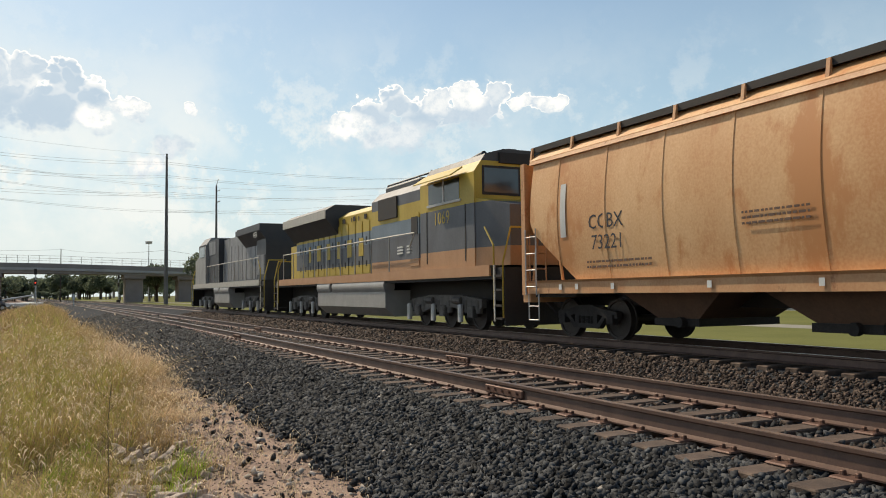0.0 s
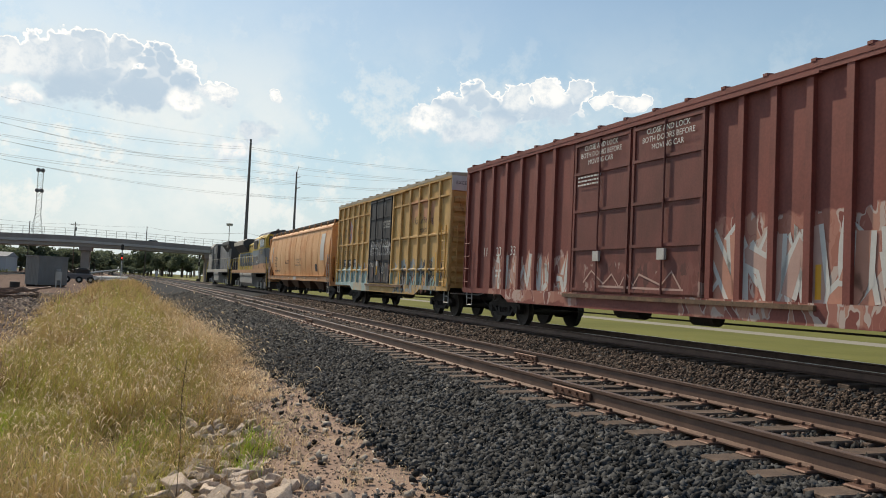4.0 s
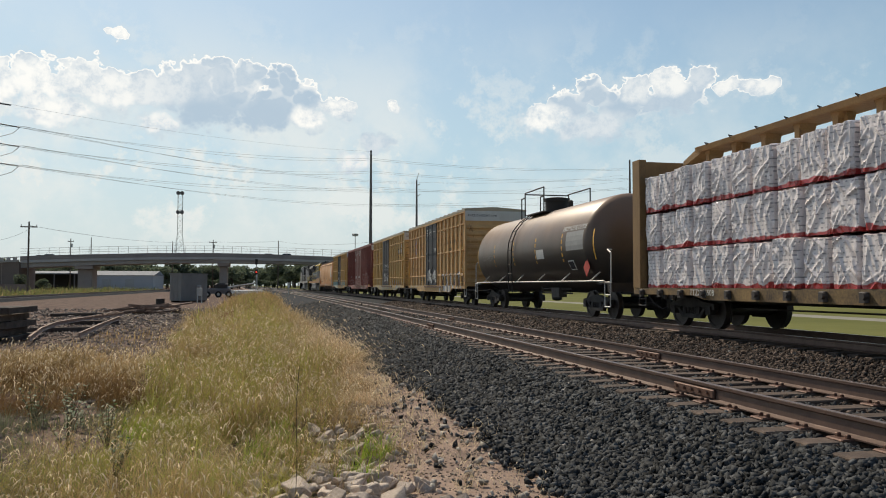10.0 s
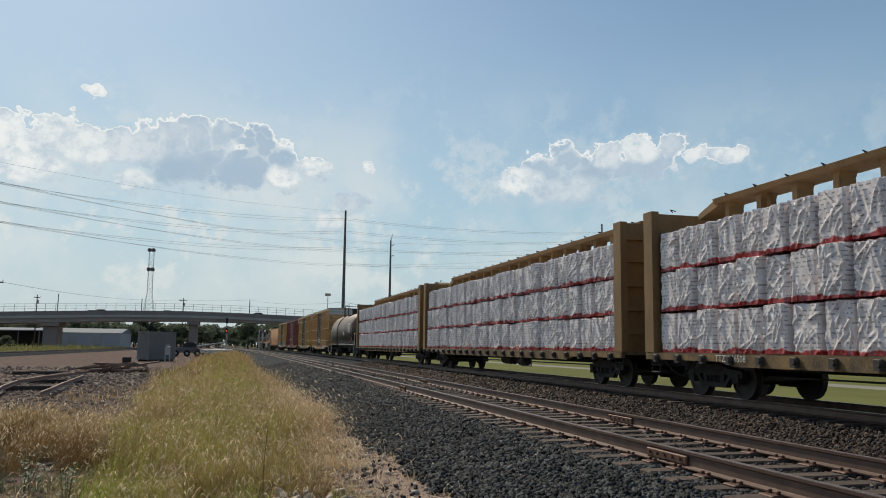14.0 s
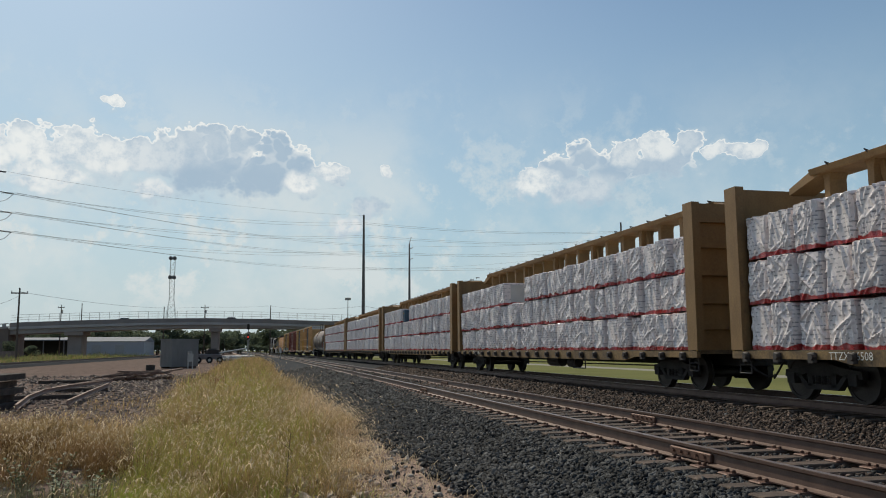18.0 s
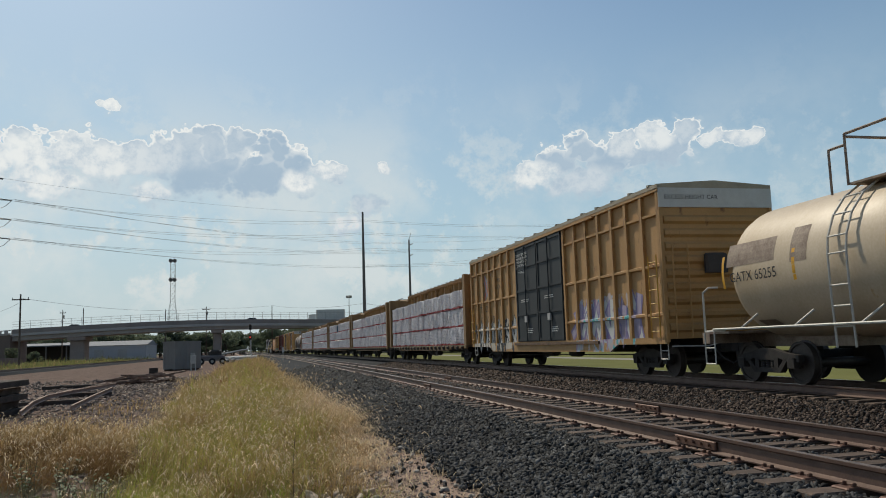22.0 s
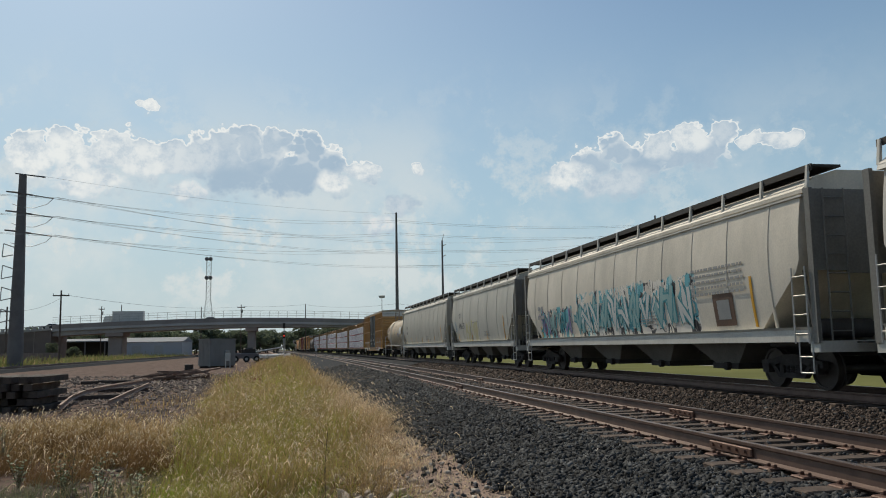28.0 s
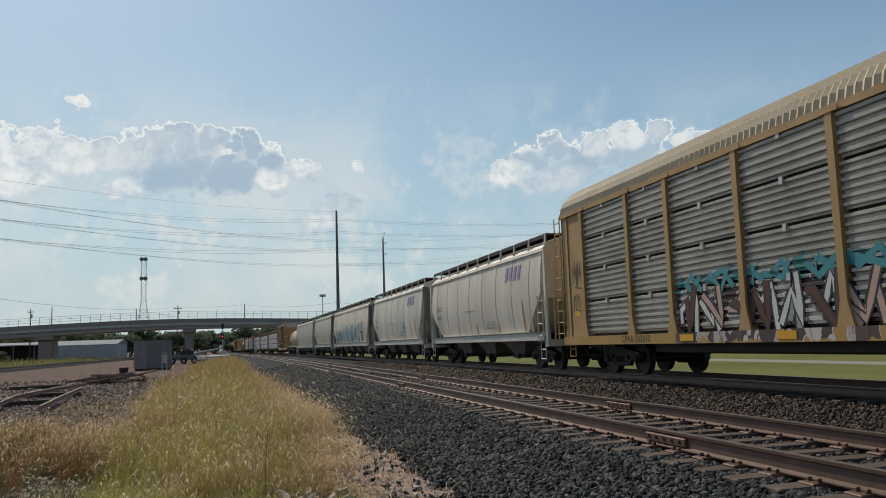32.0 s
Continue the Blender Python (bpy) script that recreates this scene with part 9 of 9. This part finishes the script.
# floodlight mast right of the tracks
q = place(5.9, 3.5, 255)
fm = thing("floodlight_mast", "slender mast with a crown of floodlights", "mast", at=pose(q.x, q.y, 0))
part("shaft", Shape().tube((0, 0, GROUND), (0, 0, q.z), 0.2, 0.1, 8), M["galv"], fm)
part("crown", Shape().turned_z(0, 0, [(q.z - 0.3, 0.9), (q.z + 0.4, 1.0), (q.z + 0.5, 0.3)], 10), M["galv"], fm)

# lattice tower
q = place(-5.86, 6.2, 420)
tw = thing("lattice_tower", "slim steel lattice tower with drum antennas", "tower", at=pose(q.x, q.y, 0))


def half(z):
    return 4.2 - 3.1 * min(z / 26.0, 1) if z < 26 else 1.1


zs = [GROUND] + [2.6 * i for i in range(1, 18)]
for sx in (-1, 1):
    for sy in (-1, 1):
        line = [(sx * half(z), sy * half(z), z) for z in zs] + [(sx * 1.0, sy * 1.0, q.z - 1)]
        part("leg", Shape().loft([[(x - 0.07, y - 0.07, z), (x + 0.07, y - 0.07, z), (x + 0.07, y + 0.07, z), (x - 0.07, y + 0.07, z)] for x, y, z in line]), M["galv"], tw)
for z0, z1 in zip(zs, zs[1:]):
    a, b = half(z0), half(z1)
    for p0, p1 in (((-a, -a, z0), (b, -b, z1)), ((a, -a, z0), (-b, -b, z1)), ((-b, -b, z1), (b, -b, z1)), ((-a, a, z0), (b, b, z1))):
        part("brace", Shape().tube(p0, p1, 0.04, n=4), M["galv"], tw)
for z in (q.z - 0.6, q.z - 10.0):
    for sx in (-0.9, 0.9):
        part("drum_antenna", Shape().tube((sx, -1.6, z), (sx, -0.4, z), 0.95, n=16), M["weathering"], tw)

# ---------------- signals, hut, small lineside things ----------------
M["red_lamp"] = bpy.data.materials.new("red_signal_lamp")
M["red_lamp"].use_nodes = True
_b = M["red_lamp"].node_tree.nodes["Principled BSDF"]
_b.inputs["Base Color"].default_value = (0.5, 0.02, 0.01, 1)
_b.inputs["Emission Color"].default_value = (1.0, 0.06, 0.03, 1)
_b.inputs["Emission Strength"].default_value = 1.6


def signal(x, y, h, label, lit):
    s_ = thing("rail_signal", label, "signal", "rail signals", at=pose(x, y, GROUND))
    part("mast", Shape().tube((0, 0, 0), (0, 0, h), 0.09, n=8), M["galv"], s_)
    part("base", Shape().bevel_box(-0.4, 0.4, -0.4, 0.4, 0, 0.8, 0.05), M["black"], s_)
    for z in (h - 0.5, h - 2.3):
        hd = part("signal_head", Shape().box(-0.22, 0.22, -0.25, 0.1, z - 0.45, z + 0.45).turned_z(0, 0, [(z + 0.45, 0.22), (z + 0.52, 0.14)], 8), M["black"], s_)
        if lit and z < h - 1:
            part("lamp", Shape().turned_y(0, z, [(-0.3, 0.12), (-0.26, 0.12)], 12), M["red_lamp"], hd)
    part("ladder_bar", Shape().wire([(0.2, 0.3, 0), (0.2, 0.2, h - 1.5)], 0.03), M["galv"], s_)


signal(-2.15, 150, 6.3, "two-headed rail signal with red lamp lit", True)
signal(14.5, 205, 6.6, "two-headed rail signal seen beyond the tracks", False)

hut = thing("signal_hut", "grey sheet metal signal hut on skids", "hut", at=pose(-8.18, 82, 0, 0, 0, 50) @ Matrix.Diagonal((0.92, 0.42, 1, 1)) @ pose(9.35, -82, 0))
part("body", Shape().box(-9.35, -5.6, 82, 85.6, GROUND + 0.12, 2.05), M["hut"], hut)
part("roof", Shape().box(-9.45, -5.5, 81.9, 85.7, 2.05, 2.15), M["hut"], hut)
part("skid", Shape().box(-9.3, -5.7, 82.3, 82.6, GROUND - 0.1, GROUND + 0.12), M["tie"], hut)
part("skid", Shape().box(-9.3, -5.7, 85.0, 85.3, GROUND - 0.1, GROUND + 0.12), M["tie"], hut)
for i in range(1, 9):
    y = 82 + i * 0.4
    part("wall_seam", Shape().box(-9.375, -9.35, y - 0.03, y + 0.03, GROUND + 0.12, 2.05), M["hut"], hut)
for i in range(1, 9):
    x = -9.35 + i * 0.42
    part("wall_seam", Shape().box(x - 0.03, x + 0.03, 81.975, 82.0, GROUND + 0.12, 2.05), M["hut"], hut)
part("meter_box", Shape().bevel_box(-7.2, -6.6, 81.7, 81.98, 0.1, 1.0, 0.03), M["galv"], hut)
st = thing("cable_stand", "small pale metal cabinet stand beside the hut", "cabinet")
part("cabinet", Shape().bevel_box(-6.6, -6.1, 80.2, 80.6, 0.0, 0.75, 0.03), M["galv"], st)
for x in (-6.55, -6.15):
    part("leg", Shape().box(x - 0.05, x + 0.05, 80.3, 80.45, GROUND - 0.05, 0.0), M["galv"], st)

# track machine and scrap beyond the hut
tm = thing("track_machine", "pale track maintenance machine with dark wheels", "machine", at=pose(-6.1, 112, GROUND))
part("body", Shape().bevel_box(-2.3, 1.2, -1.2, 1.2, 0.5, 1.2, 0.15), M["weathering"], tm)
part("engine_cover", Shape().bevel_box(-0.8, 0.8, -1.0, 1.0, 1.2, 1.9, 0.2), M["black"], tm)
part("boom", Shape().tube((0.8, 0, 1.3), (4.2, 5, 1.9), 0.14, 0.1, 8), M["galv"], tm)
for x in (-1.7, -0.3, 1.0):
    part("wheel", Shape().tube((x, -1.3, 0.42), (x, -1.0, 0.42), 0.42, n=16), M["rubber"], tm)
    part("hub", Shape().tube((x, -1.34, 0.42), (x, -1.3, 0.42), 0.18, n=12), M["galv"], tm)
for k, (x, y, ln2, a) in enumerate(((-3.2, 132, 9, 70), (-2.6, 150, 10, 78), (-4.4, 140, 7, 60))):
    pl = thing("pipe_stack", "stack of pale pipes beside the track", "pipes", "pipe stacks", at=pose(x, y, GROUND, 0, 0, a))
    for i in range(5):
        part("pipe", Shape().tube((-ln2 / 2, -0.9 + 0.45 * i, 0.25 + 0.36 * (i % 2)), (ln2 / 2, -0.9 + 0.45 * i, 0.25 + 0.36 * (i % 2)), 0.22, n=10), M["white_band"] if i % 2 else M["galv"], pl)
mp_ = thing("marker_post", "thin pale marker post beside the rail", "post", at=pose(2.6, 110, GROUND))
part("post", Shape().box(-0.05, 0.05, -0.05, 0.05, -0.1, 2.0), M["galv"], mp_)
part("plate", Shape().box(-0.14, 0.14, -0.08, -0.05, 1.3, 1.95), M["white_band"], mp_)

# old ties and rails in the yard
old_tie = Shape().bevel_box(-1.3, 1.3, -0.115, 0.115, 0, 0.18, 0.012).mesh("old_tie", M["oldtie"])
stack = thing("tie_stack", "stack of dark creosoted old railway ties, ends showing", "ties", at=pose(-9.5, 26.4, GROUND - 0.03))
r = random.Random(3)
for lay in range(5):
    for i in range(11 if lay < 3 else 10 if lay < 4 else 8):
        ob = new("old_tie", old_tie)
        ob.parent = stack
        ob.matrix_basis = pose(2.3 - 0.2 * (lay % 2) - i * 0.36 + r.uniform(-0.05, 0.05), r.uniform(-0.25, 0.25), lay * 0.21, r.uniform(-1, 1), 0, 90 + r.uniform(-4, 4))
    if lay < 4:
        for yy in (-0.8, 0.8):
            part("spacer_batten", Shape().box(-2.2, 2.3, yy - 0.06, yy + 0.06, lay * 0.21 + 0.181, lay * 0.21 + 0.209), M["oldtie"], stack)
plank = Shape().bevel_box(-1.1, 1.1, -0.08, 0.08, 0, 0.09, 0.01).mesh("old_plank", M["old_plank"])
heap = thing("tie_heap", "loose heap of split brown timbers on gravel", "ties", at=pose(-6.7, 49.5, GROUND - 0.03))
for i in range(26):
    ob = new("old_plank", plank)
    ob.parent = heap
    ob.matrix_basis = pose(r.uniform(-1.5, 1.5), r.uniform(-1.6, 1.6), 0.04 + 0.13 * (i % 4), r.uniform(-9, 9), r.uniform(-9, 9), r.choice((20, 35, 50, 120)) + r.uniform(-10, 10))
drum = thing("steel_drum", "dark steel drum behind the loose ties", "drum", at=pose(-7.0, 57.0, GROUND - 0.02) @ Matrix.Scale(0.75, 4))
part("shell", Shape().turned_z(0, 0, [(0, 0.38), (0.3, 0.38), (0.32, 0.4), (0.34, 0.38), (0.62, 0.38), (0.64, 0.4), (0.66, 0.38), (1.0, 0.38)], 16), M["black"], drum, smooth=True)
for k, pts in enumerate(([(-6.35, 24.2, 0.1), (-7.1, 28.4, 0.14), (-7.45, 31.7, 0.18), (-7.3, 34.5, 0.2), (-6.8, 41.7, 0.2)], [(-5.41, 25.8, 0.1), (-5.8, 31, 0.14), (-6.18, 37.1, 0.18)], [(-7.6, 30.5, 0.12), (-7.7, 36, 0.15), (-7.2, 43, 0.2)])):
    lr = thing("loose_rail", "length of rusty rail lying on old ties", "rail", "loose rails")
    prof = [(-0.06, 0), (0.06, 0), (0.015, 0.03), (0.015, 0.1), (0.035, 0.13), (-0.035, 0.13), (-0.015, 0.1), (-0.015, 0.03)]
    part("rail", Shape().loft([[(x + u, y, GROUND + z + w) for u, w in prof] for x, y, z in pts]), M["old_rail"], lr)
for x, y, a in ((-7.4, 36.5, -6), (-7.3, 31.0, 15), (-9.8, 46.2, 6), (-9.2, 47.2, -4)):
    ob = tagged(new("loose_tie", old_tie), "old railway tie lying in the yard", "tie", "loose ties")
    ob.matrix_basis = pose(x, y, GROUND - 0.04, 0, 0, a)

# yard track on its low bank, weeds, low wall
strip("yard_bank", [(-30.5, GROUND - 0.06), (-29.0, -0.36), (-25.2, -0.36), (-24.7, GROUND - 0.15)], M["ballast"], "low dark ballast bank of the yard track", curved=False)
yt = thing("yard_track", "rusty yard track on a low bank", "railway track", kind="structure")
for x in (-27.8, -26.25):
    part("rail", Shape().box(x - 0.04, x + 0.04, Y0, 900, -0.36, -0.2), M["rail"], yt)
for i in range(90):
    ob = new("tie", tie_shape)
    ob.parent = yt
    ob.matrix_basis = pose(-27.0, 60 + i * 0.9, -0.19)
lw = thing("low_wall", "long low dark concrete wall beyond the yard track", "wall", kind="structure")
part("wall", Shape().box(-46, -45.4, 90, 170, GROUND - 0.3, 1.1), M["retaining"], lw)
for i in range(16):
    part("wall_joint", Shape().box(-45.395, -45.38, 92 + i * 5, 92.08 + i * 5, GROUND - 0.3, 1.1), M["pier"], lw)

# sheds beyond the bridge
wh = thing("warehouse", "long white metal warehouse with low gable", "building")
part("wall", Shape().box(-72, -42, 320, 350, GROUND - 0.4, 4.6), M["white_metal"], wh)
part("roof", Shape().prism_x([(319.5, 4.6), (335, 6.4), (350.5, 4.6)], -72.4, -41.6), M["shingle"], wh)
for i in range(19):
    part("wall_rib", Shape().box(-71 + i * 1.6, -70.85 + i * 1.6, 319.93, 320, GROUND, 4.55), M["white_metal"], wh)
for x in (-66, -60, -52):
    part("door", Shape().box(x, x + 3.2, 319.9, 320, GROUND, 3.2), M["galv"], wh)
sd = thing("open_shed", "dark open-sided shed with flat roof", "building")
part("roof", Shape().prism_x([(280, 4.4), (300, 5.4), (300, 5.7), (280, 4.7)], -82, -60), M["shingle"], sd)
for x in (-81, -74, -67, -61):
    part("post", Shape().box(x, x + 0.3, 280.2, 280.5, GROUND - 0.4, 4.5), M["weathering"], sd)
part("back_wall", Shape().box(-82, -60, 299, 299.4, GROUND - 0.4, 5.4), M["black"], sd)
house = thing("lineside_house", "long low house with grey siding beyond the lawn", "house")
part("wall", Shape().box(52, 64, 32, 66, GROUND - 0.3, 2.7), M["siding"], house)
part("roof", Shape().prism_y([(51.2, 2.65), (58, 5.2), (64.8, 2.65)], 31.5, 66.5), M["shingle"], house)
for i in range(11):
    part("siding_board", Shape().box(51.97, 52.0, 32, 66, GROUND + 0.1 + i * 0.28, GROUND + 0.13 + i * 0.28), M["white_metal"], house)
for y in (36, 42, 50, 57):
    w = part("window", Shape().box(51.9, 52.0, y, y + 1.4, 0.4, 1.8), M["glass"], house)
    part("window_frame", Shape().box(51.88, 51.95, y - 0.08, y + 1.48, 0.3, 0.4).box(51.88, 51.95, y - 0.08, y + 1.48, 1.8, 1.9), M["white_metal"], w)
strip("lawn_path", [(29.0, GROUND - 0.055), (31.6, GROUND - 0.055)], M["pathway"], "pale concrete path across the lawn", 5, 400)

# ---------------- trees ----------------
M["bark"] = material("bark", (0.09, 0.07, 0.055), (0.05, 0.04, 0.03), 0.95, scale=3, grain=20, bump=0.3)
M["foliage"] = material("foliage", (0.15, 0.175, 0.11), (0.1, 0.125, 0.08), 0.8, scale=0.25, grain=2.0, bump=0, amount=0.9, obj_random=0.25, translucent=0.5)


def crown_mesh(seed, rad, ht, leaves, size):
    g = np.random.default_rng(seed)
    lobes = [(g.uniform(-0.55, 0.55) * rad, g.uniform(-0.55, 0.55) * rad, ht * g.uniform(0.4, 0.85), rad * g.uniform(0.32, 0.58)) for _ in range(11)]
    c = np.array(lobes)
    k = g.integers(0, len(lobes), leaves)
    d = g.normal(size=(leaves, 3))
    d /= np.linalg.norm(d, axis=1, keepdims=True)
    rr = g.uniform(0.55, 1.05, (leaves, 1)) ** 0.5
    p = c[k, :3] + d * c[k, 3:4] * rr * np.array([1, 1, 0.75])
    a = g.normal(size=(leaves, 3))
    a /= np.linalg.norm(a, axis=1, keepdims=True)
    b = np.cross(a, g.normal(size=(leaves, 3)))
    b /= np.linalg.norm(b, axis=1, keepdims=True)
    s_ = size * g.uniform(0.5, 1.2, (leaves, 1))
    v = np.stack([p - a * s_, p + b * s_ * 0.6, p + a * s_, p - b * s_ * 0.6], 1).reshape(-1, 3)
    f = np.arange(leaves * 4).reshape(-1, 4)
    me = bpy.data.meshes.new("crown")
    me.from_pydata(v.tolist(), [], f.tolist())
    me.materials.append(M["foliage"])
    return me, lobes


CROWNS = [crown_mesh(k, 4.2, 9.5, 1500, 0.42) for k in range(5)]
TRUNKS = []
for me, lobes in CROWNS:
    sh = Shape().tube((0, 0, -0.6), (0, 0, 3.6), 0.3, 0.2, 8)
    for x, y, z, q in lobes[:6]:
        sh.tube((0, 0, 2.6), (x * 0.7, y * 0.7, z), 0.13, 0.04, 6)
    TRUNKS.append(sh.mesh("trunk", M["bark"], True))
rt = random.Random(11)


def tree(x, y, h):
    k = rt.randrange(5)
    x += float(bend(y)) if y > 440 else 0.0
    t = thing("tree", "leafy dark green tree in the distance", "tree", "distant trees", at=pose(x, y, GROUND - 0.2, 0, 0, rt.uniform(0, 360)))
    s_ = h / 9.8
    for name, me in (("crown", CROWNS[k][0]), ("trunk", TRUNKS[k])):
        ob = new(name, me)
        ob.parent = t
        ob.matrix_basis = Matrix.Diagonal((s_ * rt.uniform(1.0, 1.35), s_ * rt.uniform(1.0, 1.3), s_, 1))


for i in range(44):   # a closed row behind the sheds
    tree(-118 + i * 2.5 + rt.uniform(-1, 1), rt.uniform(356, 400), rt.uniform(9.5, 13.0))
for i in range(40):
    tree(-112 + i * 3.0 + rt.uniform(-1, 1), rt.uniform(352, 362), rt.uniform(3.5, 5.5))
for i in range(26):   # low wood left of the tracks, far off
    tree(-34 + i * 1.35 + rt.uniform(-1, 1), 470 + rt.uniform(0, 60), rt.uniform(6.5, 9.0))
for i in range(24):   # tall wood right of the tracks, far off
    tree(16 + i * 1.3 + rt.uniform(-1, 1), 480 + rt.uniform(0, 240), rt.uniform(13, 18))
for i in range(26):   # behind the sheds and the bridge on the left
    tree(-128 + i * 4.8 + rt.uniform(-2, 2), rt.uniform(365, 430), rt.uniform(7.5, 11.5))
for i in range(12):
    tree(-60 + i * 5 + rt.uniform(-2, 2), rt.uniform(300, 420) + i * 12, rt.uniform(6.5, 9.5))
for i in range(22):   # right of the tracks under the bridge
    tree(22 + i * 3.0 + rt.uniform(-1.5, 1.5), 262 + rt.uniform(0, 70), rt.uniform(6, 9.5))
for x, y, h in ((31, 180, 13), (36, 186, 14), (41, 178, 12), (47, 190, 14), (27, 240, 12), (53, 182, 12), (60, 190, 13), (68, 186, 12), (-88, 236, 7), (-56, 205, 4.5), (-50, 200, 3.5)):
    tree(x, y, h)
for i in range(34):   # the wood where the tracks run out
    tree(24 + i * 3.4 + rt.uniform(-2, 2), 420 + rt.uniform(0, 160) + i * 3, rt.uniform(11, 16))
for i in range(30):
    tree(-26 - i * 4.5 + rt.uniform(-2, 2), 520 + rt.uniform(0, 220), rt.uniform(9, 13))
for i in range(22):
    tree(-70 + i * 8 + rt.uniform(-3, 3), 1050 + rt.uniform(0, 150), rt.uniform(11, 16))
for i in range(16):   # beyond the lawn
    tree(92 + rt.uniform(-6, 14), 40 + i * 16 + rt.uniform(-4, 4), rt.uniform(9, 13))
# far bridge
fb = thing("far_overpass", "pale far overpass across the tracks", "bridge", kind="structure")
part("deck", Shape().box(-70, 70, 900, 910, 6.2, 7.6), M["concrete"], fb)
for x in (-24, 26, -60, 60):
    part("pier", Shape().box(x - 1, x + 1, 902, 908, GROUND - 1, 6.2), M["pier"], fb)

# weeds along the yard track
def weed_band(name, n, x0, x1, y0, y1, h0, h1, w, mat, label):
    y = y0 + (y1 - y0) * rng.random(n) ** 1.3
    x = rng.uniform(x0, x1, n)
    ok = clumped(x, y, 0.12, 4.0) > -0.12
    x, y = x[ok], y[ok]
    hh = rng.uniform(h0, h1, len(x)) * (0.7 + 1.2 * np.abs(clumped(x, y, 0.16, 6.0)))
    tufts(name, x, y, 1, hh, w / 3.2, mat, label, 0.3)


weed_band("bank_weeds", 9000, -46, -29.5, 70, 240, 0.6, 1.7, 0.05, M["weed_dull"], "rank green weeds behind the yard track")
weed_band("bank_grass", 5000, -44, -30, 60, 240, 0.5, 1.2, 0.04, M["grass_dry"], "dry weeds behind the yard track")
weed_band("yard_grass", 2600, -5.4, -2.6, 9, 60, 0.06, 0.25, 0.012, M["grass_dry"], "sparse dry tufts at the yard's edge")

# ---------------- rail fastenings, stray stones ----------------
plate_me = Shape().bevel_box(-0.19, 0.19, -0.1, 0.1, -0.181, -0.166, 0.01).mesh("tie_plate", M["plate"])
spike_sh = Shape()
for sx in (-0.1, 0.1):
    for sy in (-0.055, 0.055):
        spike_sh.bevel_box(sx - 0.02, sx + 0.02, sy - 0.016, sy + 0.016, -0.166, -0.135, 0.006)
spike_me = spike_sh.mesh("spike_heads", M["plate"])
for i in range(75):
    for side in (-1, 1):
        y = 1.0 + i * TIE_STEP
        x = NEAR + side * GAUGE / 2 + float(bend(y))
        pl = new("tie_plate", plate_me)
        pl.parent = near_track
        pl.matrix_basis = pose(x, y, 0.0, 0, 0, rt.uniform(-2, 2))
        sp = new("spikes", spike_me)
        sp.parent = pl
joint = Shape().bevel_box(-0.05, -0.014, -0.42, 0.42, -0.135, -0.05, 0.01)
for sy in (-0.32, -0.16, 0.0, 0.16, 0.32):
    joint.tube((-0.075, sy, -0.09), (-0.05, sy, -0.09), 0.018, n=6)
joint_me = joint.mesh("joint_bar", M["plate"])
for x, y in ((NEAR - GAUGE / 2, 8.1), (NEAR + GAUGE / 2, 12.4), (NEAR - GAUGE / 2, 22.5), (NEAR + GAUGE / 2, 26.8)):
    ob = new("joint_bar", joint_me)
    ob.parent = near_track
    ob.matrix_basis = pose(x + float(bend(y)), y, 0)


def progress(t):
    """Metres that the train has run at t seconds."""
    return 11.554 * t - 0.0227 * (t / 10) ** 2 - 0.0695 * (t / 10) ** 3 - 0.0105 * (t / 10) ** 4


def motions():
    for ob, front in CARS:
        rows = []
        for t in range(0, 33):
            y = front + progress(t)
            slope = float(bend(y) - bend(y - 20.0)) / 20.0
            rows.append((t, pose(FAR_TRACK + float(bend(y)), y, 0, 0, 0, -math.degrees(math.atan(slope)))))
        walk(ob, rows)
    for ob, at0, speed in VEHICLES:
        lane = BY + (3.2 if speed < 0 else 8.2)
        rows = []
        for t in range(0, 33, 2):
            x = at0 + speed * t
            rows.append((t, pose(x, lane, deck_top(x) - 1.09, 0, 0, 0 if speed < 0 else 180)))
        walk(ob, rows)
    # every wheelset rolls with the train; those at one place under their trucks share their turning
    for (x, y, z), sets in WHEELS.items():
        walk(sets[0], [(k / 30, pose(x, y, z) @ Matrix.Rotation(-progress(k / 30) / WHEEL_R, 4, "X")) for k in range(961)])
        for ws in sets[1:]:
            ws.rotation_mode = "QUATERNION"
            ad = ws.animation_data_create()
            ad.action = sets[0].animation_data.action
            ad.action_slot = sets[0].animation_data.action_slot


motions()
